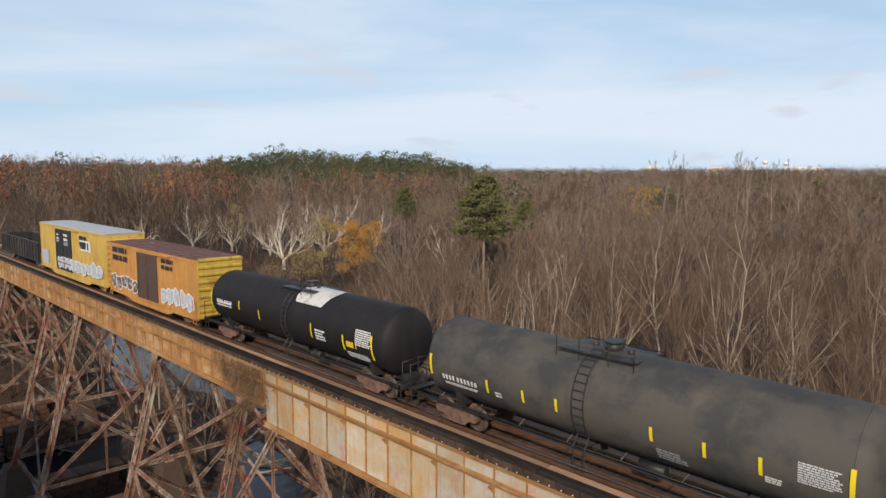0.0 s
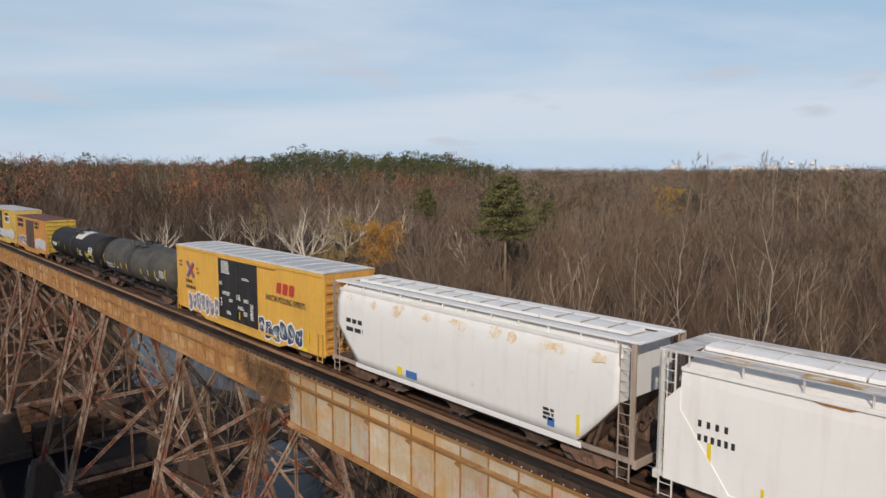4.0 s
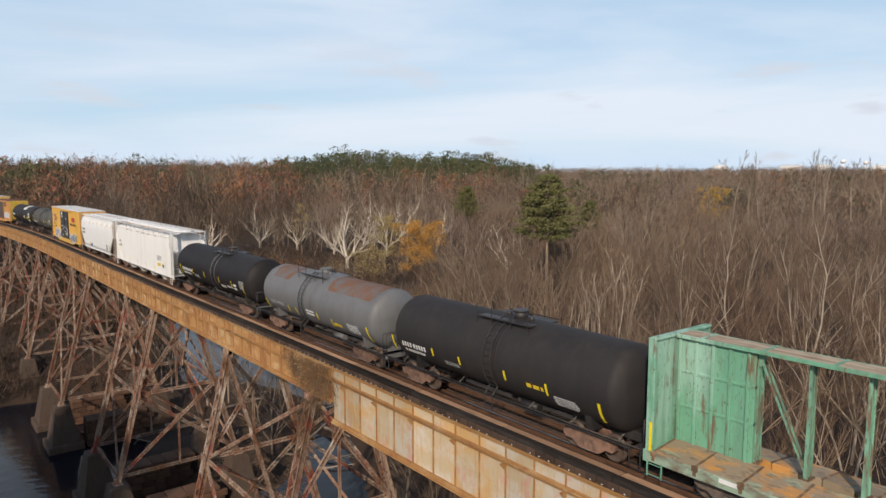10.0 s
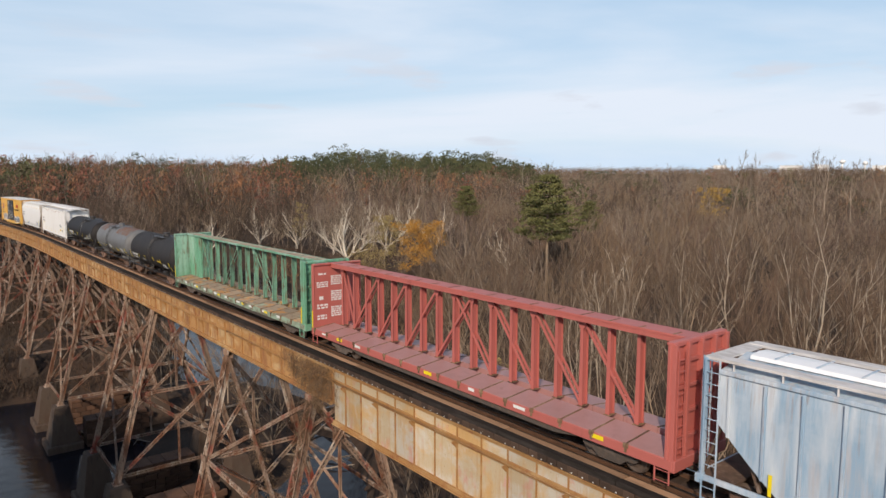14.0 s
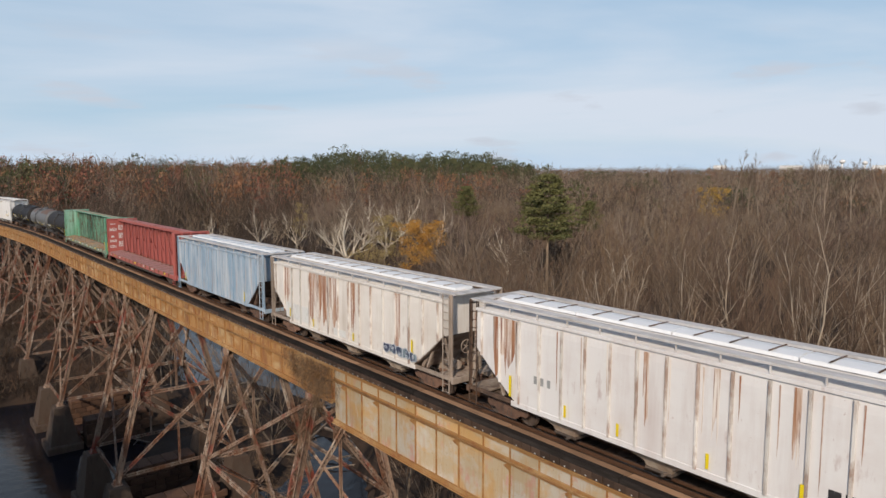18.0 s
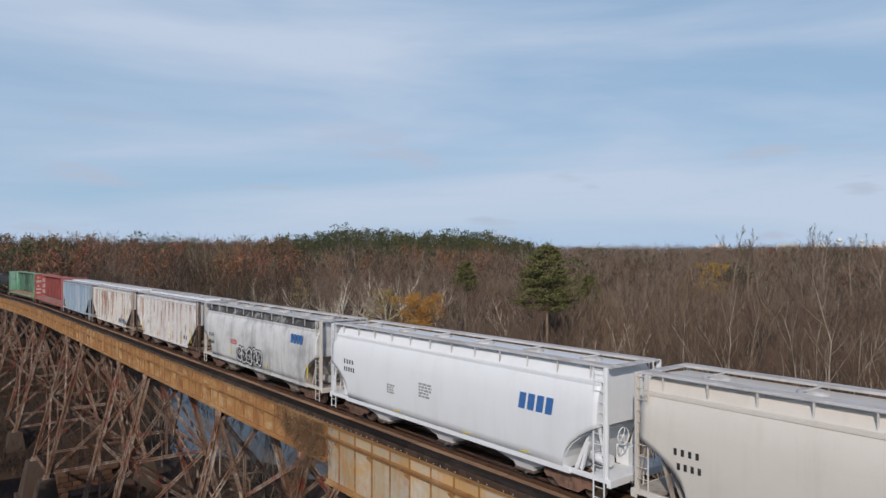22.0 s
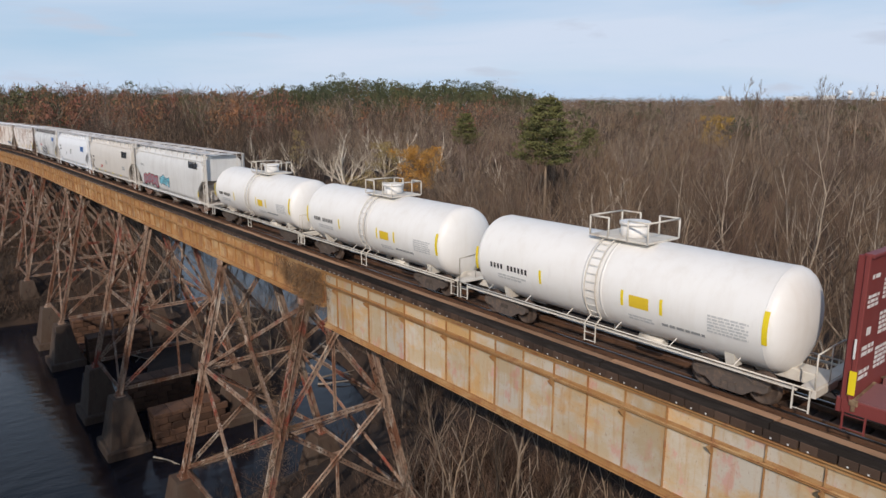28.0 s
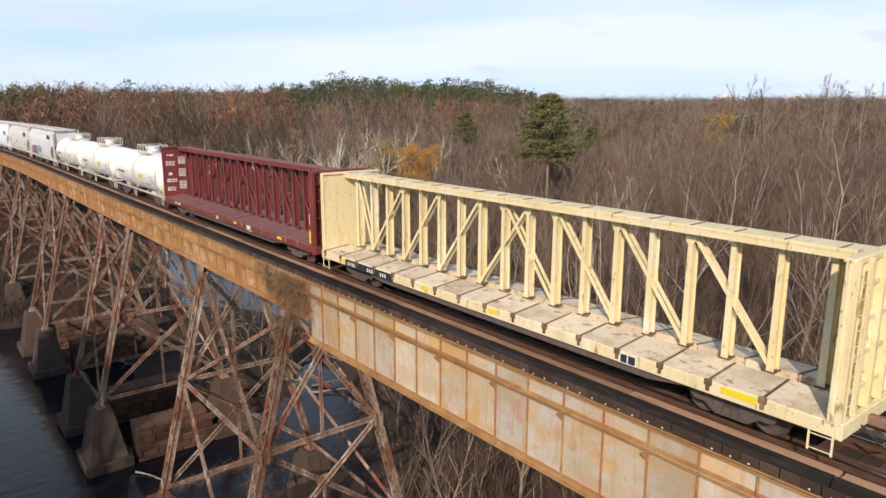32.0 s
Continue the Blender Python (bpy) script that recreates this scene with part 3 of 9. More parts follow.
def tower(wa, wb, number):
    mid, h = (wa + wb) / 2, (wb - wa) / 2
    t = thing("trestle_tower", "tall braced steel trestle tower with flaking grey and red paint", "bridge tower", "trestle towers", at=track_pose(mid))
    for x in (-h, h):
        for side in (-1, 1):
            a, b = Vector((x, side * leg_y(TOP_Z), TOP_Z)), Vector((x, side * leg_y(FOOT_Z), FOOT_Z))
            leg = part("leg", channel(Geo(), a + Vector((-0.27, 0, 0)), b + Vector((-0.27, 0, 0)), -1), tower_mat, t)
            part("leg", channel(Geo(), a + Vector((0.27, 0, 0)), b + Vector((0.27, 0, 0)), 1), tower_mat, t)
            lc = Geo()
            for dy in (-0.18, 0.18):
                lacing(lc, a + Vector((0, dy, 0)), b + Vector((0, dy, 0)), 0.25, 0.55, face=(0, 1, 0.25 * side))
            tagged(part("lacing", lc, tower_mat, leg), kind="stuff")
            part("base_shoe", Geo().box(x - 0.45, x + 0.45, b.y - 0.4, b.y + 0.4, FOOT_Z - 0.08, FOOT_Z).box(x - 0.33, x + 0.33, b.y - 0.25, b.y + 0.25, FOOT_Z, FOOT_Z + 0.3), tower_mat, t)
            part("gusset_plate", Geo().box(x - 0.42, x + 0.42, side * leg_y(MID_Z) - 0.22, side * leg_y(MID_Z) - 0.19, MID_Z - 0.45, MID_Z + 0.4).box(x - 0.42, x + 0.42, side * leg_y(MID_Z) + 0.19, side * leg_y(MID_Z) + 0.22, MID_Z - 0.45, MID_Z + 0.4), tower_mat, t)

    def member(name, a, b, wide=0.20, laced=False, up=(0, 0, 1)):
        a, b = Vector(a), Vector(b)
        g = Geo()
        d = (b - a).normalized()
        side = d.cross(Vector(up)).normalized() * (wide / 2)
        n = side.cross(d).normalized()
        for s in (-1, 1):
            g.bar(a + side * s, b + side * s, 0.035, 0.13, n)
            g.bar(a + side * (s * 0.7), b + side * (s * 0.7), 0.10 if laced else 0.07, 0.02, n)
        if laced:
            lacing(g, a + n * 0.055, b + n * 0.055, wide / 2, wide * 1.1, w=0.05, face=n)
            lacing(g, a - n * 0.055, b - n * 0.055, wide / 2, wide * 1.1, w=0.05, face=n)
        return part(name, g, tower_mat, t)

    for side in (-1, 1):
        yt, ym, yf = side * leg_y(TOP_Z - 0.4), side * leg_y(MID_Z), side * leg_y(FOOT_Z + 0.5)
        zt, zf = TOP_Z - 0.4, FOOT_Z + 0.5
        out = (0, side, 0.25)
        member("strut", (-h, ym, MID_Z), (h, ym, MID_Z), 0.24, True, out)
        member("strut", (-h, yf, zf), (h, yf, zf), 0.24, True, out)
        e = 0.06 * side
        member("brace", (-h, yt + e, zt), (h, ym + e, MID_Z), 0.22, True, out)
        member("brace", (h, yt - e, zt), (-h, ym - e, MID_Z), 0.22, True, out)
        member("brace", (-h, ym + e, MID_Z), (h, yf + e, zf), 0.20, False, out)
        member("brace", (h, ym - e, MID_Z), (-h, yf - e, zf), 0.20, False, out)
        for za, zb in ((zt, MID_Z), (MID_Z, zf)):
            zc = (za + zb) / 2
            part("gusset_plate", Geo().box(-0.3, 0.3, side * leg_y(zc) - 0.14, side * leg_y(zc) - 0.11, zc - 0.3, zc + 0.3), tower_mat, t)
    for x in (-h, h):
        zt, zf = TOP_Z - 0.4, FOOT_Z + 0.5
        for z in (zt + 0.1, MID_Z, zf):
            member("cross_strut", (x, -leg_y(z), z), (x, leg_y(z), z), 0.26, True, (1, 0, 0))
        for za, zb in ((zt, MID_Z), (MID_Z, zf)):
            for s, e in ((-1, -0.07), (1, 0.07)):
                member("cross_brace", (x + e, s * leg_y(za), za), (x + e, -s * leg_y(zb), zb), 0.26, True, (1, 0, 0))
            zc = (za * leg_y(zb) + zb * leg_y(za)) / (leg_y(za) + leg_y(zb))
            part("gusset_plate", Geo().box(x - 0.17, x - 0.15, -0.35, 0.35, zc - 0.35, zc + 0.35), tower_mat, t)
            # a hanger from the crossing down to the strut below
            member("hanger", (x, 0, zc), (x, 0, zb), 0.12, False, (1, 0, 0))
    # cap beams under the girders
    for x in (-h, h):
        part("cap_beam", Geo().box(x - 0.3, x + 0.3, -2.0, 2.0, TOP_Z - 0.32, TOP_Z + 0.06, 0.02), tower_mat, t)
    return t


def pedestals(wa, wb):
    for w in (wa, wb):
        for side in (-1, 1):
            p = on_track(w, side * leg_y(FOOT_Z))
            base = ground_z(p.x, p.y)
            deep = base < WATER + 0.8
            low = min(base - 1.2, -19.0)
            drop = -17.83 - max(low, -22.1)
            g = Geo()
            a, b = 0.92, 0.92 + drop * 0.20
            top, bot = -17.83, -17.83 - drop
            vs = [(sx * q, sy * q * 0.85, z) for q, z in ((b, bot), (a + 0.02, top - 0.12), (a - 0.06, top)) for sx, sy in ((-1, -1), (1, -1), (1, 1), (-1, 1))]
            fs = [(3, 2, 1, 0), (8, 9, 10, 11)] + [(i * 4 + j, i * 4 + (j + 1) % 4, i * 4 + 4 + (j + 1) % 4, i * 4 + 4 + j) for i in (0, 1) for j in range(4)]
            g.add(vs, fs)
            th = thing("pier_pedestal", "stained tapered concrete pedestal under a trestle leg", "bridge pier", "pedestals of the trestle", at=pose(p.x, p.y, 0, 0, 0, math.degrees(track(w)[2])))
            part("shaft", g, concrete_mat, th)
            if deep:
                part("footing", Geo().box(-b - 0.45, b + 0.45, -b * 0.85 - 0.4, b * 0.85 + 0.4, -25.6, bot + 0.004, 0.12), concrete_mat, th)


def stone_pier(w):
    """Coursed blocks between the two pedestals of a bent."""
    th = thing("stone_pier", "old coursed brown stone pier between the pedestals", "bridge pier", "stone piers", at=track_pose(w + 0.9))
    part("core", Geo().box(-0.9, 0.9, -3.2, 3.2, -25.5, -20.2), stone_mat, th)
    rng = random.Random(int(-w))
    blocks = [Geo().box(-0.18, 0.18, -l / 2, l / 2, -0.31, 0.31, 0.06).mesh("stone_block", stone_mat) for l in (1.0, 1.25, 1.5)]
    caps = [Geo().box(-1.15, 1.15, -l / 2, l / 2, -0.2, 0.2, 0.06).mesh("cap_stone", stone_mat) for l in (1.3, 1.6)]
    for c in range(5):
        for x in (0.98, -0.98):
            y = -3.2 + (0.5 if c % 2 else 0.0)
            while y < 3.0:
                k = rng.randrange(3)
                l = (1.0, 1.25, 1.5)[k]
                part("stone_block", blocks[k], None, th, at=pose(x + rng.uniform(-0.05, 0.05), y + l / 2, -20.5 - 0.65 * c, 0, 0, rng.uniform(-1, 1)))
                y += l + 0.03
    y = -3.2
    while y < 2.6:
        k = rng.randrange(2)
        l = (1.3, 1.6)[k]
        part("cap_stone", caps[k], None, th, at=pose(rng.uniform(-0.04, 0.04), y + l / 2, -19.95, 0, 0, rng.uniform(-1, 1)))
        y += l + 0.03


def build_bridge():
    girder_span(-31.3, RIGHT_END, -3.55, girder_mat)
    ends = [-31.3] + [w for a, b in TOWERS for w in (b, a)] + [LEFT_END]
    ends[1] = -46.0
    ends.pop(2)
    for a, b in zip(ends[1:], ends[:-1]):
        girder_span(a, b, -2.52, girder_old)
    for i, (a, b) in enumerate(TOWERS):
        tower(a, b, i)
        pedestals(a, b)
    for w in (-63.6, -72.75, -90.3, -99.4):
        stone_pier(w)
    for w, s in ((RIGHT_END + 1.2, 1), (LEFT_END - 1.2, -1)):
        th = thing("abutment", "stained concrete abutment at the bridge end", "abutment", at=track_pose(w))
        part("wall", Geo().box(-1.2, 1.2, -3.4, 3.4, -12, -0.5, 0.08), concrete_mat, th)


def build_track():
    deck = thing("bridge_deck", "open timber bridge deck with black ties, guard timbers and rusty rails", "bridge deck")
    pitch = 0.46
    tie = Geo().box(-0.218, 0.218, -1.88, 1.88, -0.42, -0.175, 0.012).mesh("tie", tie_mat)
    bolt = Geo().box(-0.024, 0.024, -1.90, -1.882, -0.385, -0.34, 0.005)
    rest, nuts = Geo(), Geo()
    n = int((RIGHT_END - LEFT_END) / pitch)
    rng = random.Random(3)
    for i in range(n):
        w = RIGHT_END - 0.3 - i * pitch
        m = track_pose(w + rng.uniform(-0.02, 0.02))
        if -134 < w < 4:
            part("tie", tie, None, deck, at=m)
        else:
            rest.add([tuple(m @ v.co) for v in tie.vertices], [tuple(p.vertices) for p in tie.polygons])
        if rng.random() > 0.12:
            nuts.add([tuple(m @ Vector(v)) for v in bolt.v], bolt.f)
    tagged(part("far_ties", rest, tie_mat, deck), kind="stuff")
    tagged(part("tie_bolts", nuts, bolt_mat, deck), kind="stuff")
    w = RIGHT_END
    while w > LEFT_END + 3:
        for y0, y1, top in ((-1.86, -1.58, 0.02), (1.58, 1.86, 0.02)):
            part("guard_timber", run(Geo(), strip(y0, y1, -0.176, top + rng.uniform(-0.01, 0.01)), w - 5.46, w), guard_mat, deck)
        for y0, y1 in ((-1.56, -1.17), (1.17, 1.56)):
            part("walkway_plank", run(Geo(), strip(y0, y1, -0.174, -0.035 + rng.uniform(-0.012, 0.012)), w - 5.46 + 0.03, w), dust_mat, deck, "plank brown with brake dust")
        w -= 5.5
    prof = [(-0.07, 0), (0.07, 0), (0.07, 0.02), (0.012, 0.035), (0.012, 0.125), (0.036, 0.14), (-0.036, 0.14), (-0.012, 0.125), (-0.012, 0.035), (-0.07, 0.02)]
    head = [(-0.036, 0.14), (0.036, 0.14), (0.036, 0.168), (0.03, 0.174), (-0.03, 0.174), (-0.036, 0.168)]
    for y in (-0.754, 0.754, -0.45, 0.45):
        dz = -0.174 if abs(y) > 0.6 else -0.20
        for a, b in ((BEND, 420.0), (-480.0, BEND)):
            r = part("rail" if abs(y) > 0.6 else "guard_rail", run(Geo(), [(y + p, q + dz) for p, q in prof], a, b), rail_mat, deck)
            part("rail_head", run(Geo(), [(y + p, q + dz) for p, q in head], a, b), rail_top_mat if abs(y) > 0.6 else rail_mat, r)
    # ballasted approaches
    gravel = material("ballast", (0.14, 0.125, 0.115), [((0.06, 0.05, 0.045), (14, 14, 14), 0.4, 0.7, 0.9)], 0.95, bump=0.9, bump_scale=16, world_space=True)
    for a, b in ((RIGHT_END + 0.05, 420.0), (-480.0, LEFT_END - 0.05)):
        bed = tagged(part("ballast_bed", run(Geo(), [(-3.2, -0.9), (3.2, -0.9), (1.9, -0.22), (-1.9, -0.22)], a, b), gravel), "grey stone ballast under the approach track", "ballast", kind="structure")
        ties = Geo()
        w = a + 0.3
        while w < b:
            m = track_pose(w)
            ties.add([tuple(m @ v.co) for v in tie.vertices], [tuple(p.vertices) for p in tie.polygons])
            w += 0.6
        tagged(part("approach_ties", ties, tie_mat, bed), kind="stuff")


build_bridge()
build_track()


# ---- woods ----
bark_grey = material("grey_bark", (0.291, 0.227, 0.171), [((0.178, 0.134, 0.102), (1, 1, 0.5), 0.42, 0.66, 0.8)], 0.9, vary=0.3)
bark_white = material("white_sycamore_bark", (0.709, 0.632, 0.522), [((0.412, 0.336, 0.253), (1.2, 1.2, 0.4), 0.50, 0.66, 0.8)], 0.85, vary=0.15)
bark_pale = material("pale_sycamore_bark", (0.488, 0.408, 0.320), [((0.309, 0.241, 0.181), (1.2, 1.2, 0.4), 0.46, 0.64, 0.85)], 0.85, vary=0.15)
bark_tan = material("tan_bark", (0.309, 0.227, 0.157), [((0.207, 0.149, 0.102), (1, 1, 0.5), 0.42, 0.66, 0.7)], 0.9, vary=0.3)
limb_pale = material("pale_limbs", (0.408, 0.342, 0.265), [((0.284, 0.225, 0.167), (0.07, 0.07, 0.07), 0.42, 0.6, 0.9)], 0.9)
limb_grey = material("grey_limbs", (0.284, 0.222, 0.167), [((0.179, 0.132, 0.098), (0.07, 0.07, 0.07), 0.42, 0.6, 0.9)], 0.9)
limb_tan = material("tan_limbs", (0.321, 0.246, 0.167), [((0.210, 0.150, 0.101), (0.07, 0.07, 0.07), 0.42, 0.6, 0.9)], 0.9)
twig_red = material("reddish_twigs", (0.140, 0.088, 0.066), [((0.181, 0.121, 0.088), (0.05, 0.05, 0.05), 0.42, 0.60, 0.8)], 0.9, island=0.4)
twig_grey = material("grey_twigs", (0.188, 0.138, 0.101), [((0.230, 0.172, 0.130), (0.06, 0.06, 0.06), 0.45, 0.6, 0.7)], 0.9, island=0.4)
twig_tan = material("tan_twigs", (0.195, 0.130, 0.082), [((0.153, 0.101, 0.066), (0.05, 0.05, 0.05), 0.45, 0.6, 0.7)], 0.9, island=0.4)
twig_dark = material("dark_twigs", (0.073, 0.051, 0.037), [((0.102, 0.073, 0.054), (0.06, 0.06, 0.06), 0.45, 0.6, 0.7)], 0.9, island=0.4)
near_grey = material("near_grey_twigs", (0.152, 0.105, 0.073), [((0.110, 0.076, 0.054), (0.3, 0.3, 0.3), 0.45, 0.6, 0.7)], 0.9, vary=0.3)
near_red = material("near_reddish_twigs", (0.140, 0.086, 0.060), [((0.170, 0.111, 0.077), (0.3, 0.3, 0.3), 0.42, 0.60, 0.8)], 0.9, vary=0.3)
near_tan = material("near_tan_twigs", (0.188, 0.125, 0.079), [((0.136, 0.091, 0.060), (0.3, 0.3, 0.3), 0.45, 0.6, 0.7)], 0.9, vary=0.3)
brush_mat = material("dark_brush", (0.072, 0.042, 0.027), [((0.108, 0.064, 0.040), (0.3, 0.3, 0.3), 0.45, 0.6, 0.7)], 0.9, island=0.4)
pine_mat = material("pine_needles", (0.157, 0.153, 0.053), [((0.089, 0.095, 0.034), (0.8, 0.8, 0.8), 0.42, 0.6, 0.8)], 0.75, island=0.35)
far_pine_mat = material("far_pine_needles", (0.081, 0.089, 0.036), [((0.109, 0.108, 0.044), (0.05, 0.05, 0.05), 0.45, 0.6, 0.8)], 0.8, island=0.35)
far_pine_dark = material("dark_pine_needles", (0.048, 0.060, 0.029), [((0.081, 0.087, 0.039), (0.05, 0.05, 0.05), 0.45, 0.6, 0.8)], 0.8, island=0.35)
gold_leaf = material("golden_leaves", (0.42, 0.26, 0.05), [((0.33, 0.20, 0.05), (0.7, 0.7, 0.7), 0.42, 0.6, 0.8)], 0.75, island=0.35)
auburn_leaf = material("auburn_leaves", (0.24, 0.085, 0.055), [((0.20, 0.11, 0.07), (0.06, 0.06, 0.06), 0.42, 0.6, 0.8)], 0.8, island=0.35)
vine_mat = material("dead_creeper", (0.185, 0.116, 0.066), [((0.100, 0.064, 0.040), (0.9, 0.9, 0.9), 0.42, 0.60, 0.8)], 0.9, island=0.4)
bark_dark = material("dark_bark", (0.076, 0.055, 0.039), [((0.050, 0.035, 0.026), (1, 1, 0.5), 0.42, 0.66, 0.8)], 0.9, vary=0.3)
near_dark = material("near_dark_twigs", (0.089, 0.062, 0.044), [((0.064, 0.045, 0.031), (0.3, 0.3, 0.3), 0.45, 0.6, 0.7)], 0.9, vary=0.3)
twig_mauve = material("mauve_grey_twigs", (0.175, 0.124, 0.103), [((0.132, 0.095, 0.079), (0.06, 0.06, 0.06), 0.45, 0.6, 0.7)], 0.9, island=0.3)
rust_leaf = material("rust_brown_leaves", (0.281, 0.128, 0.060), [((0.212, 0.128, 0.072), (0.06, 0.06, 0.06), 0.42, 0.6, 0.8)], 0.8, island=0.4)
orange_leaf = material("orange_leaves", (0.480, 0.232, 0.044), [((0.352, 0.216, 0.064), (0.7, 0.7, 0.7), 0.42, 0.6, 0.8)], 0.75, island=0.35)
straw_leaf = material("straw_yellow_leaves", (0.330, 0.255, 0.098), [((0.247, 0.173, 0.075), (0.7, 0.7, 0.7), 0.42, 0.6, 0.8)], 0.8, island=0.35)


def unit(rng, up=0.0):
    a = rng.uniform(0, 2 * math.pi)
    z = rng.uniform(-1, 1) + up
    v = Vector((math.cos(a), math.sin(a), z))
    return v.normalized()


def sliver(g, p, d, length, w, rng):
    s = d.cross(unit(rng))
    if s.length < 1e-3:
        return
    s = s.normalized() * (w / 2)
    k = len(g.v)
    e = p + d * length
    g.v += [tuple(p - s), tuple(p + s), tuple(e)]
    g.f.append([k, k + 1, k + 2])
    g.s.append(False)


def bent(rng, p, d, L, n, lift, wob):
    """Points of a limb that wavers and turns upwards."""
    pts = [p]
    for i in range(n):
        d = (d + Vector((rng.gauss(0, wob), rng.gauss(0, wob), lift + rng.gauss(0, wob * 0.6)))).normalized()
        p = p + d * (L / n)
        pts.append(p)
    return pts


def along(pts, f):
    """Place and direction at a share of a bent line."""
    q = min(max(f, 0.0), 0.999) * (len(pts) - 1)
    i = int(q)
    return pts[i].lerp(pts[i + 1], q - i), (pts[i + 1] - pts[i]).normalized()


def aside(rng, d, az, angle):
    s = d.cross(Vector((0.31, 0.17, 1.0)) if abs(d.z) < 0.95 else Vector((1, 0.2, 0))).normalized()
    o = d.cross(s)
    return (d * math.cos(angle) + (s * math.cos(az) + o * math.sin(az)) * math.sin(angle)).normalized()


def taper(a, b, n):
    return [a + (b - a) * i / n for i in range(n + 1)]


def hardwood(seed, H, leaders=3, low=0.3, lean=0.42, limbs=8, boughs=5, twigs=6, w=0.016, reach=0.30, thick=1.0, twig_len=1.6, limb_r=0.45, droop=0.0):
    """A leafless hardwood: a trunk that divides into leaders, limbs that curve upwards, boughs and long fine twigs."""
    rng = random.Random(seed)
    trunk, crown = Geo(), Geo()
    r0 = H * 0.0105 * thick
    lean0 = Vector((rng.gauss(0, 0.05), rng.gauss(0, 0.05), 1)).normalized()
    stem = bent(rng, Vector((0, 0, -0.6)), lean0, low * H + 0.6, 3, 0.03, 0.04)
    trunk.tube(stem, taper(r0, r0 * 0.8, 3), 7)
    turn = rng.uniform(0, 6.3)
    for i in range(leaders):
        q, d = along(stem, 1.0 if i == 0 else rng.uniform(0.72, 1.0))
        v = aside(rng, d, turn + 6.283 * i / leaders + rng.uniform(-0.4, 0.4), lean * (0.35 if i == 0 else rng.uniform(0.75, 1.3)))
        L = (1 - low) * H * (1.0 if i == 0 else rng.uniform(0.72, 0.98))
        lead = bent(rng, q, v, L, 6, 0.05, 0.10)
        r1 = r0 * (0.74 if i == 0 else rng.uniform(0.45, 0.68))
        trunk.tube(lead, taper(r1, 0.022, 6), 5)
        az = rng.uniform(0, 6.3)
        for j in range(limbs):
            f = 0.12 + 0.86 * (j + rng.random()) / limbs
            p, d = along(lead, f)
            az += 2.4 + rng.uniform(-0.5, 0.5)
            Ll = H * reach * (1.08 - 0.78 * f) * rng.uniform(0.7, 1.25)
            r2 = max(0.02, r1 * (1 - f) * limb_r + 0.012)
            limb = bent(rng, p, aside(rng, d, az, rng.uniform(0.45, 0.82)), Ll, 4, 0.17 - droop, 0.11)
            trunk.tube(limb, taper(r2, 0.013, 4), 4)
            for k in range(boughs):
                f2 = 0.2 + 0.8 * (k + rng.random()) / boughs
                b, bd = along(limb, f2)
                Lb = Ll * 0.5 * (1.15 - 0.6 * f2) * rng.uniform(0.7, 1.3)
                bough = bent(rng, b, aside(rng, bd, rng.uniform(0, 6.3), rng.uniform(0.35, 0.7)), Lb, 2, 0.16 - droop, 0.12)
                crown.tube(bough, [max(w, r2 * 0.4), w * 0.8, w * 0.45], 3)
                for _ in range(twigs):
                    t, td = along(bough, rng.uniform(0.15, 1.0))
                    sliver(crown, t, (td * 1.1 + unit(rng) * 0.50 + Vector((0, 0, 0.40 - droop))).normalized(), twig_len * rng.uniform(0.45, 1.1), w, rng)
            for _ in range(twigs):
                t, td = along(limb, rng.uniform(0.4, 1.0))
                sliver(crown, t, (td + unit(rng) * 0.6 + Vector((0, 0, 0.3))).normalized(), twig_len * rng.uniform(0.5, 1.2), w, rng)
    return trunk, crown


def ribbon(g, pts, radii, rng):
    """A flat strip along a bent line, for limbs seen from afar."""
    s = (pts[-1] - pts[0]).cross(unit(rng))
    s = s.normalized() if s.length > 1e-3 else Vector((1, 0, 0))
    k = len(g.v)
    for p, r in zip(pts, radii):
        g.v += [tuple(p - s * r), tuple(p + s * r)]
    for i in range(len(pts) - 1):
        g.f.append([k + 2 * i, k + 2 * i + 1, k + 2 * i + 3, k + 2 * i + 2])
        g.s.append(False)


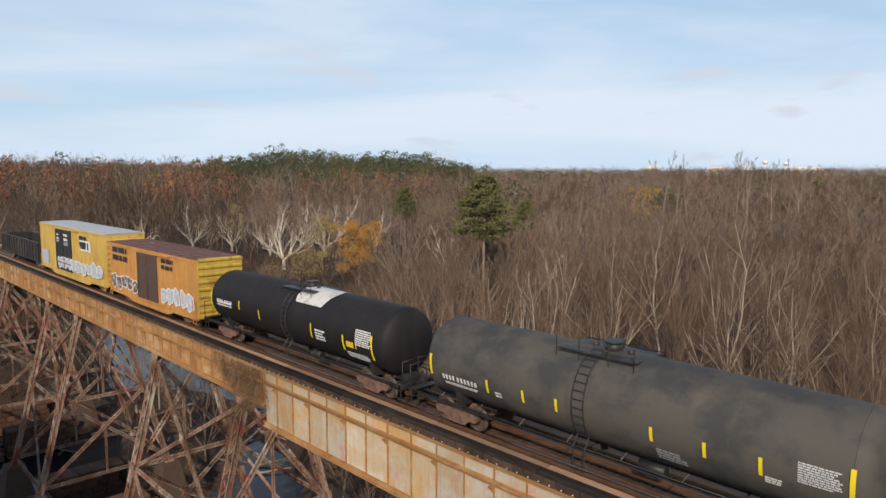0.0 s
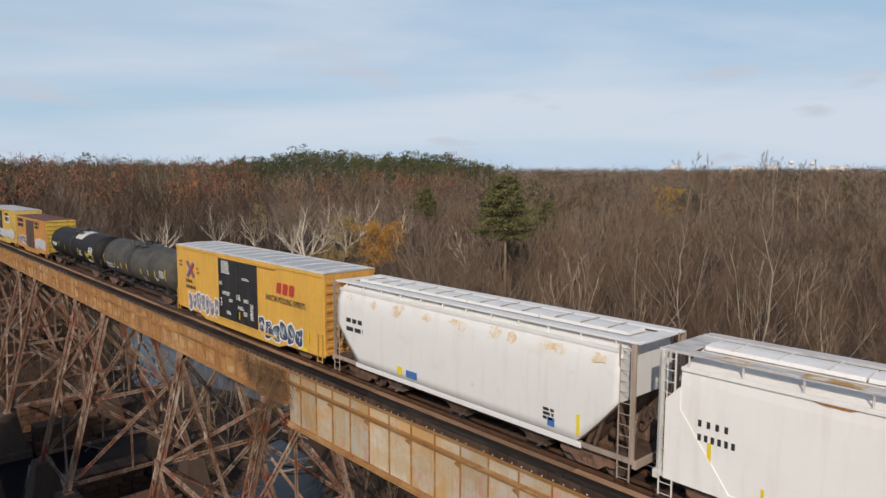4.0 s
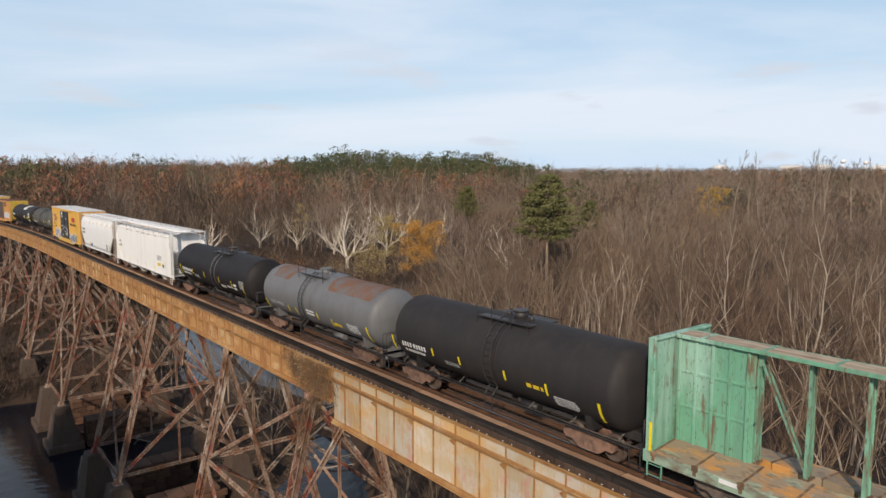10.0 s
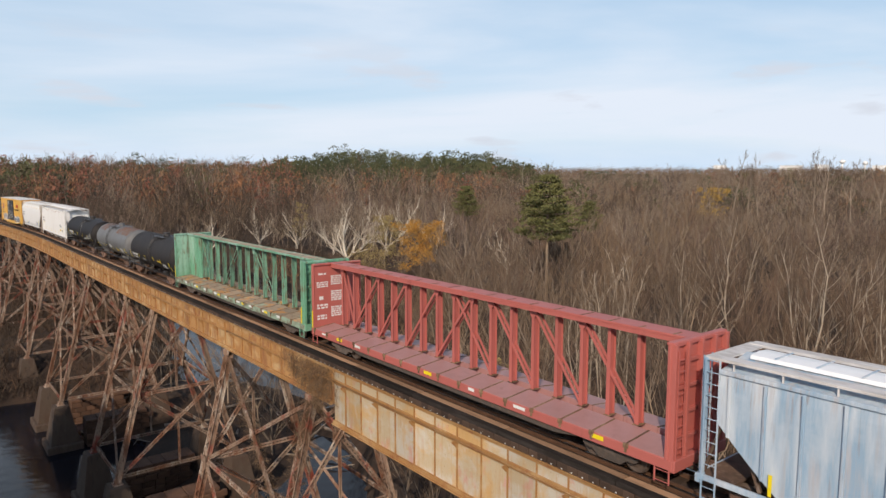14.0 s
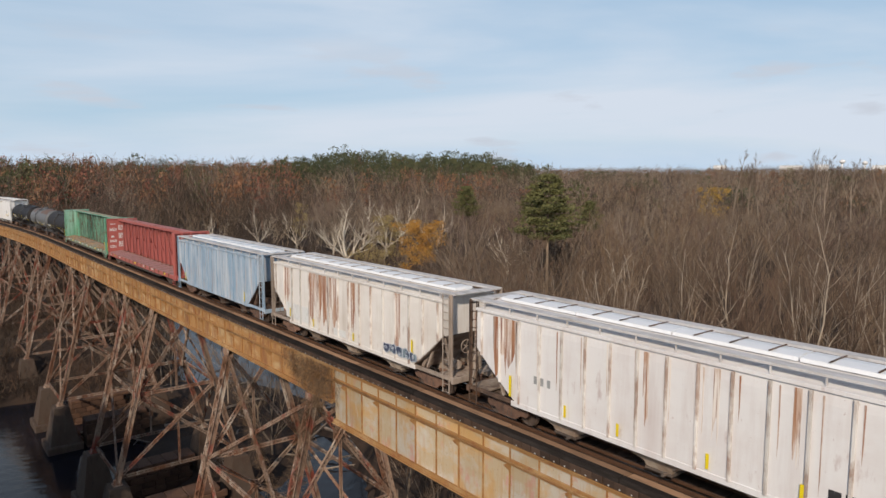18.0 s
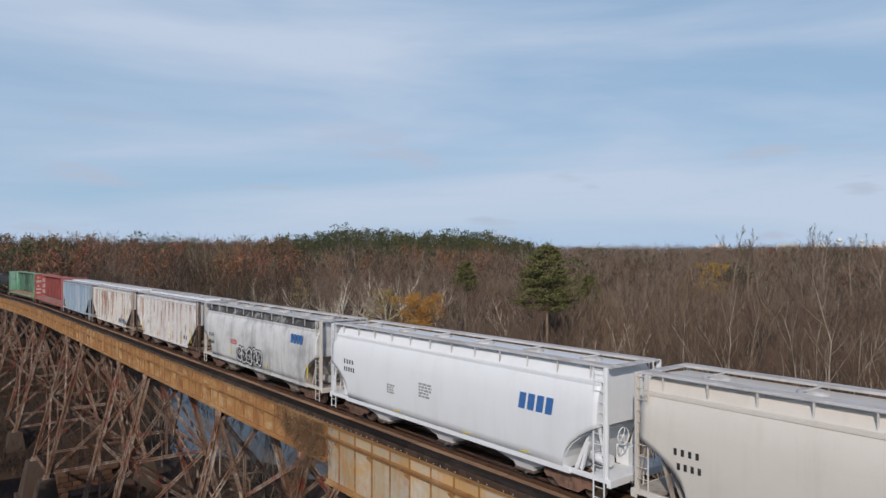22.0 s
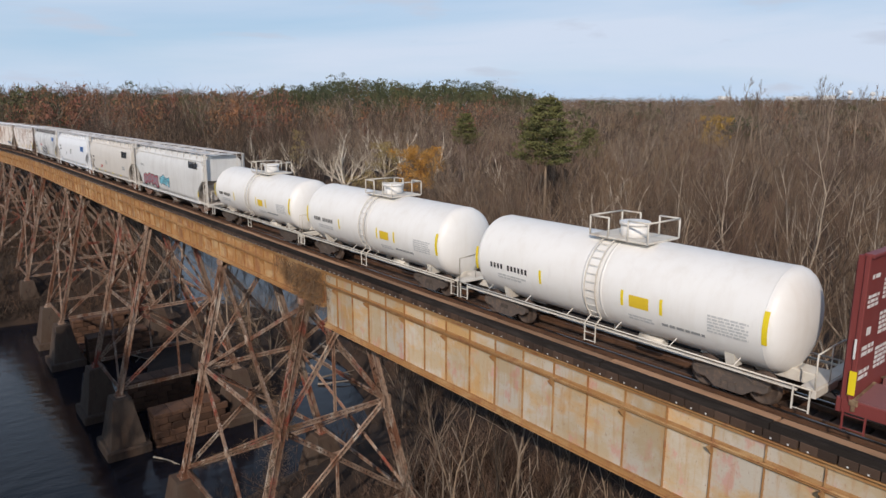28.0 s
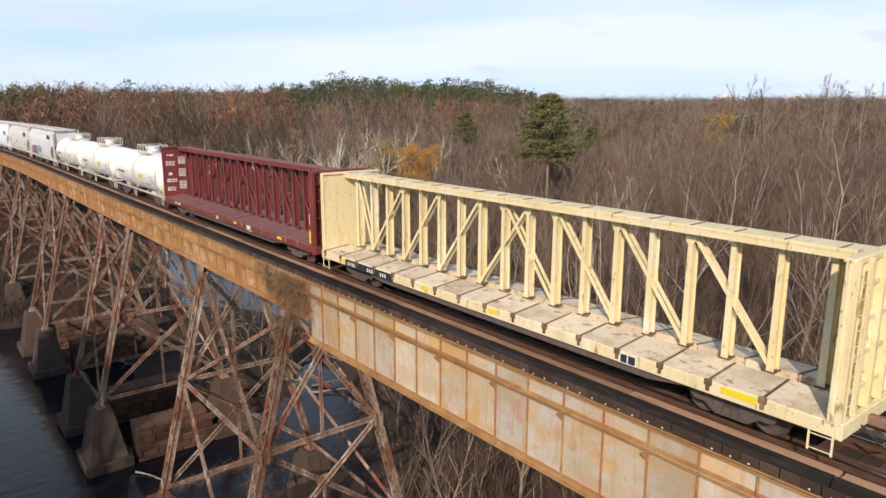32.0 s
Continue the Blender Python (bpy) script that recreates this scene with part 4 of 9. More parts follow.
def distant_tree(seed, H, leaders, limbs, twigs, w, length, reach=0.28, low=0.24, lean=0.46, thick=1.0, n=2):
    """The same growth for the distance: limbs as strips and, apart, twigs that fan upwards."""
    rng = random.Random(seed)
    g, fine = Geo(), Geo()
    stem = bent(rng, Vector((0, 0, -0.5)), Vector((0, 0, 1)), low * H + 0.5, 2, 0.03, 0.06)
    r0 = H * 0.0095 * thick
    ribbon(g, stem, taper(r0, r0 * 0.8, 2), rng)
    ribbon(g, stem, taper(r0, r0 * 0.8, 2), rng)
    turn = rng.uniform(0, 6.3)
    for i in range(leaders):
        v = aside(rng, Vector((0, 0, 1)), turn + 6.283 * i / leaders, lean * (0.3 if i == 0 else rng.uniform(0.8, 1.3)))
        lead = bent(rng, stem[-1], v, (1 - low) * H * rng.uniform(0.82, 1.0), 2 * n, 0.05, 0.10)
        ribbon(g, lead, taper(r0 * 0.6, 0.03 * thick, 2 * n), rng)
        az = rng.uniform(0, 6.3)
        for j in range(limbs):
            f = 0.15 + 0.82 * (j + rng.random()) / limbs
            p, d = along(lead, f)
            az += 2.4 + rng.uniform(-0.5, 0.5)
            Ll = H * reach * (1.05 - 0.72 * f) * rng.uniform(0.75, 1.25)
            limb = bent(rng, p, aside(rng, d, az, rng.uniform(0.5, 0.9)), Ll, n, 0.18, 0.12)
            ribbon(g, limb, taper(r0 * 0.34 * (1.1 - f), 0.02 * thick, n), rng)
            for _ in range(twigs):
                t, td = along(limb, rng.uniform(0.1, 1.0))
                sliver(fine, t, (td * 0.8 + unit(rng) * 0.60 + Vector((0, 0, 0.60))).normalized(), length * rng.uniform(0.5, 1.15), w, rng)
    return g, fine


def needle_clump(g, hub, rx, rz, n, size, rng):
    """A rounded mass of short needle sprays, turned outwards and up."""
    for _ in range(n):
        v = unit(rng, 0.15)
        p = hub + Vector((v.x * rx, v.y * rx, v.z * rz)) * (0.45 + 0.6 * rng.random())
        sliver(g, p, (v * 0.7 + unit(rng, 0.3)).normalized(), size * rng.uniform(0.6, 1.3), size * 0.55, rng)


def leafy_crown(seed, H, width, lobes, leaves, size, low=0.35):
    """A full rounded crown for the distance, built of leaf clumps."""
    rng = random.Random(seed)
    g = Geo()
    for i in range(lobes):
        az, f = 2.4 * i + rng.uniform(-0.4, 0.4), (i + rng.random()) / lobes
        rr = width / 2 * math.sqrt(max(0.0, 1 - (1.9 * f - 0.8) ** 2 / 1.3)) * rng.uniform(0.4, 0.8)
        hub = Vector((rr * math.cos(az), rr * math.sin(az), H * (low + (0.94 - low) * f)))
        needle_clump(g, hub, width * 0.20, width * 0.15, leaves, size, rng)
    g.tube([Vector((0, 0, -0.5)), Vector((0, 0, H * 0.8))], [H * 0.011, H * 0.006], 3)
    return g


def pine(seed, H, crown_from, width, whorls, tufts, size):
    """A pine: bare lower trunk, whorled boughs that carry clumps of needles, ragged outline."""
    rng = random.Random(seed)
    trunk, crown = Geo(), Geo()
    line = [Vector((0, 0, -0.5)), Vector((0.1, 0.05, H * 0.5)), Vector((0.0, 0.1, H * 0.98))]
    trunk.tube(line, [H * 0.013, H * 0.009, 0.03], 7)
    for i in range(whorls):
        f = (i + rng.random() * 0.6) / whorls
        z = crown_from + (H - crown_from) * f
        reach = width / 2 * (1.02 * (1 - f) ** 0.62 + 0.10) * min(1.0, 0.72 + 1.4 * f)
        turn = rng.uniform(0, 6.3)
        n = 6 if f < 0.8 else 4
        for j in range(n):
            if rng.random() < 0.07:
                continue
            az = turn + 6.283 * j / n + rng.uniform(-0.35, 0.35)
            L = reach * rng.uniform(0.72, 1.12)
            d = Vector((math.cos(az), math.sin(az), rng.uniform(-0.12, 0.10))).normalized()
            limb = bent(rng, Vector((0, 0, z)), d, L, 3, 0.07, 0.05)
            trunk.tube(limb, taper(0.07 * (1.1 - f) + 0.02, 0.015, 3), 3)
            for k in range(4):
                hub, _ = along(limb, 0.35 + 0.2 * k + rng.uniform(-0.06, 0.06))
                hub = hub + Vector((rng.gauss(0, 0.28), rng.gauss(0, 0.28), 0.15))
                needle_clump(crown, hub, 0.26 * reach * 0.5 + 0.34, 0.26, tufts, size, rng)
    return trunk, crown


def leafed(seed, H, width, n, size):
    """A small tree that still holds its leaves."""
    rng = random.Random(seed)
    trunk, crown = hardwood(seed, H, 3, 0.2, 0.5, 5, 3, 2, 0.02, 0.30)
    leaves = Geo()
    hubs = [Vector((rng.gauss(0, 0.23) * width, rng.gauss(0, 0.23) * width, H * (0.98 - 0.62 * rng.random() ** 1.3))) for _ in range(40)]
    for i in range(n):
        p = hubs[i % 40] + unit(rng) * (0.15 * width * rng.random() ** 0.5)
        sliver(leaves, p, unit(rng), size * rng.uniform(0.7, 1.4), size, rng)
    return trunk, crown, leaves


def bush(seed, H, width, n, w=0.02):
    rng = random.Random(seed)
    g = Geo()
    for i in range(n):
        a = Vector((rng.gauss(0, 0.25) * width, rng.gauss(0, 0.25) * width, 0))
        d = unit(rng, 1.6)
        L = H * rng.uniform(0.4, 1.0)
        sliver(g, a, d, L, w * 1.6, rng)
        for _ in range(5):
            sliver(g, a + d * L * rng.uniform(0.3, 0.95), (d + unit(rng, 0.3) * 0.9).normalized(), L * rng.uniform(0.15, 0.35), w, rng)
    return g


EYE = (0.0, -19.0)


def spot(bearing, r):
    """A place seen from the hovering point; bearing in degrees from +y towards -x."""
    b = radians(bearing)
    return EYE[0] - r * math.sin(b), EYE[1] + r * math.cos(b)


def off_track(x, y):
    ty = 0.0 if x > BEND else -(RADIUS - math.sqrt(max(0.0, RADIUS ** 2 - (x - BEND) ** 2)))
    return y - ty


def plant(name, label, category, group, parts, x, y, turn, scale, z=None):
    th = thing(name, label, category, group, at=pose(x, y, (ground_z(x, y) if z is None else z), 0, 0, turn) @ Matrix.Scale(scale, 4))
    for pn, me in parts:
        part(pn, me, None, th)
    return th


def build_woods():
    rng = random.Random(11)
    kinds = []
    for i, (H, leaders, low, lean, reach, bark, tw, white) in enumerate([
            (19, 4, 0.24, 0.50, 0.36, bark_grey, near_grey, 0), (17, 5, 0.16, 0.56, 0.36, bark_tan, near_tan, 0), (20, 3, 0.30, 0.44, 0.36, bark_grey, near_red, 0),
            (19, 5, 0.22, 0.58, 0.36, bark_pale, near_tan, 1), (18, 5, 0.18, 0.52, 0.36, bark_tan, near_grey, 0), (20, 4, 0.32, 0.46, 0.34, bark_pale, near_grey, 1),
            (16, 4, 0.20, 0.50, 0.36, bark_dark, near_red, 0), (18, 6, 0.12, 0.58, 0.34, bark_grey, near_tan, 0)]):
        tr, cr = hardwood(100 + i, H, leaders, low, lean, 38 // leaders + 1, 7, 11, 0.012, reach, 0.78, 1.7, 0.30)
        kinds.append((("trunk", tr.mesh("trunk", bark)), ("crown", cr.mesh("crown", tw)), white))
    names = {0: "leafless grey-brown hardwood tree with fine upright twigs", 1: "leafless sycamore with a pale white trunk and limbs"}
    taken = []

    def free(x, y, gap):
        return all((x - a) ** 2 + (y - b) ** 2 > gap * gap for a, b in taken)

    # trees with a look of their own
    bold = [hardwood(140 + i, 18, 5, 0.16, 0.80, 7, 4, 3, 0.055, 0.40, 3.0, 2.0, 0.85) for i in range(3)]
    bold = [(("trunk", a.mesh("trunk", bark_white)), ("crown", c.mesh("crown", limb_pale))) for a, c in bold]
    for b, r, k, s in ((59.5, 205, 0, 1.06), (58.1, 262, 1, 1.02), (54.9, 268, 2, 1.08), (60.6, 240, 1, 0.8), (52.0, 240, 1, 0.9), (66.5, 262, 0, 0.9), (46.0, 190, 2, 0.8), (63.6, 250, 2, 0.85), (70.5, 270, 1, 0.9), (56.2, 232, 0, 0.95)):
        x, y = spot(b, r)
        taken.append((x, y))
        plant("sycamore", names[1], "tree", "sycamores", bold[k], x, y, rng.uniform(0, 360), s)
    for b, r, k, s in ((31.7, 88, 3, 1.0), (23.4, 80, 5, 1.12), (19.6, 74, 3, 1.0), (42.8, 84, 3, 0.80), (28.0, 104, 5, 1.05)):
        x, y = spot(b, r)
        taken.append((x, y))
        plant("sycamore", names[1], "tree", "sycamores", kinds[k][:2], x, y, rng.uniform(0, 360), s)
    # slender pale trunks close together
    slim = [hardwood(150 + i, 16, 1, 0.55, 0.25, 9, 3, 4, 0.015, 0.17, 0.62, 1.2, 0.35) for i in range(2)]
    slim = [(("trunk", a.mesh("trunk", bark_pale)), ("crown", c.mesh("crown", near_tan))) for a, c in slim]
    for i in range(16):
        x, y = spot(38.6 + rng.uniform(-2.6, 2.4), rng.uniform(78, 104))
        plant("slender_tree", "slender leafless tree with a pale straight trunk", "tree", "slender trees", slim[i % 2], x, y, rng.uniform(0, 360), rng.uniform(0.85, 1.1))
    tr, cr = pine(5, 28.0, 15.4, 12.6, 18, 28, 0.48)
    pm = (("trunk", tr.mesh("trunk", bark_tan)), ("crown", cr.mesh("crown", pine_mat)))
    for b, r, s in ((42.8, 128, 0.985), (49.5, 238, 0.84), (43.9, 262, 0.78), (39.4, 210, 0.72)):
        x, y = spot(b, r)
        taken.append((x, y))
        plant("pine_tree", "tall green pine standing out of the bare woods", "tree", "pines", pm, x, y, b * 7, s)
    for b, r, H, wd, m, n, lab in ((53.4, 160, 16.5, 11.0, orange_leaf, 7000, "tree with orange autumn leaves"), (56.3, 186, 16.5, 8.5, straw_leaf, 2600, "tree with thin straw-yellow leaves"), (58.3, 172, 9, 15, straw_leaf, 1800, "shrubby tree with straw-yellow leaves"),
                                    (46.5, 70, 9, 5, straw_leaf, 700, "undergrowth tree with dull yellow leaves"), (64.5, 205, 8.5, 13, rust_leaf, 900, "shrubby tree with dull brown leaves"),
                                    (63.2, 232, 18.5, 6, straw_leaf, 700, "tree with a tuft of green-yellow leaves"), (29.9, 330, 21, 13, gold_leaf, 1500, "far tree with golden leaves")):
        a, c, l = leafed(int(b * 3), H, wd, n, 0.26 if r < 300 else 0.5)
        x, y = spot(b, r)
        taken.append((x, y))
        plant("autumn_tree", lab, "tree", "", (("trunk", a.mesh("trunk", bark_grey)), ("branches", c.mesh("branches", twig_tan)), ("leaves", l.mesh("leaves", m))), x, y, 0, 1)
    # a few tall ones that stand above the skyline
    for i, (b, r, H) in enumerate(((28.6, 300, 35), (27.4, 304, 33), (26.6, 306, 30), (23.1, 300, 34), (22.2, 304, 33), (23.9, 306, 30), (20.6, 300, 30), (18.8, 302, 30))):
        tr, cr = hardwood(170 + i, H + 2.5, 3, 0.55, 0.42, 8, 5, 6, 0.04, 0.17, 0.8, 1.7)
        x, y = spot(b, r)
        plant("tall_tree", "tall leafless tree standing above the skyline", "tree", "tall trees", (("trunk", tr.mesh("trunk", bark_grey)), ("crown", cr.mesh("crown", near_grey))), x, y, b * 40, 1)
    count = 0
    for _ in range(9000):
        b, r = rng.uniform(8, 88), math.sqrt(rng.uniform(24 ** 2, 132 ** 2))
        x, y = spot(b, r)
        o = off_track(x, y)
        if o < 9 or not free(x, y, 7.4 if b < 42 else 6.8) or ground_z(x, y) < WATER + 1.2 or (b < 38 and r < 58 and o < 13):
            continue
        k = rng.choices(range(8), (4, 4, 4, 1.2, 4, 1.2, 4, 3))[0]
        s = rng.uniform(0.78, 1.08) * (0.85 if o < 16 else 1) * (1.04 if b < 36 else 0.92)
        if 51.5 < b < 66:
            s = min(s, 0.50)
        taken.append((x, y))
        plant("tree", names[kinds[k][2]], "tree", "near trees", kinds[k][:2], x, y, rng.uniform(0, 360), s)
        count += 1
        if count >= 112:
            break
    # unseen trees on the near bank, upstream of the crossing, added to shade the pedestals
    for i in range(90):
        x, y = rng.uniform(-70, -44), rng.uniform(-42, -22.5)
        if not free(x, y, 3.6) or ground_z(x, y) < WATER + 0.6:
            continue
        taken.append((x, y))
        k = rng.choice((0, 1, 2, 4, 6, 7))
        plant("tree", names[0], "tree", "near trees", kinds[k][:2], x, y, rng.uniform(0, 360), rng.uniform(0.95, 1.2))
    # unseen pines added among them, since bare crowns shade too little
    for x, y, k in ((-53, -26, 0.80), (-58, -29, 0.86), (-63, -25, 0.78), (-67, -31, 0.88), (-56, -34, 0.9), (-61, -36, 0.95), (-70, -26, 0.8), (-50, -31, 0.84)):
        plant("pine_tree", "unseen green pine added on the near river bank for shade", "tree", "pines", pm, x, y, x * 9, k)
    # saplings and brush below and beside the bridge
    small = [hardwood(300 + i, 11, 2, 0.30, 0.34, 7, 3, 4, 0.013, 0.24, 0.75, 0.9) for i in range(3)]
    sm = [(("trunk", a.mesh("trunk", (bark_dark, bark_grey, bark_tan)[i])), ("crown", c.mesh("crown", (near_grey, near_dark, near_red)[i]))) for i, (a, c) in enumerate(small)]
    for _ in range(150):
        x, y = rng.uniform(-32, 1), rng.uniform(2.2, 18)
        z = ground_z(x, y)
        if not free(x, y, 1.5) or z > -8:
            continue
        taken.append((x, y))
        k = rng.randrange(3)
        plant("sapling", "thin leafless sapling in the brush by the bridge", "tree", "saplings by the bridge", sm[k], x, y, rng.uniform(0, 360), rng.uniform(0.5, min(1.05, (-5 - z) / 11)))
    bushes = [bush(i, 2.6, 3.0, 44).arrays() for i in range(4)]
    wide_bushes = [bush(30 + i, 2.6, 4.2, 26, 0.05).arrays() for i in range(4)]
    spots = []
    for _ in range(1300):
        x, y = rng.uniform(-240, 20), rng.uniform(-22, 95)
        z = ground_z(x, y)
        near_rail = abs(off_track(x, y)) < 6
        if z < WATER + 0.5 or (near_rail and z > -9) or z > -3:
            continue
        s = rng.uniform(0.5, 1.5)
        spots.append((rng.randrange(4), x, y, z - 0.1, rng.uniform(0, 6.3), s, s * rng.uniform(0.7, 1.2)))
    for i, m in enumerate((brush_mat, brush_mat, twig_dark)):
        tagged(new("undergrowth", scatter("undergrowth", bushes, spots[i::3], m)), "tangled leafless brown undergrowth on the river banks", "brush", kind="stuff")
    thicket = []
    for _ in range(620):
        x, y = spot(rng.uniform(50, 80), rng.uniform(118, 255))
        z = ground_z(x, y)
        if z < WATER + 0.4 or off_track(x, y) < 8:
            continue
        s = rng.uniform(0.8, 1.9)
        thicket.append((rng.randrange(4), x, y, z - 0.1, rng.uniform(0, 6.3), s, s * rng.uniform(0.7, 1.2)))
    for i, m in enumerate((brush_mat, twig_dark, near_tan)):
        tagged(new("thicket", scatter("thicket", wide_bushes, thicket[i::3], m)), "low leafless thicket on the river bank", "brush", kind="stuff")
    dark_bank = []
    for _ in range(520):
        x, y = rng.uniform(-235, -106), rng.uniform(-16, 26)
        z = ground_z(x, y)
        if z < WATER + 0.3 or z > -7:
            continue
        s = rng.uniform(0.7, 1.7)
        dark_bank.append((rng.randrange(4), x, y, z - 0.1, rng.uniform(0, 6.3), s, s * rng.uniform(0.7, 1.3)))
    for i, m in enumerate((brush_mat, near_dark)):
        tagged(new("far_bank_brush", scatter("far_bank_brush", wide_bushes, dark_bank[i::2], m)), "dark tangled brush under the far towers", "brush", kind="stuff")
    low = []
    for _ in range(420):
        x, y = rng.uniform(-36, 4), rng.uniform(-2.5, 16)
        z = ground_z(x, y)
        if z < WATER + 0.5 or z > -6:
            continue
        s = rng.uniform(0.6, 1.4)
        low.append((rng.randrange(4), x, y, z - 0.1, rng.uniform(0, 6.3), s, s * rng.uniform(0.8, 1.4)))
    for i, m in enumerate((brush_mat, near_red)):
        tagged(new("bank_brush", scatter("bank_brush", bushes, low[i::2], m)), "dry tan brush on the bank below the bridge", "brush", kind="stuff")
    leaf_bush = [bush(20 + i, 1.2, 2.0, 40, 0.10).arrays() for i in range(2)]
    lb = [(i % 2, rng.uniform(-24, 2), rng.uniform(3, 14)) for i in range(130)]
    tagged(new("dry_leaf_brush", scatter("dry_leaf_brush", leaf_bush, [(k, x, y, ground_z(x, y), x, 0.8, 0.8) for k, x, y in lb], rust_leaf)), "brush with dry red-brown leaves on the bank", "brush", kind="stuff")
    gl = [(i % 2, rng.uniform(-14, -7), rng.uniform(3, 9)) for i in range(30)]
    tagged(new("green_weeds", scatter("green_weeds", leaf_bush, [(k, x, y, ground_z(x, y), x * 3, 0.5, 0.5) for k, x, y in gl], pine_mat)), "low green weeds on the slope", "weeds", kind="stuff")
    # middle distance
    mids = [distant_tree(400 + i, 15.5 + 1.3 * (i % 4), 4 + i % 3, 20 // (4 + i % 3) + 2, 24, 0.040, 2.3, 0.36, 0.16, 0.64, 0.85) for i in range(8)]
    mids = ([a.arrays() for a, b in mids], [b.arrays() for a, b in mids])
    looks = ((limb_pale, twig_grey), (limb_grey, twig_red), (limb_tan, twig_tan), (bark_dark, twig_dark), (limb_pale, twig_mauve), (limb_tan, twig_dark))
    groups = [[] for _ in looks]
    for _ in range(1500):
        b, r = rng.uniform(6, 93), math.sqrt(rng.uniform(122 ** 2, 360 ** 2))
        x, y = spot(b, r)
        if off_track(x, y) < 11 or ground_z(x, y) < WATER + 1.0 or not all((x - p) ** 2 + (y - q) ** 2 > 36 for p, q in taken[:42]):
            continue
        s = rng.uniform(0.70, 1.10) * (0.84 if b < 40 and r > 220 else 1)
        if 51.5 < b < 66 and r < 235:
            s = min(s, rng.uniform(0.28, 0.40) + 0.34 * max(0, (r - 185) / 70))
        patch = 2.6 + 3.2 * noise.noise((x * 0.014, y * 0.014, 5.0)) + rng.gauss(0, 2.1)
        if b > 62 and rng.random() < 0.72:
            patch = rng.choice((1, 3, 5, 3, 3))
        groups[int(min(5, max(0, patch)))].append((rng.randrange(8), x, y, ground_z(x, y), rng.uniform(0, 6.3), s, s * rng.uniform(0.9, 1.1)))
    for sp, (lm, m) in zip(groups, looks):
        tagged(new("woodland", scatter("woodland", mids[1], sp, m)), "leafless woods in the middle distance", "woods", kind="stuff")
        tagged(new("woodland_limbs", scatter("woodland_limbs", mids[0], sp, lm)), "pale trunks and limbs of leafless woods", "woods", kind="stuff")
    # far woods, hills and horizon
    fars = [distant_tree(500 + i, 18 + (i % 5) * 1.2, 4, 4, 6, 0.12, 3.2, 0.36, 0.20, 0.62, 1.1, 1) for i in range(6)]
    fars = ([a.arrays() for a, b in fars], [b.arrays() for a, b in fars])
    pines = [leafy_crown(60 + i, 18 + i, 9.5 + i, 11, 15, 1.5, 0.25).arrays() for i in range(4)]
    reds = [leafy_crown(80 + i, 16 + i, 9 + i, 9, 12, 1.2, 0.3).arrays() for i in range(4)]
    groups, green, rusty = [[] for _ in looks], [], []
    for _ in range(5600):
        b = rng.uniform(5, 95)
        r = 335 * math.exp(rng.uniform(0, 1.7))
        x, y = spot(b, r)
        if off_track(x, y) < 11:
            continue
        z = ground_z(x, y)
        s = rng.uniform(0.85, 1.2) * (1 + max(0, r - 700) / 1400)
        up = (s if r < 900 else rng.uniform(0.8, 1.2)) * (1.24 if b > 64 else 1.06 if b > 46 else 0.92)
        hill = pine_hill(x, y)
        pn = 0.004 + 0.88 * smooth(0.12, 0.40, hill) + (0.55 if b > 79.5 and 380 < r < 620 else 0.14 if b > 60 and r > 420 else 0) + 0.10 * max(0, noise.noise((x * 0.006, y * 0.006, 9.0))) * (r > 600)
        red = 0.03 + (0.52 if b > 64 and 335 < r < 800 else 0.16 if b > 47 else 0.0) * (0.4 + max(0, 1.6 * noise.noise((x * 0.012, y * 0.012, 4.0))))
        if rng.random() < pn + (0.03 if b < 46 and r < 900 else 0):
            green.append((rng.randrange(4), x, y, z, rng.uniform(0, 6.3), s * rng.uniform(0.75, 1.25), up * rng.uniform(0.8, 1.12) * (0.84 if b > 78 else 1.0)))
        elif rng.random() < red:
            rusty.append((rng.randrange(4), x, y, z, rng.uniform(0, 6.3), s, up * 1.08))
        else:
            patch = 2.6 + 3.2 * noise.noise((x * 0.006, y * 0.006, 5.0)) + rng.gauss(0, 2.0)
            if b > 62 and rng.random() < 0.72:
                patch = rng.choice((1, 3, 5, 3, 3))
            groups[int(min(5, max(0, patch)))].append((rng.randrange(6), x, y, z, rng.uniform(0, 6.3), s, up))
    for sp, (lm, m) in zip(groups, looks):
        tagged(new("far_woods_limbs", scatter("far_woods_limbs", fars[0], sp, lm)), "pale limbs of the far leafless woods", "woods", kind="stuff")
        tagged(new("far_woods", scatter("far_woods", fars[1], sp, m)), "far leafless woods reaching to the horizon", "woods", kind="stuff")
    for i, m in enumerate((far_pine_mat, far_pine_dark)):
        tagged(new("far_pines", scatter("far_pines", pines, green[i::2], m)), "dark green pines on the far hill", "woods", kind="stuff")
    for i, m in enumerate((rust_leaf, auburn_leaf)):
        tagged(new("autumn_woods", scatter("autumn_woods", reds, rusty[i::2], m)), "far trees with rust-brown leaves", "woods", kind="stuff")
    # woods all round, out of the camera's way
    ring = []
    for _ in range(1500):
        a, r = rng.uniform(0, 2 * math.pi), 60 * math.exp(rng.uniform(0, 3.6))
        x, y = -20 + r * math.cos(a), -30 + r * math.sin(a)
        if abs(off_track(x, y)) < 14 or ground_z(x, y) < WATER + 1 or ((x < 25) and y > -24) or (abs(x) < 40 and abs(y + 19) < 30):
            continue
        ring.append((rng.randrange(6), x, y, ground_z(x, y), rng.uniform(0, 6.3), 1.0, 1.0))
    tagged(new("near_bank_woods", scatter("near_bank_woods", fars[1], ring, twig_grey)), "leafless woods on the other side of the line", "woods", kind="stuff")


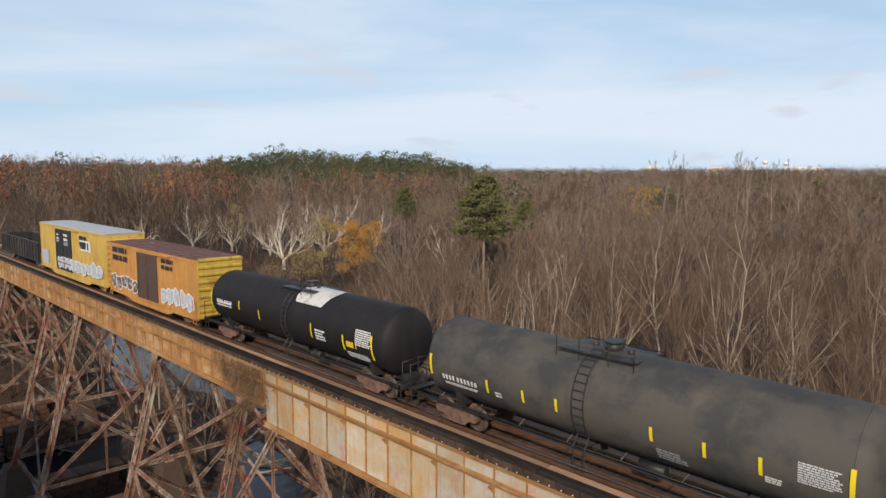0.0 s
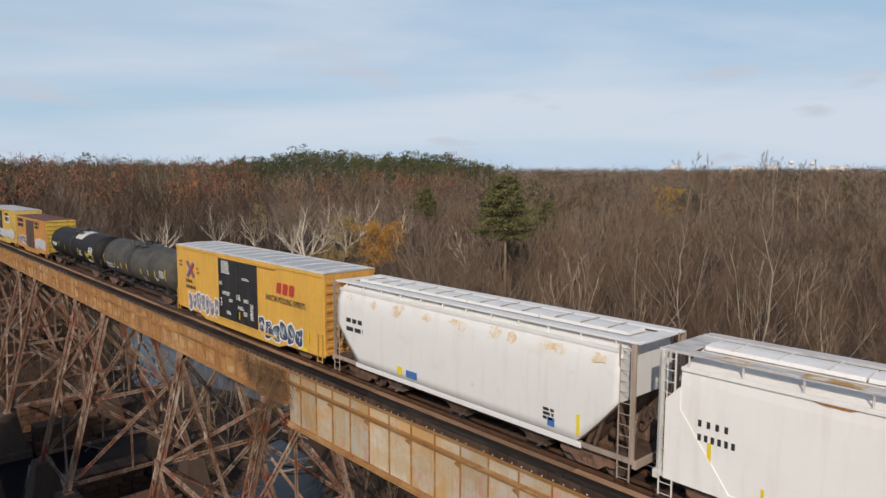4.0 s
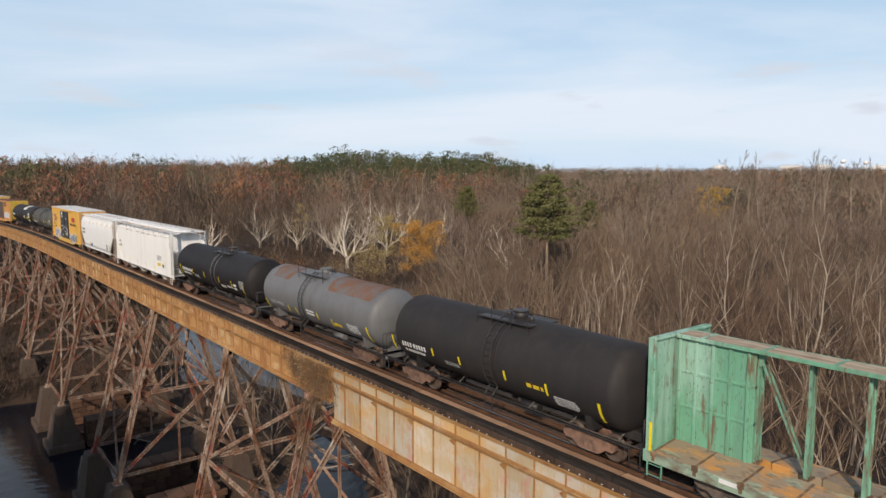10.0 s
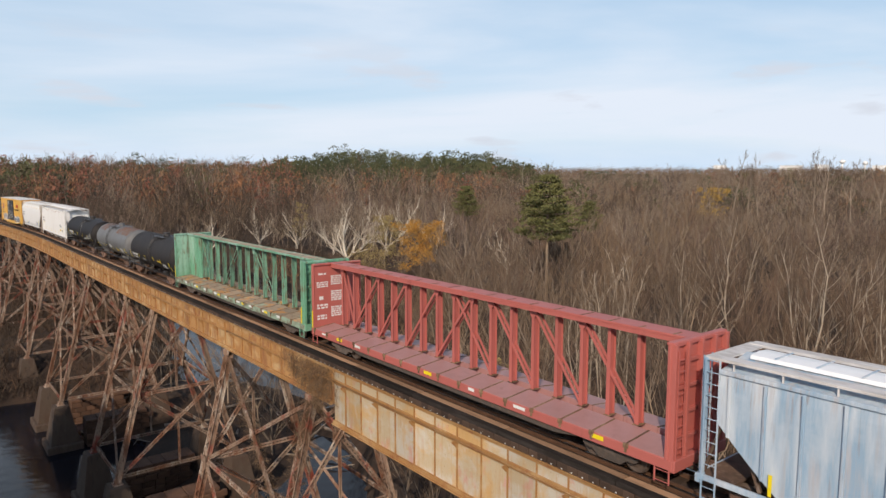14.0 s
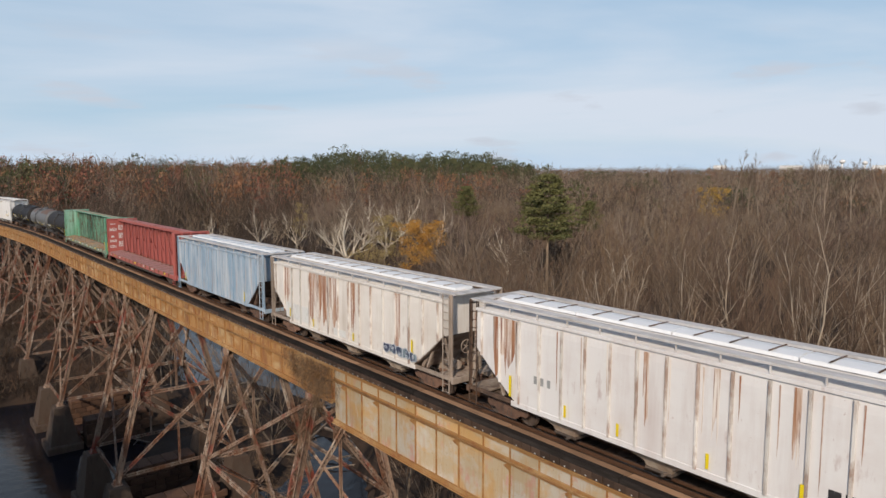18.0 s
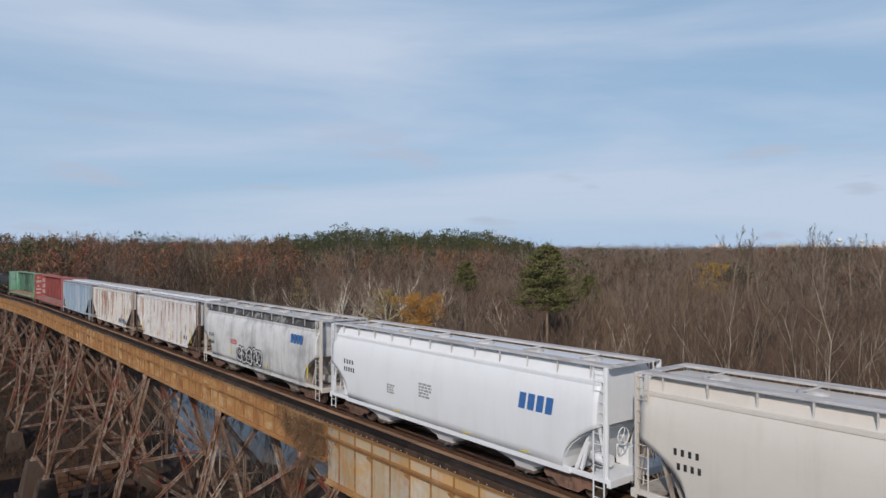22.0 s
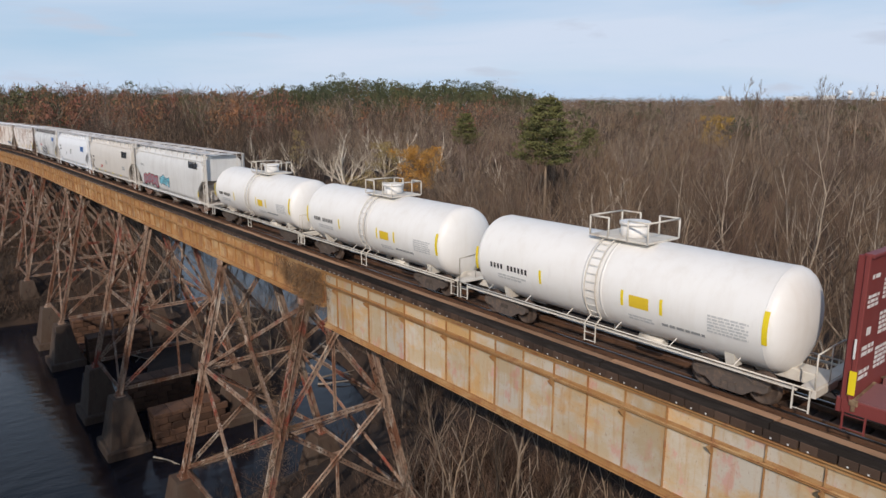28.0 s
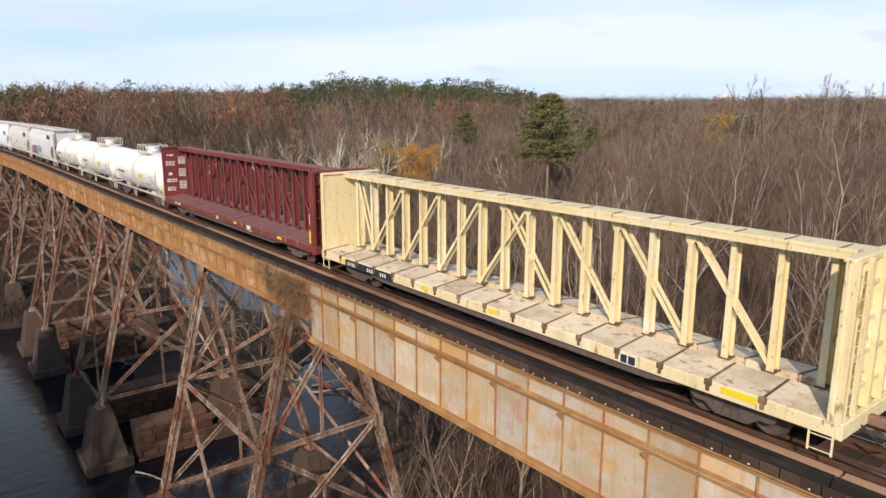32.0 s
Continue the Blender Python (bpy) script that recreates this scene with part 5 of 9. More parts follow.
def build_vines():
    """Dead creeper on the tower that carries the long span."""
    rng = random.Random(77)
    vine = thing("climbing_vine", "dead brown creeper hanging on the tower and girder end", "vine")
    g = Geo()
    for i in range(3400):
        z = TOP_Z - 0.2 - 14.0 * rng.random() ** 1.5
        p = Vector((-33.7 + rng.gauss(0, 0.32), -leg_y(z) + rng.gauss(0, 0.25), z))
        sliver(g, p, unit(rng, -0.2), rng.uniform(0.3, 1.0), 0.016, rng)
    for i in range(2000):
        z = MID_Z + 7.0 * rng.random()
        t = (TOP_Z - 0.4 - z) / (TOP_Z - 0.4 - MID_Z)
        p = Vector((-46.0 + 12.3 * t + rng.gauss(0, 0.2), -leg_y(z) + rng.gauss(0, 0.2), z))
        sliver(g, p, unit(rng, -0.6), rng.uniform(0.3, 0.9), 0.016, rng)
    for i in range(900):
        z = FOOT_Z + 1.0 + (MID_Z - FOOT_Z) * rng.random()
        t = (MID_Z - z) / (MID_Z - FOOT_Z - 0.5)
        p = Vector((-33.7 - 12.3 * t + rng.gauss(0, 0.2), -leg_y(z) + rng.gauss(0, 0.22), z))
        sliver(g, p, unit(rng, -0.5), rng.uniform(0.3, 0.9), 0.016, rng)
    part("stem", g, vine_mat, vine)
    h = Geo()
    for i in range(2600):
        x = rng.triangular(-37.2, -30.6, -32.6)
        zl = -2.6 if x < -31.5 else -3.3
        z = -0.55 - (0.55 + zl * -1 - 0.55) * rng.random() * (1 - abs(x + 33) / 5.2)
        p = Vector((x, -1.78 + rng.gauss(0, 0.10), z))
        sliver(h, p, Vector((rng.gauss(0, 0.5), -0.25 + rng.gauss(0, 0.3), rng.gauss(-0.6, 0.5))).normalized(), rng.uniform(0.25, 0.8), 0.018, rng)
    part("clump", h, vine_mat, vine, "thick mat of dead creeper")


def build_far_landmarks():
    steel = material("white_tower_paint", (0.8, 0.8, 0.79), [((0.6, 0.6, 0.6), (0.2, 0.2, 0.2), 0.5, 0.7, 0.4)], 0.5)
    for b, r, hgt, q in ((21.3, 2450, 47, 9), (19.9, 2500, 43, 8)):
        x, y = spot(b, r)
        z = ground_z(x, y)
        th = thing("water_tower", "white water tower above the far woods", "water tower", "far water towers", at=pose(x, y, z))
        part("column", Geo().rod((0, 0, -2), (0, 0, hgt - 8), 3.0, 2.6, n=12), steel, th)
        k = Geo().lathe([(hgt - 12, 2.6), (hgt - 9, q * 0.8), (hgt - 5, q), (hgt - 1, q * 0.85), (hgt + 1.5, q * 0.3)], 16)
        k.v = [(a, c, v) for v, a, c in k.v]
        part("tank", k, steel, th)
    for i, (b, r, w) in enumerate(((24.6, 2300, 60), (22.6, 2350, 40), (18.6, 2300, 70), (29.5, 2500, 40))):
        x, y = spot(b, r)
        th = thing("warehouse", "low white building in the far distance", "building", "far buildings", at=pose(x, y, ground_z(x, y), 0, 0, b))
        part("walls", Geo().box(-w / 2, w / 2, -10, 10, -2, 26 + 3 * (i % 2), 0.5), steel, th)
        part("roof", Geo().prism([(-10.5, 26.2 + 3 * (i % 2)), (10.5, 26.2 + 3 * (i % 2)), (0, 29 + 3 * (i % 2))], "x", -w / 2 - 0.5, w / 2 + 0.5), steel, th)


def build_driftwood():
    """Grey logs stranded on the mud and against the piers."""
    rng = random.Random(31)
    grey = material("silver_driftwood", (0.26, 0.21, 0.165), [((0.12, 0.09, 0.07), (1, 1, 6), 0.42, 0.62, 0.85)], 0.9, bump=0.4, bump_scale=14, vary=0.35)
    pale = material("bleached_driftwood", (0.58, 0.50, 0.41), [((0.32, 0.26, 0.2), (2, 2, 2), 0.45, 0.65, 0.7)], 0.85)
    places = [(-58.5, -3.0, WATER + 0.15, 35, 3.4)] + [(rng.uniform(-108, -64), rng.uniform(-1, 22), None, rng.uniform(0, 180), rng.uniform(3, 9)) for _ in range(34)]
    for i, (x, y, z, turn, L) in enumerate(places):
        z = max(ground_z(x, y), WATER) + 0.12 if z is None else z
        g = Geo()
        line = bent(rng, Vector((-L / 2, 0, 0)), Vector((1, 0, rng.uniform(0.0, 0.12))).normalized(), L, 5, 0.0, 0.07)
        r = L * 0.022 + 0.05
        g.tube(line, taper(r if i else 0.08, 0.03, 5), 6)
        for k in range(3 if i else 4):
            p, d = along(line, rng.uniform(0.3, 0.9))
            g.tube(bent(rng, p, aside(rng, d, rng.uniform(0, 3.1), rng.uniform(0.5, 1.0)), L * rng.uniform(0.12, 0.3), 2, 0.05, 0.15), [r * 0.4, r * 0.25, 0.015], 4)
        part_ = part("driftwood_log", g, pale if i == 0 else grey)
        part_.matrix_basis = pose(x, y, z, 0, 0, turn)
        tagged(part_, "bleached bare branch lying on the river edge" if i == 0 else "grey weathered driftwood log stranded on the mud", "log", "driftwood")


build_woods()
build_driftwood()
build_vines()
build_far_landmarks()


# ---- the train ----
def make_truck_meshes():
    wheel = Geo()
    for y in (-0.80, 0.80):
        s = 1 if y > 0 else -1
        k = len(wheel.v)
        wheel.lathe([(-0.07, 0.485), (-0.045, 0.485), (-0.035, 0.465), (0.06, 0.455), (0.06, 0.40), (0.03, 0.37), (0.035, 0.14), (0.075, 0.12)], 24)
        for i in range(k, len(wheel.v)):
            x, a, z = wheel.v[i]
            wheel.v[i] = (a, y - 0.02 * s + x * s, z)
    axle = Geo()
    axle.rod((0, -1.02, 0), (0, 1.02, 0), 0.085, n=10)
    for y in (-1.10, 1.04):
        axle.rod((0, y, 0), (0, y + 0.06, 0), 0.11, n=8)
    wheel.add(axle.v, axle.f, True)
    frame_poly = [(-1.12, 0.66), (-1.12, 0.50), (-1.00, 0.40), (-0.72, 0.40), (-0.42, 0.19), (0.42, 0.19), (0.72, 0.40), (1.00, 0.40), (1.12, 0.50), (1.12, 0.66), (0.92, 0.70), (0.45, 0.82), (-0.45, 0.82), (-0.92, 0.70)]
    sf = Geo().prism(frame_poly, "y", -0.09, 0.09)
    sf.prism([(-1.05, 0.61), (-0.70, 0.61), (-0.48, 0.73), (0.48, 0.73), (0.70, 0.61), (1.05, 0.61), (1.05, 0.66), (0.72, 0.67), (0.48, 0.785), (-0.48, 0.785), (-0.72, 0.67), (-1.05, 0.66)], "y", -0.13, 0.13)
    springs = Geo()
    for x in (-0.22, 0.0, 0.22):
        for k in range(4):
            springs.rod((x, 0, 0.25 + 0.07 * k), (x, 0, 0.29 + 0.07 * k), 0.085, n=8)
    bolster = Geo().box(-0.22, 0.22, -1.12, 1.12, 0.42, 0.62, 0.03).box(-0.35, 0.35, -0.35, 0.35, 0.62, 0.80, 0.03)
    for x in (-0.42, 0.42):
        bolster.bar((x, -0.85, 0.42), (x, 0.85, 0.42), 0.08, 0.12)
    return wheel, sf, springs, bolster


WHEEL_GEO, FRAME_GEO, SPRING_GEO, BOLSTER_GEO = make_truck_meshes()
TRUCK_MESHES = {}
WHEELSETS = []


def truck(car, x, m):
    if m.name not in TRUCK_MESHES:
        TRUCK_MESHES[m.name] = (BOLSTER_GEO.mesh("truck", m), FRAME_GEO.mesh("side_frame", m), SPRING_GEO.mesh("springs", truck_dark), WHEEL_GEO.mesh("wheelset", wheel_mat))
    b, f, s, w = TRUCK_MESHES[m.name]
    t = part("truck", b, None, car, at=pose(x, 0, 0))
    for y in (-1.02, 1.02):
        part("side_frame", f, None, t, at=pose(0, y, 0))
        part("springs", s, None, t, at=pose(0, y + (0.02 if y > 0 else -0.02), 0))
    for dx in (-0.86, 0.86):
        WHEELSETS.append((part("wheelset", w, None, t, at=pose(dx, 0, 0.457)), dx))
    return t


COUPLER = Geo().box(-0.75, 0.05, -0.11, 0.11, 0.74, 0.98, 0.03).box(-0.95, -0.72, -0.19, 0.12, 0.70, 1.02, 0.05).box(-1.0, -0.9, 0.05, 0.2, 0.74, 0.98, 0.03).mesh("coupler", truck_mat)
HOSE = Geo().pipe([(-0.05, 0.45, 0.85), (-0.35, 0.47, 0.62), (-0.6, 0.4, 0.45), (-0.8, 0.3, 0.5)], 0.025).mesh("brake_hose", black_steel)


def running_gear(car, half, inset, m):
    truck(car, -half + inset, m)
    truck(car, half - inset, m)
    for x, turn in ((-half, 0), (half, 180)):
        part("coupler", COUPLER, None, car, at=pose(x, 0, 0, 0, 0, turn))
        part("brake_hose", HOSE, None, car, at=pose(x, 0, 0, 0, 0, turn))


def ladder(car, x, y, z0, z1, m, w=0.42, along="x", step=0.34, name="ladder"):
    """A two-rail ladder; along: the direction of its rungs."""
    g = Geo()
    d = Vector((w / 2, 0, 0)) if along == "x" else Vector((0, w / 2, 0))
    c = Vector((x, y, 0))
    for s in (-1, 1):
        g.bar(c + d * s + Vector((0, 0, z0)), c + d * s + Vector((0, 0, z1)), 0.045, 0.03, (0, 1, 0) if along == "x" else (1, 0, 0))
    z = z0 + 0.06
    while z < z1:
        g.rod(c - d + Vector((0, 0, z)), c + d + Vector((0, 0, z)), 0.014, n=5)
        z += step
    return part(name, g, m, car)


def brake_wheel(car, x, y, z, m):
    g = Geo()
    for i in range(16):
        a, b = 2 * math.pi * i / 16, 2 * math.pi * (i + 1) / 16
        g.rod((x, y + 0.28 * math.cos(a), z + 0.28 * math.sin(a)), (x, y + 0.28 * math.cos(b), z + 0.28 * math.sin(b)), 0.02, n=5)
    for i in range(5):
        a = 2 * math.pi * i / 5
        g.rod((x, y, z), (x, y + 0.28 * math.cos(a), z + 0.28 * math.sin(a)), 0.014, n=4)
    g.rod((x - 0.12, y, z), (x + 0.03, y, z), 0.05, n=8)
    return part("brake_wheel", g, m, car)


def words(g, x, z, w, h, y, rng, rows=1, gap=0.5):
    """Rows of bars, as wide as words, in place of writing that is too small to read."""
    rh = h / (rows + (rows - 1) * gap)
    for r in range(rows):
        zz, xx = z + h - rh - r * rh * (1 + gap), x
        end = x + w * rng.uniform(0.8, 1.0)
        while xx < end:
            l = min(rng.uniform(1.2, 3.2) * rh + 0.02, end - xx)
            if l > 0.015:
                g.box(xx, xx + l, y - 0.004, y, zz, zz + rh)
            xx += l + rh * 0.6


def marks(g, x, z, n, ch, y, gap=0.35):
    """A row of upright bars, one for each stencilled sign."""
    for i in range(n):
        x0 = x + i * ch * (0.5 + gap)
        g.box(x0, x0 + ch * 0.42, y - 0.004, y, z, z + ch * 0.8)


def text(parent, body, size, x, z, y, m, label="", squash=1.0, turn=None):
    cu = bpy.data.curves.new("text", 'FONT')
    cu.body, cu.size, cu.extrude = body, size, 0.003
    tmp = bpy.data.objects.new("text", cu)
    scene.collection.objects.link(tmp)
    me = bpy.data.meshes.new_from_object(tmp.evaluated_get(bpy.context.evaluated_depsgraph_get()))
    bpy.data.objects.remove(tmp)
    me.materials.clear()
    me.materials.append(m)
    me.transform(Matrix.Translation((x, y, z)) @ (turn or pose(0, 0, 0, 90)) @ Matrix.Diagonal((squash, 1, 1, 1)))
    return part("lettering", me, None, parent, label)


def blob(g, cx, cz, rx, rz, y0, y1, rng, n=26, rough=0.14):
    """A rounded, swollen shape."""
    a3, a2, a5 = rng.uniform(0, 6.3), rng.uniform(0, 6.3), rng.uniform(0, 6.3)
    pts = []
    for i in range(n):
        a = 2 * math.pi * i / n
        c, s = math.cos(a), math.sin(a)
        k = 1 + rough * (math.sin(2 * a + a2) * 0.6 + math.sin(3 * a + a3) * 0.8 + math.sin(5 * a + a5) * 0.5)
        sq = 1.0 / max(abs(c), abs(s)) ** 0.55
        pts.append((cx + rx * k * c * sq, cz + rz * k * s * sq))
    g.prism(pts, "y", y1, y0)


def arc(g, cx, cz, rx, rz, a0, a1, half, y, n=7):
    """A curved brush stroke."""
    pts = []
    for sgn in (1, -1):
        line = [a0 + (a1 - a0) * i / n for i in range(n + 1)]
        for a in line[::sgn]:
            k = half * math.sin(math.pi * (a - a0) / (a1 - a0)) ** 0.5 if 0 < (a - a0) / (a1 - a0) < 1 else half * 0.3
            pts.append((cx + (rx + sgn * k) * math.cos(a), cz + (rz + sgn * k) * math.sin(a)))
    g.prism(pts, "y", y, y - 0.003)


def graffiti(car, x0, x1, z0, z1, y, edge, fill, n, seed, label, halo=None):
    """Sprayed bubbles that overlap: an outline colour under a smaller fill, curved strokes on top."""
    rng = random.Random(seed)
    a, b, c, h = Geo(), Geo(), Geo(), Geo()
    w = (x1 - x0) / n
    for i in range(n):
        cx, cz = x0 + (i + 0.5) * w, (z0 + z1) / 2 + rng.uniform(-0.10, 0.10) * (z1 - z0)
        rx, rz = w * rng.uniform(0.46, 0.60), (z1 - z0) * rng.uniform(0.36, 0.46)
        o = 0.0012 * (i % 3)
        blob(h, cx, cz, rx * 1.2, rz * 1.18, y, y - 0.002 - o, random.Random(seed * 50 + i))
        blob(a, cx, cz, rx, rz, y, y - 0.007 - o, random.Random(seed * 50 + i))
        blob(b, cx, cz, rx * 0.80, rz * 0.84, y, y - 0.012 - o, random.Random(seed * 50 + i))
        for q in range(3):
            t = rng.uniform(0, 6.3)
            arc(c, cx + rng.uniform(-0.25, 0.25) * rx, cz + rng.uniform(-0.3, 0.3) * rz, rx * rng.uniform(0.25, 0.5), rz * rng.uniform(0.25, 0.5), t, t + rng.uniform(1.6, 3.4), 0.028, y - 0.014 - o - 0.001 * q)
    if halo:
        part("graffiti", h, halo, car, label)
    g = part("graffiti", a, edge, car, label)
    part("graffiti_fill", b, fill, g)
    part("graffiti_stroke", c, edge, g)


def new_car(name, label, f, r, group="cars of the freight train"):
    car = thing(name, label, "freight car", group)
    CARS.append((car, (f + r) / 2))
    return car, r - f, (r - f) / 2


CARS = []


def boxcar(f, r, label, body, door, roof, ends, seed, eave=4.92, door_at=(-2.4, 2.4), ribs=0.0, door_ribs=True, seam=None):
    car, L, h = new_car("boxcar", label, f, r)
    rng = random.Random(seed)
    y = 1.50
    part("body", Geo().box(-h, h, -y, y, 0.80, eave - 0.02, 0.02), body, car)
    for s in (-1, 1):
        part("side_sill", Geo().prism([(-h + 0.05, 0.95), (-h + 0.05, 0.72), (-h + 3.7, 0.66), (-h + 4.6, 0.42), (h - 4.6, 0.42), (h - 3.7, 0.66), (h - 0.05, 0.72), (h - 0.05, 0.95)], "y", s * 1.42, s * 1.53), body, car)
        part("top_chord", Geo().box(-h, h, s * 1.50 if s > 0 else -1.56, 1.56 if s > 0 else -1.50, eave - 0.16, eave + 0.01, 0.01), body, car)
        step = L / 18
        post = Geo().box(-0.03, 0.03, -0.028, 0.0, 0.96, eave - 0.16, 0.008).mesh("side_post", body)
        k = 0
        while -h + k * step <= h + 0.01:
            x = min(max(-h + k * step, -h + 0.06), h - 0.06)
            if not door_at[0] - 0.1 < x < door_at[1] + 0.1:
                part("side_post", post, None, car, at=pose(x, s * 1.50, 0, 0, 0, 0 if s < 0 else 180))
            k += 1
        if ribs:
            for z in (1.9, 2.9, 3.9):
                for x0, x1 in ((-h, door_at[0]), (door_at[1], h)):
                    part("side_rail", Geo().box(x0, x1, -0.012, 0, z, z + 0.025), body, car, at=pose(0, s * 1.50, 0, 0, 0, 0 if s < 0 else 180))
        for x0, x1 in ((door_at[0], (door_at[0] + door_at[1]) / 2 - 0.02), ((door_at[0] + door_at[1]) / 2 + 0.02, door_at[1])):
            g = Geo().box(x0, x1, -0.09, 0.0, 0.95, eave - 0.24, 0.015)
            dr = part("door", g, door, car, at=pose(0, s * 1.50, 0, 0, 0, 0 if s < 0 else 180))
            if door_ribs:
                for z in (1.6, 2.2, 2.8, 3.4, 4.0):
                    part("door_rib", Geo().box(x0 + 0.06, x1 - 0.06, -0.125, -0.09, z, z + 0.09, 0.015), door, dr)
            part("lock_bar", Geo().rod((x0 + 0.18, -0.14, 1.1), (x0 + 0.18, -0.14, eave - 0.35), 0.02, n=6).box(x0 + 0.1, x0 + 0.45, -0.16, -0.12, 2.0, 2.06), door, dr)
        part("door_track", Geo().box(door_at[0] - 0.3, door_at[1] + 2.2, -0.14, 0, eave - 0.24, eave - 0.17).box(door_at[0] - 0.3, door_at[1] + 2.2, -0.14, 0, 0.88, 0.95), body, car, at=pose(0, s * 1.50, 0, 0, 0, 0 if s < 0 else 180))
        for x in (-h + 0.32, h - 0.32):
            ladder(car, x, s * 1.60, 0.45, 1.9, body, along="x")
    n = 12
    for i in range(n):
        x0, x1 = -h + L * i / n, -h + L * (i + 1) / n
        part("roof_panel", Geo().prism([(-1.56, eave + 0.012), (1.56, eave + 0.012), (1.5, eave + 0.05), (0, eave + 0.10), (-1.5, eave + 0.05)], "x", x0 + 0.01, x1 - 0.01), roof, car)
        if i:
            part("roof_seam", Geo().prism([(-1.56, eave + 0.03), (1.56, eave + 0.03), (1.53, eave + 0.075), (0, eave + 0.13), (-1.53, eave + 0.075)], "x", x0 - 0.07, x0 + 0.07), seam or roof, car)
    if seam:
        for s in (-1, 1):
            part("roof_edge", Geo().prism([(s * 1.57, eave + 0.02), (s * 1.57, eave + 0.062), (s * 1.34, eave + 0.078), (s * 1.34, eave + 0.04)], "x", -h, h), seam, car, "white flaking roof edge")
            part("roof_edge", Geo().prism([(-1.5, eave + 0.056), (0, eave + 0.106), (1.5, eave + 0.056), (1.5, eave + 0.07), (0, eave + 0.12), (-1.5, eave + 0.07)], "x", s * h - s * 0.02, s * h - s * 0.75), seam, car)
    for s in (-1, 1):
        part("end_panel", Geo().box(s * h - 0.015, s * h + 0.015, -1.48, 1.48, 1.0, eave - 0.01), ends, car)
        for k in range(8):
            z = 1.25 + k * 0.45
            part("end_rib", Geo().prism([(0, z - 0.13), (0.075, z - 0.05), (0.075, z + 0.05), (0, z + 0.13)], "y", -1.40, 1.40), ends, car, at=pose(s * (h + 0.012), 0, 0, 0, 0, 0) if s > 0 else pose(-h - 0.012, 0, 0, 0, 0, 180))
        part("end_sill", Geo().box(s * h - 0.3, s * h + 0.12, -1.45, 1.45, 0.82, 1.04, 0.02), ends, car)
    part("underframe", Geo().box(-h, h, -0.35, 0.35, 0.72, 1.0).box(-1.2, 1.6, -1.0, -0.6, 0.5, 1.0, 0.05).box(-2.6, -1.5, 0.5, 1.0, 0.5, 0.9, 0.05), black_steel, car)
    brake_wheel(car, h + 0.2, -0.6, 3.1, body)
    running_gear(car, h, 2.5, truck_mat)
    return car, h


def curved(g, x0, x1, z0, z1, R, zc, lift=0.005, n=4):
    """A strip laid on the near side of a round shell, between two heights."""
    a0, a1 = math.asin(max(-0.999, min(0.999, (z0 - zc) / R))), math.asin(max(-0.999, min(0.999, (z1 - zc) / R)))
    vs = []
    for q in (R + lift, R + lift - 0.004):
        for i in range(n + 1):
            a = a0 + (a1 - a0) * i / n
            for x in (x0, x1):
                vs.append((x, -q * math.cos(a), zc + q * math.sin(a)))
    k = 2 * (n + 1)
    fs = [(2 * i, 2 * i + 1, 2 * i + 3, 2 * i + 2) for i in range(n)] + [(k + 2 * i, k + 2 * i + 2, k + 2 * i + 3, k + 2 * i + 1) for i in range(n)]
    for i in range(n):
        fs += [(2 * i, 2 * i + 2, k + 2 * i + 2, k + 2 * i), (2 * i + 1, k + 2 * i + 1, k + 2 * i + 3, 2 * i + 3)]
    g.add(vs, fs + [(0, k, k + 1, 1), (k - 2, k - 1, 2 * k - 1, 2 * k - 2)])


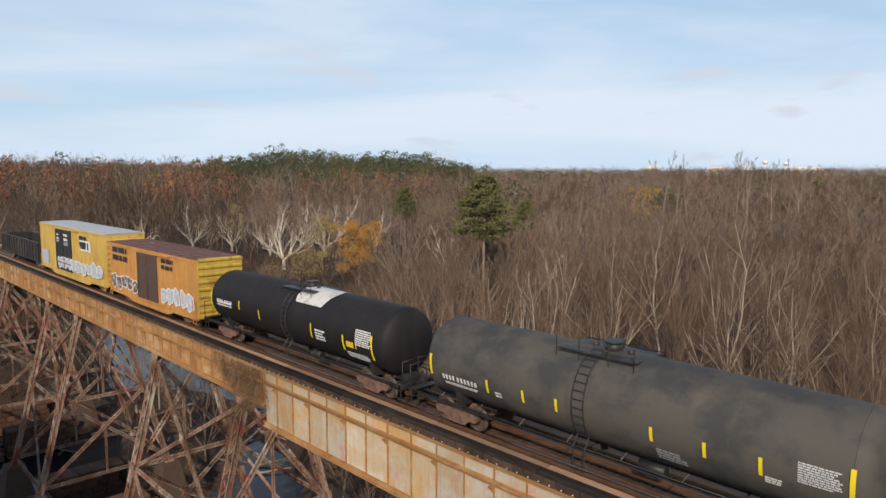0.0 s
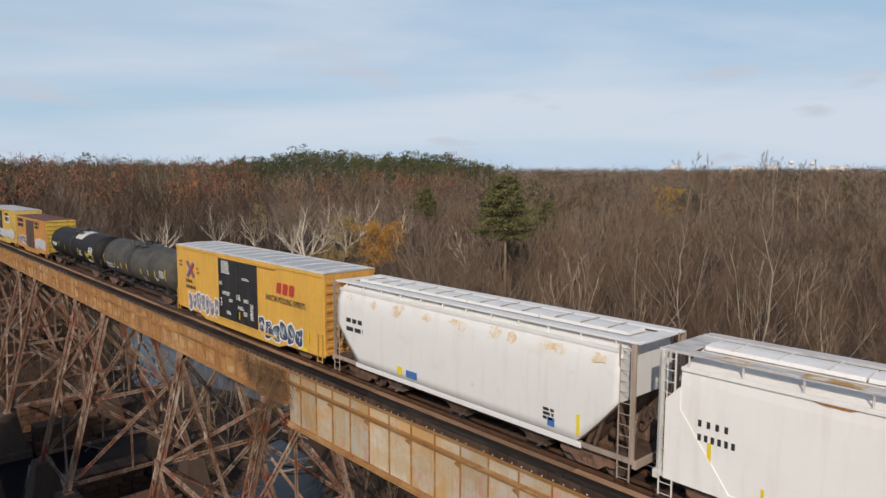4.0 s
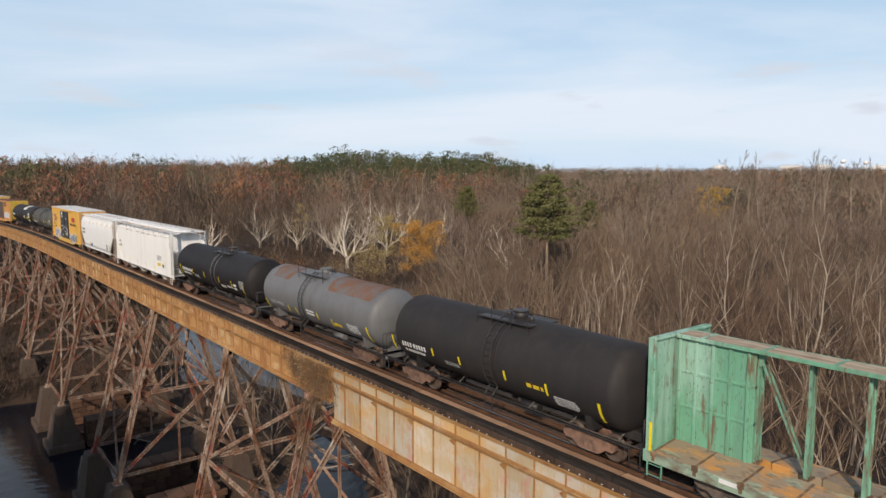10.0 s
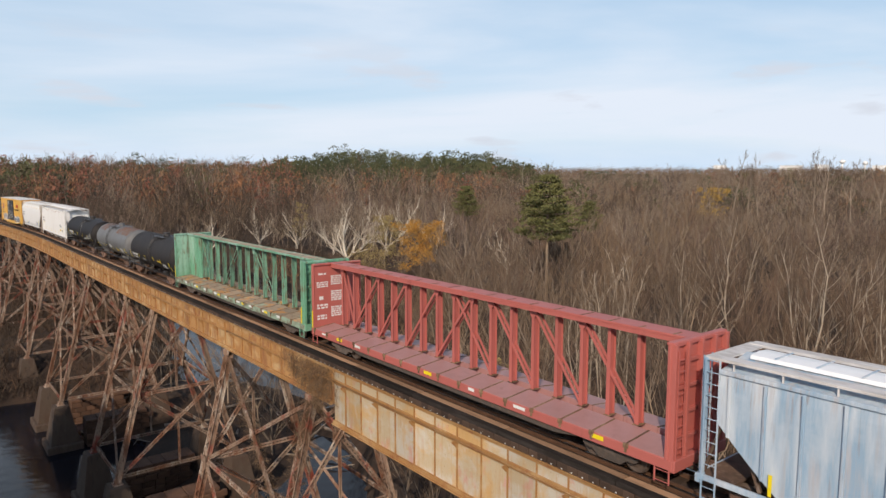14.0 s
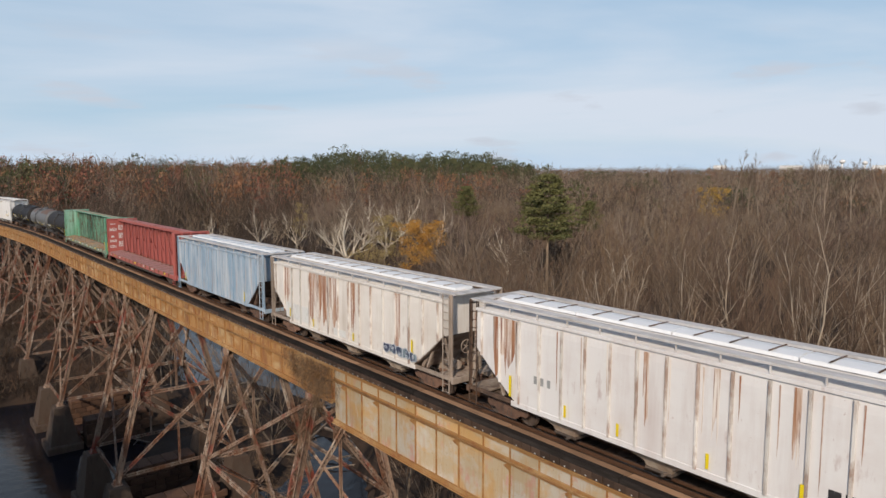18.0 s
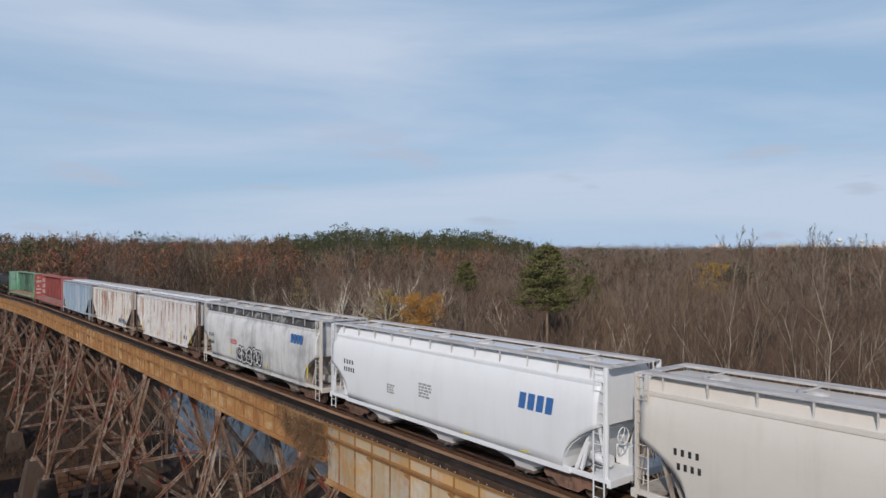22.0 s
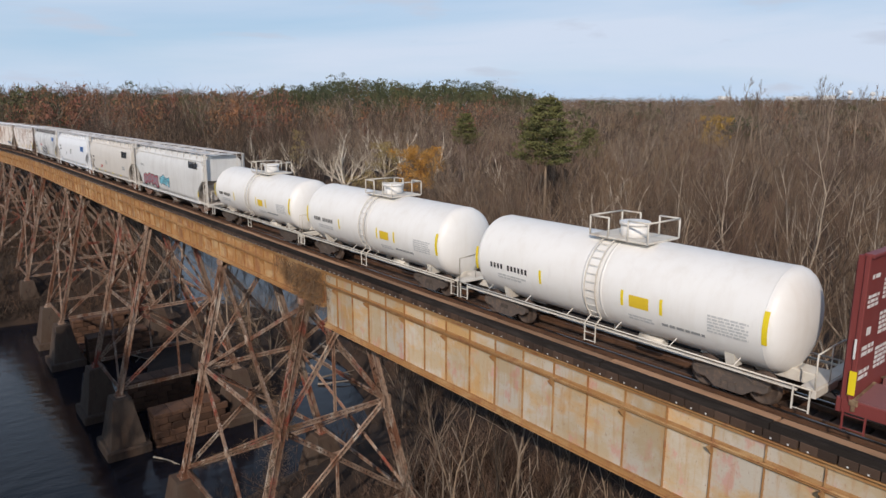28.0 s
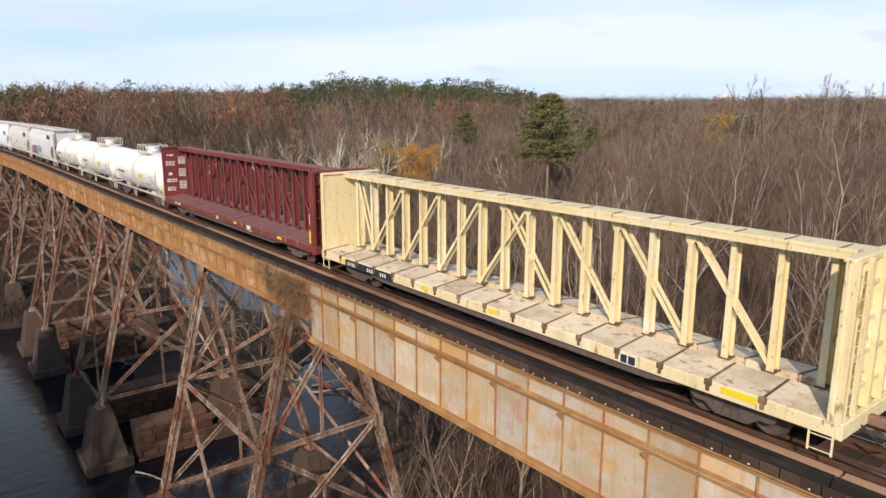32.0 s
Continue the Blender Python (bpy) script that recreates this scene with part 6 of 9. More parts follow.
def tank_car(f, r, label, shell, trim, seed, R=1.46, zc=2.52, yellows=(), inks=(), plates=(), band=None, top="black", rail_mat_=None, ladder_at=0.0, waist=0.0, gear=None, top_patch=None):
    """f, r: the ends of the shell. The stub sills reach past it."""
    car, L, h = new_car("tank_car", label, f, r)
    trim_m = rail_mat_ or trim
    head = 0.62
    prof = [(-h + head * (1 - math.cos(math.pi / 2 * i / 8)), max(0.02, R * math.sin(math.pi / 2 * i / 8))) for i in range(9)]
    body = prof + [(-h + head + 0.05, R), (0, R + waist), (h - head - 0.05, R)] + [(-x, q) for x, q in prof[::-1]]
    part("shell", Geo().lathe(body, 56, 0, zc), shell, car)
    for x in (-h + head + 0.02, -L / 4.4, L / 4.4, h - head - 0.02):
        part("weld_seam", Geo().lathe([(x - 0.02, R + 0.001), (x - 0.008, R + 0.007), (x + 0.008, R + 0.007), (x + 0.02, R + 0.001)], 56, 0, zc), shell, car)
    for x in (ladder_at - 0.36, ladder_at + 0.36):
        part("band", Geo().lathe([(x - 0.05, R + 0.001), (x - 0.05, R + 0.022), (x + 0.05, R + 0.022), (x + 0.05, R + 0.001)], 56, 0, zc), band or shell, car)
    for x0, x1, z0, z1 in yellows:
        g = Geo()
        curved(g, x0, x1, z0, z1, R + waist, zc)
        part("reflector_strip", g, tread_yellow, car)
    for m, x, z, n, ch, gap in inks:
        g = Geo()
        for i in range(n):
            x0 = x + i * ch * (0.5 + gap)
            curved(g, x0, x0 + ch * 0.42, z, z + ch * 0.8, R + waist, zc, 0.006, 2)
        part("reporting_marks", g, m, car)
    rng = random.Random(seed)
    for m, x, z, w, hh, rows in plates:
        g = Geo()
        rh = hh / (rows * 1.6)
        for k in range(rows):
            xx = x
            while xx < x + w * rng.uniform(0.8, 1):
                l = rng.uniform(1.4, 4) * rh
                curved(g, xx, min(xx + l, x + w), z + k * rh * 1.6, z + k * rh * 1.6 + rh, R + waist, zc, 0.006, 2)
                xx += l + rh * 0.5
        part("small_lettering", g, m, car)
    # end frames and stub sills
    for s in (-1, 1):
        e = s * (h + 0.75)
        part("stub_sill", Geo().box(min(e, s * (h - 3.0)), max(e, s * (h - 3.0)), -0.32, 0.32, 0.74, 1.08, 0.02), trim, car)
        part("end_sill", Geo().box(e - 0.06, e + 0.06, -1.40, 1.40, 0.84, 1.06, 0.015).box(min(e, e - s * 0.34), max(e, e - s * 0.34), -1.35, 1.35, 1.06, 1.085), trim, car)
        part("saddle", Geo().prism([(-0.95, 0.86), (0.95, 0.86), (1.12, zc - R * 0.62), (0.7, zc - R * 0.9), (0, zc - R + 0.03), (-0.7, zc - R * 0.9), (-1.12, zc - R * 0.62)], "x", s * (h - 1.7) - 0.14, s * (h - 1.7) + 0.14), trim, car)
        hr = Geo()
        hr.pipe([(e, -1.36, 1.06), (e, -1.36, 2.0), (e, -0.5, 2.05), (e, 0.5, 2.05), (e, 1.36, 2.0), (e, 1.36, 1.06)], 0.022)
        hr.rod((e, -0.5, 1.06), (e, -0.5, 2.05), 0.018).rod((e, 0.5, 1.06), (e, 0.5, 2.05), 0.018)
        part("end_handrail", hr, trim_m, car)
        for y in (-1.38, 1.38):
            ladder(car, e - s * 0.3, y, 0.40, 1.06, trim_m, along="x", name="sill_step")
    for y in (-1.40, 1.40):
        g = Geo().rod((-h - 0.7, y, 1.05), (h + 0.7, y, 1.05), 0.024).bar((-h - 0.3, y * 0.93, 0.92), (h + 0.3, y * 0.93, 0.92), 0.08, 0.05)
        x = -h + 1.0
        while x < h:
            g.rod((x, y, 1.05), (x + 0.1, y * 0.85, 1.28), 0.018, n=5)
            x += 2.0
        part("side_rail", g, trim_m, car)
        lg = Geo()
        for dx in (-0.22, 0.22):
            pts = [(ladder_at + dx, y * 1.06, 0.42), (ladder_at + dx, y * 1.06, 1.05)]
            for i in range(9):
                a = math.radians(-42 + i * 14.5)
                pts.append((ladder_at + dx, math.copysign((R + 0.13) * math.cos(a), y), zc + (R + 0.13) * math.sin(a)))
            lg.pipe(pts, 0.024, 5)
        rails = part("ladder", lg, trim_m, car)
        rung = Geo().rod((-0.22, 0, 0), (0.22, 0, 0), 0.014, n=4).mesh("rung", trim_m)
        for i in range(13):
            a = math.radians(-42 + i * 9.6)
            part("rung", rung, None, rails, at=pose(ladder_at, math.copysign((R + 0.13) * math.cos(a), y), zc + (R + 0.13) * math.sin(a)))
        for z in (0.45, 0.72, 1.0):
            part("rung", rung, None, rails, at=pose(ladder_at, y * 1.06, z))
    # the platform round the manway
    tz = zc + R
    if top == "frame":
        x0, x1 = ladder_at - 0.7, ladder_at + 1.55
        part("platform", Geo().box(x0, x1, -0.85, 0.85, tz + 0.0, tz + 0.07, 0.01), trim, car)
        g = Geo()
        for y in (-0.85, 0.85):
            for a, b in ((x0, x0 + 0.75), (x1 - 0.75, x1)):
                g.pipe([(a, y, tz + 0.05), (a, y, tz + 0.68), (b, y, tz + 0.68), (b, y, tz + 0.05)], 0.03)
        for x in (x0, x1):
            g.pipe([(x, -0.85, tz + 0.68), (x, 0.85, tz + 0.68)], 0.03)
        part("platform_railing", g, trim_m, car)
        dome = Geo()
        for z0, z1, q in ((0.0, 0.44, 0.45), (0.44, 0.54, 0.50)):
            dome.rod((ladder_at + 0.45, 0, tz + z0), (ladder_at + 0.45, 0, tz + z1), q, n=20)
        part("manway_housing", dome, shell, car)
    else:
        x0, x1 = ladder_at - 1.35, ladder_at + 1.55
        part("platform", Geo().box(x0, x1, -0.80, -0.38, tz - 0.08, tz - 0.03).box(x0, x1, 0.38, 0.80, tz - 0.08, tz - 0.03), trim, car)
        g = Geo()
        for y in (-0.95, 0.95):
            for x in (x0, x0 + 0.9, x1 - 0.9, x1):
                g.rod((x, y, tz - 0.5), (x, y, tz + 0.42), 0.018, n=5)
            g.rod((x0, y, tz - 0.02), (x1, y, tz - 0.02), 0.025, n=5)
            if top == "rails":
                g.rod((x0, y, tz + 0.42), (x1, y, tz + 0.42), 0.018, n=5)
        part("platform_railing", g, trim_m, car)
        dome = Geo().rod((ladder_at + 0.25, 0, tz - 0.05), (ladder_at + 0.25, 0, tz + 0.26), 0.28, n=16).rod((ladder_at + 0.25, 0, tz + 0.26), (ladder_at + 0.25, 0, tz + 0.32), 0.33, n=16)
        dome.rod((ladder_at - 0.5, 0.1, tz - 0.05), (ladder_at - 0.5, 0.1, tz + 0.14), 0.12, n=10).rod((ladder_at + 0.95, -0.1, tz - 0.05), (ladder_at + 0.95, -0.1, tz + 0.16), 0.10, n=10)
        part("manway", dome, trim, car)
    part("bottom_outlet", Geo().rod((ladder_at, 0, 1.1), (ladder_at, 0, 0.6), 0.22, 0.12, n=10).bar((-h + 3, 0.3, 0.9), (h - 3, 0.3, 0.9), 0.06, 0.06).rod((1.2, -0.5, 0.75), (2.1, -0.5, 0.75), 0.17, n=10), trim, car)
    if top_patch:
        rng = random.Random(seed)
        m = top_patch[0]
        for a, b in top_patch[1:]:
            g = Geo()
            vs = []
            n = 12
            for i in range(n + 1):
                ang = math.radians(38 + 90 * i / n)
                inset = abs(i / n - 0.45) ** 2 * 1.6
                for x in (a + inset + rng.uniform(0, 0.10), b - inset - rng.uniform(0, 0.10)):
                    q = R + waist * (1 - abs(x) / h) + 0.012
                    vs.append((x, -q * math.cos(ang), zc + q * math.sin(ang)))
            g.add(vs, [(2 * i, 2 * i + 1, 2 * i + 3, 2 * i + 2) for i in range(n)])
            part("rust_patch" if m.name == "rust_patch" else "top_paint", g, m, car)
    running_gear(car, h + 0.72, 2.35, gear or truck_mat)
    return car, h


end_rust = material("grimy_rusted_end_steel", (0.13, 0.080, 0.055), [((0.05, 0.034, 0.027), (1.5, 1.5, 1.5), 0.44, 0.64, 0.85), ((0.30, 0.23, 0.18), (3, 3, 1.2), 0.58, 0.70, 0.6)], 0.9, vary=0.25)


def hopper(f, r, label, skin, roof_m, trim, seed, eave=4.25, crown=4.62, cut=2.1, cut_z=2.75, end_in=0.55, bulge=0.0, ribs=0, sill=1.02, bays=3, gear=None, rust_m=None, chute=None, posts=True, sheer=0.35, full_side=False, bow=1.15, lids="trough", shoulder=None, end_m=None, lid_m=None, post_m=None):
    """A covered hopper: side sheets with raked lower corners, sloped ends, bottom chutes, hatches and roof walkways."""
    car, L, h = new_car("covered_hopper_car", label, f, r)
    end_m = end_m or end_rust

    def low(x):
        e = h - end_in - abs(x)
        if e >= cut:
            return sill
        t = 1 - max(0.0, e) / cut
        return sill + (cut_z - sill) * (t ** bow)

    xs = [-h + end_in] + [-h + end_in + cut * q for q in (0.15, 0.3, 0.5, 0.75, 0.9, 0.97, 1.0)]
    xs += [-h + end_in + cut + (L - 2 * end_in - 2 * cut) * i / 6 for i in range(1, 6)]
    xs = xs + [-x for x in xs[:8][::-1]]
    us = [0, 0.12, 0.3, 0.5, 0.7, 0.88, 1.0]

    def wide(z):
        t = (z - sill) / (eave - sill)
        return 1.50 + bulge * (1 - (2 * t - 0.95) ** 2) - sheer * max(0.0, t - 0.86) / 0.14 * (0.5 if bulge else 0.12)

    g = Geo()
    k = 0
    n = 2 * len(us) + (3 if bulge else 1)
    for x in xs:
        b = low(x)
        ring = [(-wide(b + (eave - b) * q), b + (eave - b) * q) for q in us]
        top = [(-1.02, crown - 0.16), (0.0, crown - 0.10), (1.02, crown - 0.16)] if bulge else [(0.0, crown)]
        ring = ring + top + [(-y, z) for y, z in ring[::-1]]
        g.v += [(x, y, z) for y, z in ring]
    for i in range(len(xs) - 1):
        for j in range(n):
            a, b = i * n + j, i * n + (j + 1) % n
            g.f.append([a, b, b + n, a + n])
            g.s.append(bulge > 0 and (j < len(us) - 1 or len(us) + 3 <= j < n - 1))
    g.f += [[j for j in range(n)][::-1], [(len(xs) - 1) * n + j for j in range(n)]]
    g.s += [False, False]
    part("body", g, skin, car)
    # rusty slope sheets under both raised ends
    for s in (-1, 1):
        sl = Geo()
        ex = [x for x in xs if s * x >= h - end_in - cut - 0.01]
        for x in ex:
            sl.v += [(x, y, low(x) + dz) for y, dz in ((-1.46, -0.012), (1.46, -0.012), (1.46, -0.05), (-1.46, -0.05))]
        for i in range(len(ex) - 1):
            for j in range(4):
                sl.f.append([i * 4 + j, i * 4 + (j + 1) % 4, i * 4 + 4 + (j + 1) % 4, i * 4 + 4 + j])
                sl.s.append(False)
        part("slope_sheet", sl, end_m, car, "rust-brown slope sheet")
        part("end_bulkhead", Geo().prism([(s * (h - end_in - cut * 0.75), 1.0), (s * (h - end_in - cut * 0.35), cut_z - 0.25), (s * (h - end_in - cut * 0.42), cut_z - 0.25), (s * (h - end_in - cut * 0.85), 1.0)][::s], "y", -1.2, 1.2), end_m, car)
    if ribs:
        for s in (-1, 1):
            for i in range(ribs + 1):
                x = -h + end_in + 0.35 + (L - 2 * end_in - 0.7) * i / ribs
                b = low(x) + 0.02
                part("side_post", Geo().box(x - 0.045, x + 0.045, -0.075, 0.0, b, eave - 0.1, 0.012), post_m or skin, car, at=pose(0, s * 1.50, 0, 0, 0, 0 if s < 0 else 180) if s < 0 else pose(0, 0, 0) @ Matrix.Translation((0, 1.575, 0)))
    for s in (-1, 1):
        part("side_sill", Geo().box(-h + end_in + cut - 0.3, h - end_in - cut + 0.3, s * 1.44 - 0.08, s * 1.44 + 0.08, sill - 0.14, sill + 0.06, 0.012), skin, car)
        for e in (-1, 1):
            part("end_floor_sill", Geo().box(min(e * h, e * (h - end_in - cut)), max(e * h, e * (h - end_in - cut)), s * 1.44 - 0.05, s * 1.44 + 0.05, 0.92, 1.085, 0.012), trim, car)
        part("top_chord", Geo().box(-h + end_in, h - end_in, s * (wide(eave) + 0.02) - 0.06, s * (wide(eave) + 0.02) + 0.06, eave - 0.08, eave + 0.04, 0.012), skin, car)
    # roof: walkways on both edges carried by brackets
    for s in (-1, 1):
        y = s * (wide(eave) - 0.25)
        part("roof_walkway", Geo().box(-h + 0.1, h - 0.1, y - 0.22, y + 0.22, crown - 0.06, crown + 0.02, 0.008), roof_m, car)
        x = -h + 0.9
        ys = s * (wide(eave) - 0.06)
        while x < h:
            part("walkway_bracket", Geo().box(x - 0.022, x + 0.022, min(ys, ys - s * 0.05), max(ys, ys - s * 0.05), eave + 0.02, crown - 0.06, 0.006), roof_m, car)
            x += (L - 1.8) / 11
        if shoulder:
            a, b = (s * (wide(eave) + 0.006), eave + 0.02), (s * 1.026, crown - 0.155)
            part("roof_shoulder", Geo().prism([a, b, (b[0], b[1] - 0.02), (a[0], a[1] - 0.02)][::-s], "x", -h + end_in, h - end_in), shoulder, car, "sooty black roof edge")
    if lids == "round":
        for i in range(6):
            x = -h + 1.9 + (L - 3.8) * i / 5
            z = crown - 0.10
            k = Geo().lathe([(z - 0.05, 0.40), (z + 0.05, 0.40), (z + 0.07, 0.36), (z + 0.10, 0.30), (z + 0.115, 0.05)], 14)
            k.v = [(x + p, q, v) for v, p, q in k.v]
            lid = part("hatch_cover", k, roof_m, car)
            part("hatch_latch", Geo().box(x - 0.03, x + 0.03, -0.46, 0.46, z + 0.11, z + 0.14, 0.008), trim, lid)
    else:
        nl = 4
        for i in range(nl):
            x0 = -h + 0.9 + (L - 1.8) * i / nl
            x1 = -h + 0.9 + (L - 1.8) * (i + 1) / nl - 0.06
            lid = part("hatch_cover", Geo().prism([(-0.50, crown - 0.05), (0.50, crown - 0.05), (0.47, crown + 0.06), (0, crown + 0.10), (-0.47, crown + 0.06)], "x", x0, x1), lid_m or skin, car)
            for q in (0.2, 0.5, 0.8):
                xx = x0 + (x1 - x0) * q
                part("hatch_latch", Geo().box(xx - 0.03, xx + 0.03, -0.53, 0.53, crown + 0.085, crown + 0.112, 0.008), trim, lid)
    if full_side:
        for s in (-1, 1):
            for e in (-1, 1):
                x0, x1 = e * (h - end_in), e * (h - end_in - cut)
                part("side_wing", Geo().prism([(x0 + e * 0.45, sill - 0.1), (x0 + e * 0.45, 3.3), (x0, 3.75), (x0, cut_z + 0.1), (x1, sill + 0.05), (x1, sill - 0.1)], "y", s * 1.50, s * 1.53), skin, car)
    # ends
    for s in (-1, 1):
        part("end_platform", Geo().box(min(s * h, s * (h - end_in - 0.5)), max(s * h, s * (h - end_in - 0.5)), -1.45, 1.45, 0.98, 1.06, 0.01), end_m, car)
        part("end_sill", Geo().box(s * h - 0.08, s * h + 0.08, -1.48, 1.48, 0.80, 1.055, 0.015), trim, car)
        part("centre_sill", Geo().box(min(s * h, s * (h - 4.2)), max(s * h, s * (h - 4.2)), -0.3, 0.3, 0.72, 1.02), end_m, car)
        if posts:
            for y in (-1.40, 1.40):
                part("corner_post", Geo().box(s * (h - 0.12) - 0.06, s * (h - 0.12) + 0.06, y - 0.05, y + 0.05, 1.05, crown - 0.02, 0.01), trim, car)
                part("end_brace", Geo().bar((s * (h - end_in - 0.1), y * 0.97, cut_z), (s * (h - 0.12), y * 0.97, 1.08), 0.08, 0.08), end_m, car)
                part("end_brace", Geo().bar((s * (h - end_in - cut * 0.6), y * 0.9, 1.06), (s * (h - end_in - cut * 0.4), y * 0.9, 1.06 + 0.6 * (cut_z - 1.06)), 0.10, 0.10), end_m, car)
        for y in (-1.50, 1.50):
            ladder(car, s * (h - 0.36), y, 0.35, crown - 0.02, trim, along="x")
        ladder(car, s * (h + 0.02), 1.1 * s, 0.9, crown, trim, along="y")
        part("roof_end_step", Geo().box(min(s * h, s * (h - end_in)), max(s * h, s * (h - end_in)), -1.3, 1.3, crown - 0.05, crown - 0.01), roof_m, car)
    brake_wheel(car, h - 0.05, -0.65, 2.3, end_m)
    part("brake_cylinder", Geo().rod((h - 1.3, -0.7, 1.4), (h - 0.5, -0.7, 1.4), 0.2, n=10), end_m, car)
    part("air_reservoir", Geo().box(h - 1.0, h - 0.5, 0.2, 0.7, 1.06, 1.7, 0.03), end_m, car)
    # chutes
    inner = L - 2 * end_in - 2 * cut
    for i in range(bays):
        c = -inner / 2 + inner * (i + 0.5) / bays
        w = inner / bays / 2 - 0.1
        g = Geo()
        vs = [(c + sx * a, sy * b, z) for a, b, z in ((w, 1.36, sill), (0.50, 1.05, 0.50), (0.45, 0.95, 0.30)) for sx, sy in ((-1, -1), (1, -1), (1, 1), (-1, 1))]
        g.add(vs, [(11, 10, 9, 8), (0, 1, 2, 3)] + [(q * 4 + j, q * 4 + 4 + j, q * 4 + 4 + (j + 1) % 4, q * 4 + (j + 1) % 4) for q in (0, 1) for j in range(4)])
        ch = part("discharge_chute", g, chute or end_m, car)
        part("outlet_gate", Geo().box(c - 0.5, c + 0.5, -1.0, 1.0, 0.22, 0.32, 0.02).rod((c + 0.3, -1.25, 0.30), (c + 0.3, 1.25, 0.30), 0.05, n=6), truck_dark, ch)
    running_gear(car, h, 1.95, gear or truck_mat)
    return car, h, wide, low


rusty_iron = material("rusty_iron_fittings", (0.15, 0.085, 0.05), [((0.30, 0.22, 0.13), (4, 4, 4), 0.48, 0.66, 0.8), ((0.06, 0.04, 0.03), (14, 14, 14), 0.55, 0.7, 0.8)], 0.9, vary=0.3)


def centerbeam(f, r, label, steel, deck_m, seed, top=4.72, panel=0.0, gear=None, npost=18, slim=0.09, sill=None, post_m=None):
    """A bulkhead flatcar with a truss along its middle."""
    car, L, h = new_car("centerbeam_flatcar", label, f, r)
    rng = random.Random(seed)
    part("floor_frame", Geo().box(-h, h, -1.38, 1.38, 0.86, 1.06, 0.02), steel, car)
    for s in (-1, 1):
        part("side_sill", Geo().box(-h + 0.02, h - 0.02, min(s * 1.38, s * 1.50), max(s * 1.38, s * 1.50), 0.80, 1.14, 0.02), sill or steel, car)
        part("belly_sill", Geo().prism([(-h + 3.4, 0.80), (-h + 4.8, 0.58), (h - 4.8, 0.58), (h - 3.4, 0.80)], "y", s * 1.30, s * 1.40), truck_dark, car)
    n = 16
    for i in range(n):
        x0, x1 = -h + 0.3 + (L - 0.6) * i / n, -h + 0.3 + (L - 0.6) * (i + 1) / n
        for s in (-1, 1):
            # panels rise towards the middle
            g = Geo().prism([(s * 0.25, 1.06), (s * 0.25, 1.30), (s * 1.46, 1.16), (s * 1.46, 1.06)][::s], "x", x0 + 0.015, x1 - 0.015)
            part("deck_panel", g, deck_m, car)
            jo = Geo().prism([(s * 0.25, 1.28), (s * 0.25, 1.312), (s * 1.47, 1.174), (s * 1.47, 1.14)][::s], "x", x0 - 0.035, x0 + 0.035)
            part("deck_joint", jo, rusty_iron, car)
            part("tie_down", Geo().box(x0 - 0.10, x0 + 0.10, s * 1.50 - 0.04, s * 1.50 + 0.04, 1.02, 1.19, 0.02).box(x0 - 0.05, x0 + 0.05, s * 1.50 - 0.035, s * 1.50 + 0.035, 0.88, 1.02, 0.015), rusty_iron, car)
    # bulkheads
    for s in (-1, 1):
        x = s * (h - 0.22)
        part("bulkhead", Geo().box(x - 0.03, x + 0.03, -1.46, 1.46, 1.14, top - 0.03), steel, car)
        for y in (-1.42, -0.75, 0, 0.75, 1.42):
            part("bulkhead_post", Geo().box(min(x + s * 0.03, x + s * 0.22), max(x + s * 0.03, x + s * 0.22), y - 0.07, y + 0.07, 1.1, top - 0.03, 0.01), steel, car)
        for z in (1.7, 2.5, 3.3, 4.1, top - 0.06):
            part("bulkhead_rib", Geo().box(min(x + s * 0.03, x + s * 0.14), max(x + s * 0.03, x + s * 0.14), -1.46, 1.46, z - 0.06, z + 0.06, 0.01), steel, car)
        part("bulkhead_edge", Geo().box(x - 0.06, x + 0.06, -1.53, -1.44, 1.1, top, 0.02).box(x - 0.06, x + 0.06, 1.44, 1.53, 1.1, top, 0.02).box(x - 0.12, x + 0.12, -1.5, 1.5, top - 0.08, top + 0.02, 0.02), steel, car)
        ladder(car, s * (h + 0.03), -1.2, 1.1, top - 0.2, steel, along="y", w=0.36)
        part("end_sill", Geo().box(s * h - 0.1, s * h + 0.06, -1.48, 1.48, 0.76, 1.14, 0.02), steel, car)
        ladder(car, s * (h - 0.35), -1.5, 0.35, 0.86, steel, along="x", w=0.5, name="sill_step")
    # the truss
    if panel:
        part("top_chord", Geo().box(-h + 0.2, h - 0.2, -0.46, -0.38, top - 0.125, top - 0.012, 0.01).box(-h + 0.2, h - 0.2, 0.38, 0.46, top - 0.125, top - 0.012, 0.01).box(-h + 0.2, h - 0.2, -0.38, 0.38, top - 0.125, top - 0.10), steel, car)
        for y in (-0.36, -0.17, 0.02, 0.21):
            part("chord_plank", Geo().box(-h + 0.25, h - 0.25, y, y + 0.15 + rng.uniform(-0.015, 0.01), top - 0.05, top - 0.004, 0.006), chord_wood, car, "weathered grey-brown plank")
    else:
        part("top_chord", Geo().box(-h + 0.2, h - 0.2, -0.42, 0.42, top - 0.10, top, 0.015).box(-h + 0.2, h - 0.2, -0.42, -0.37, top - 0.24, top - 0.10).box(-h + 0.2, h - 0.2, 0.37, 0.42, top - 0.24, top - 0.10), steel, car)
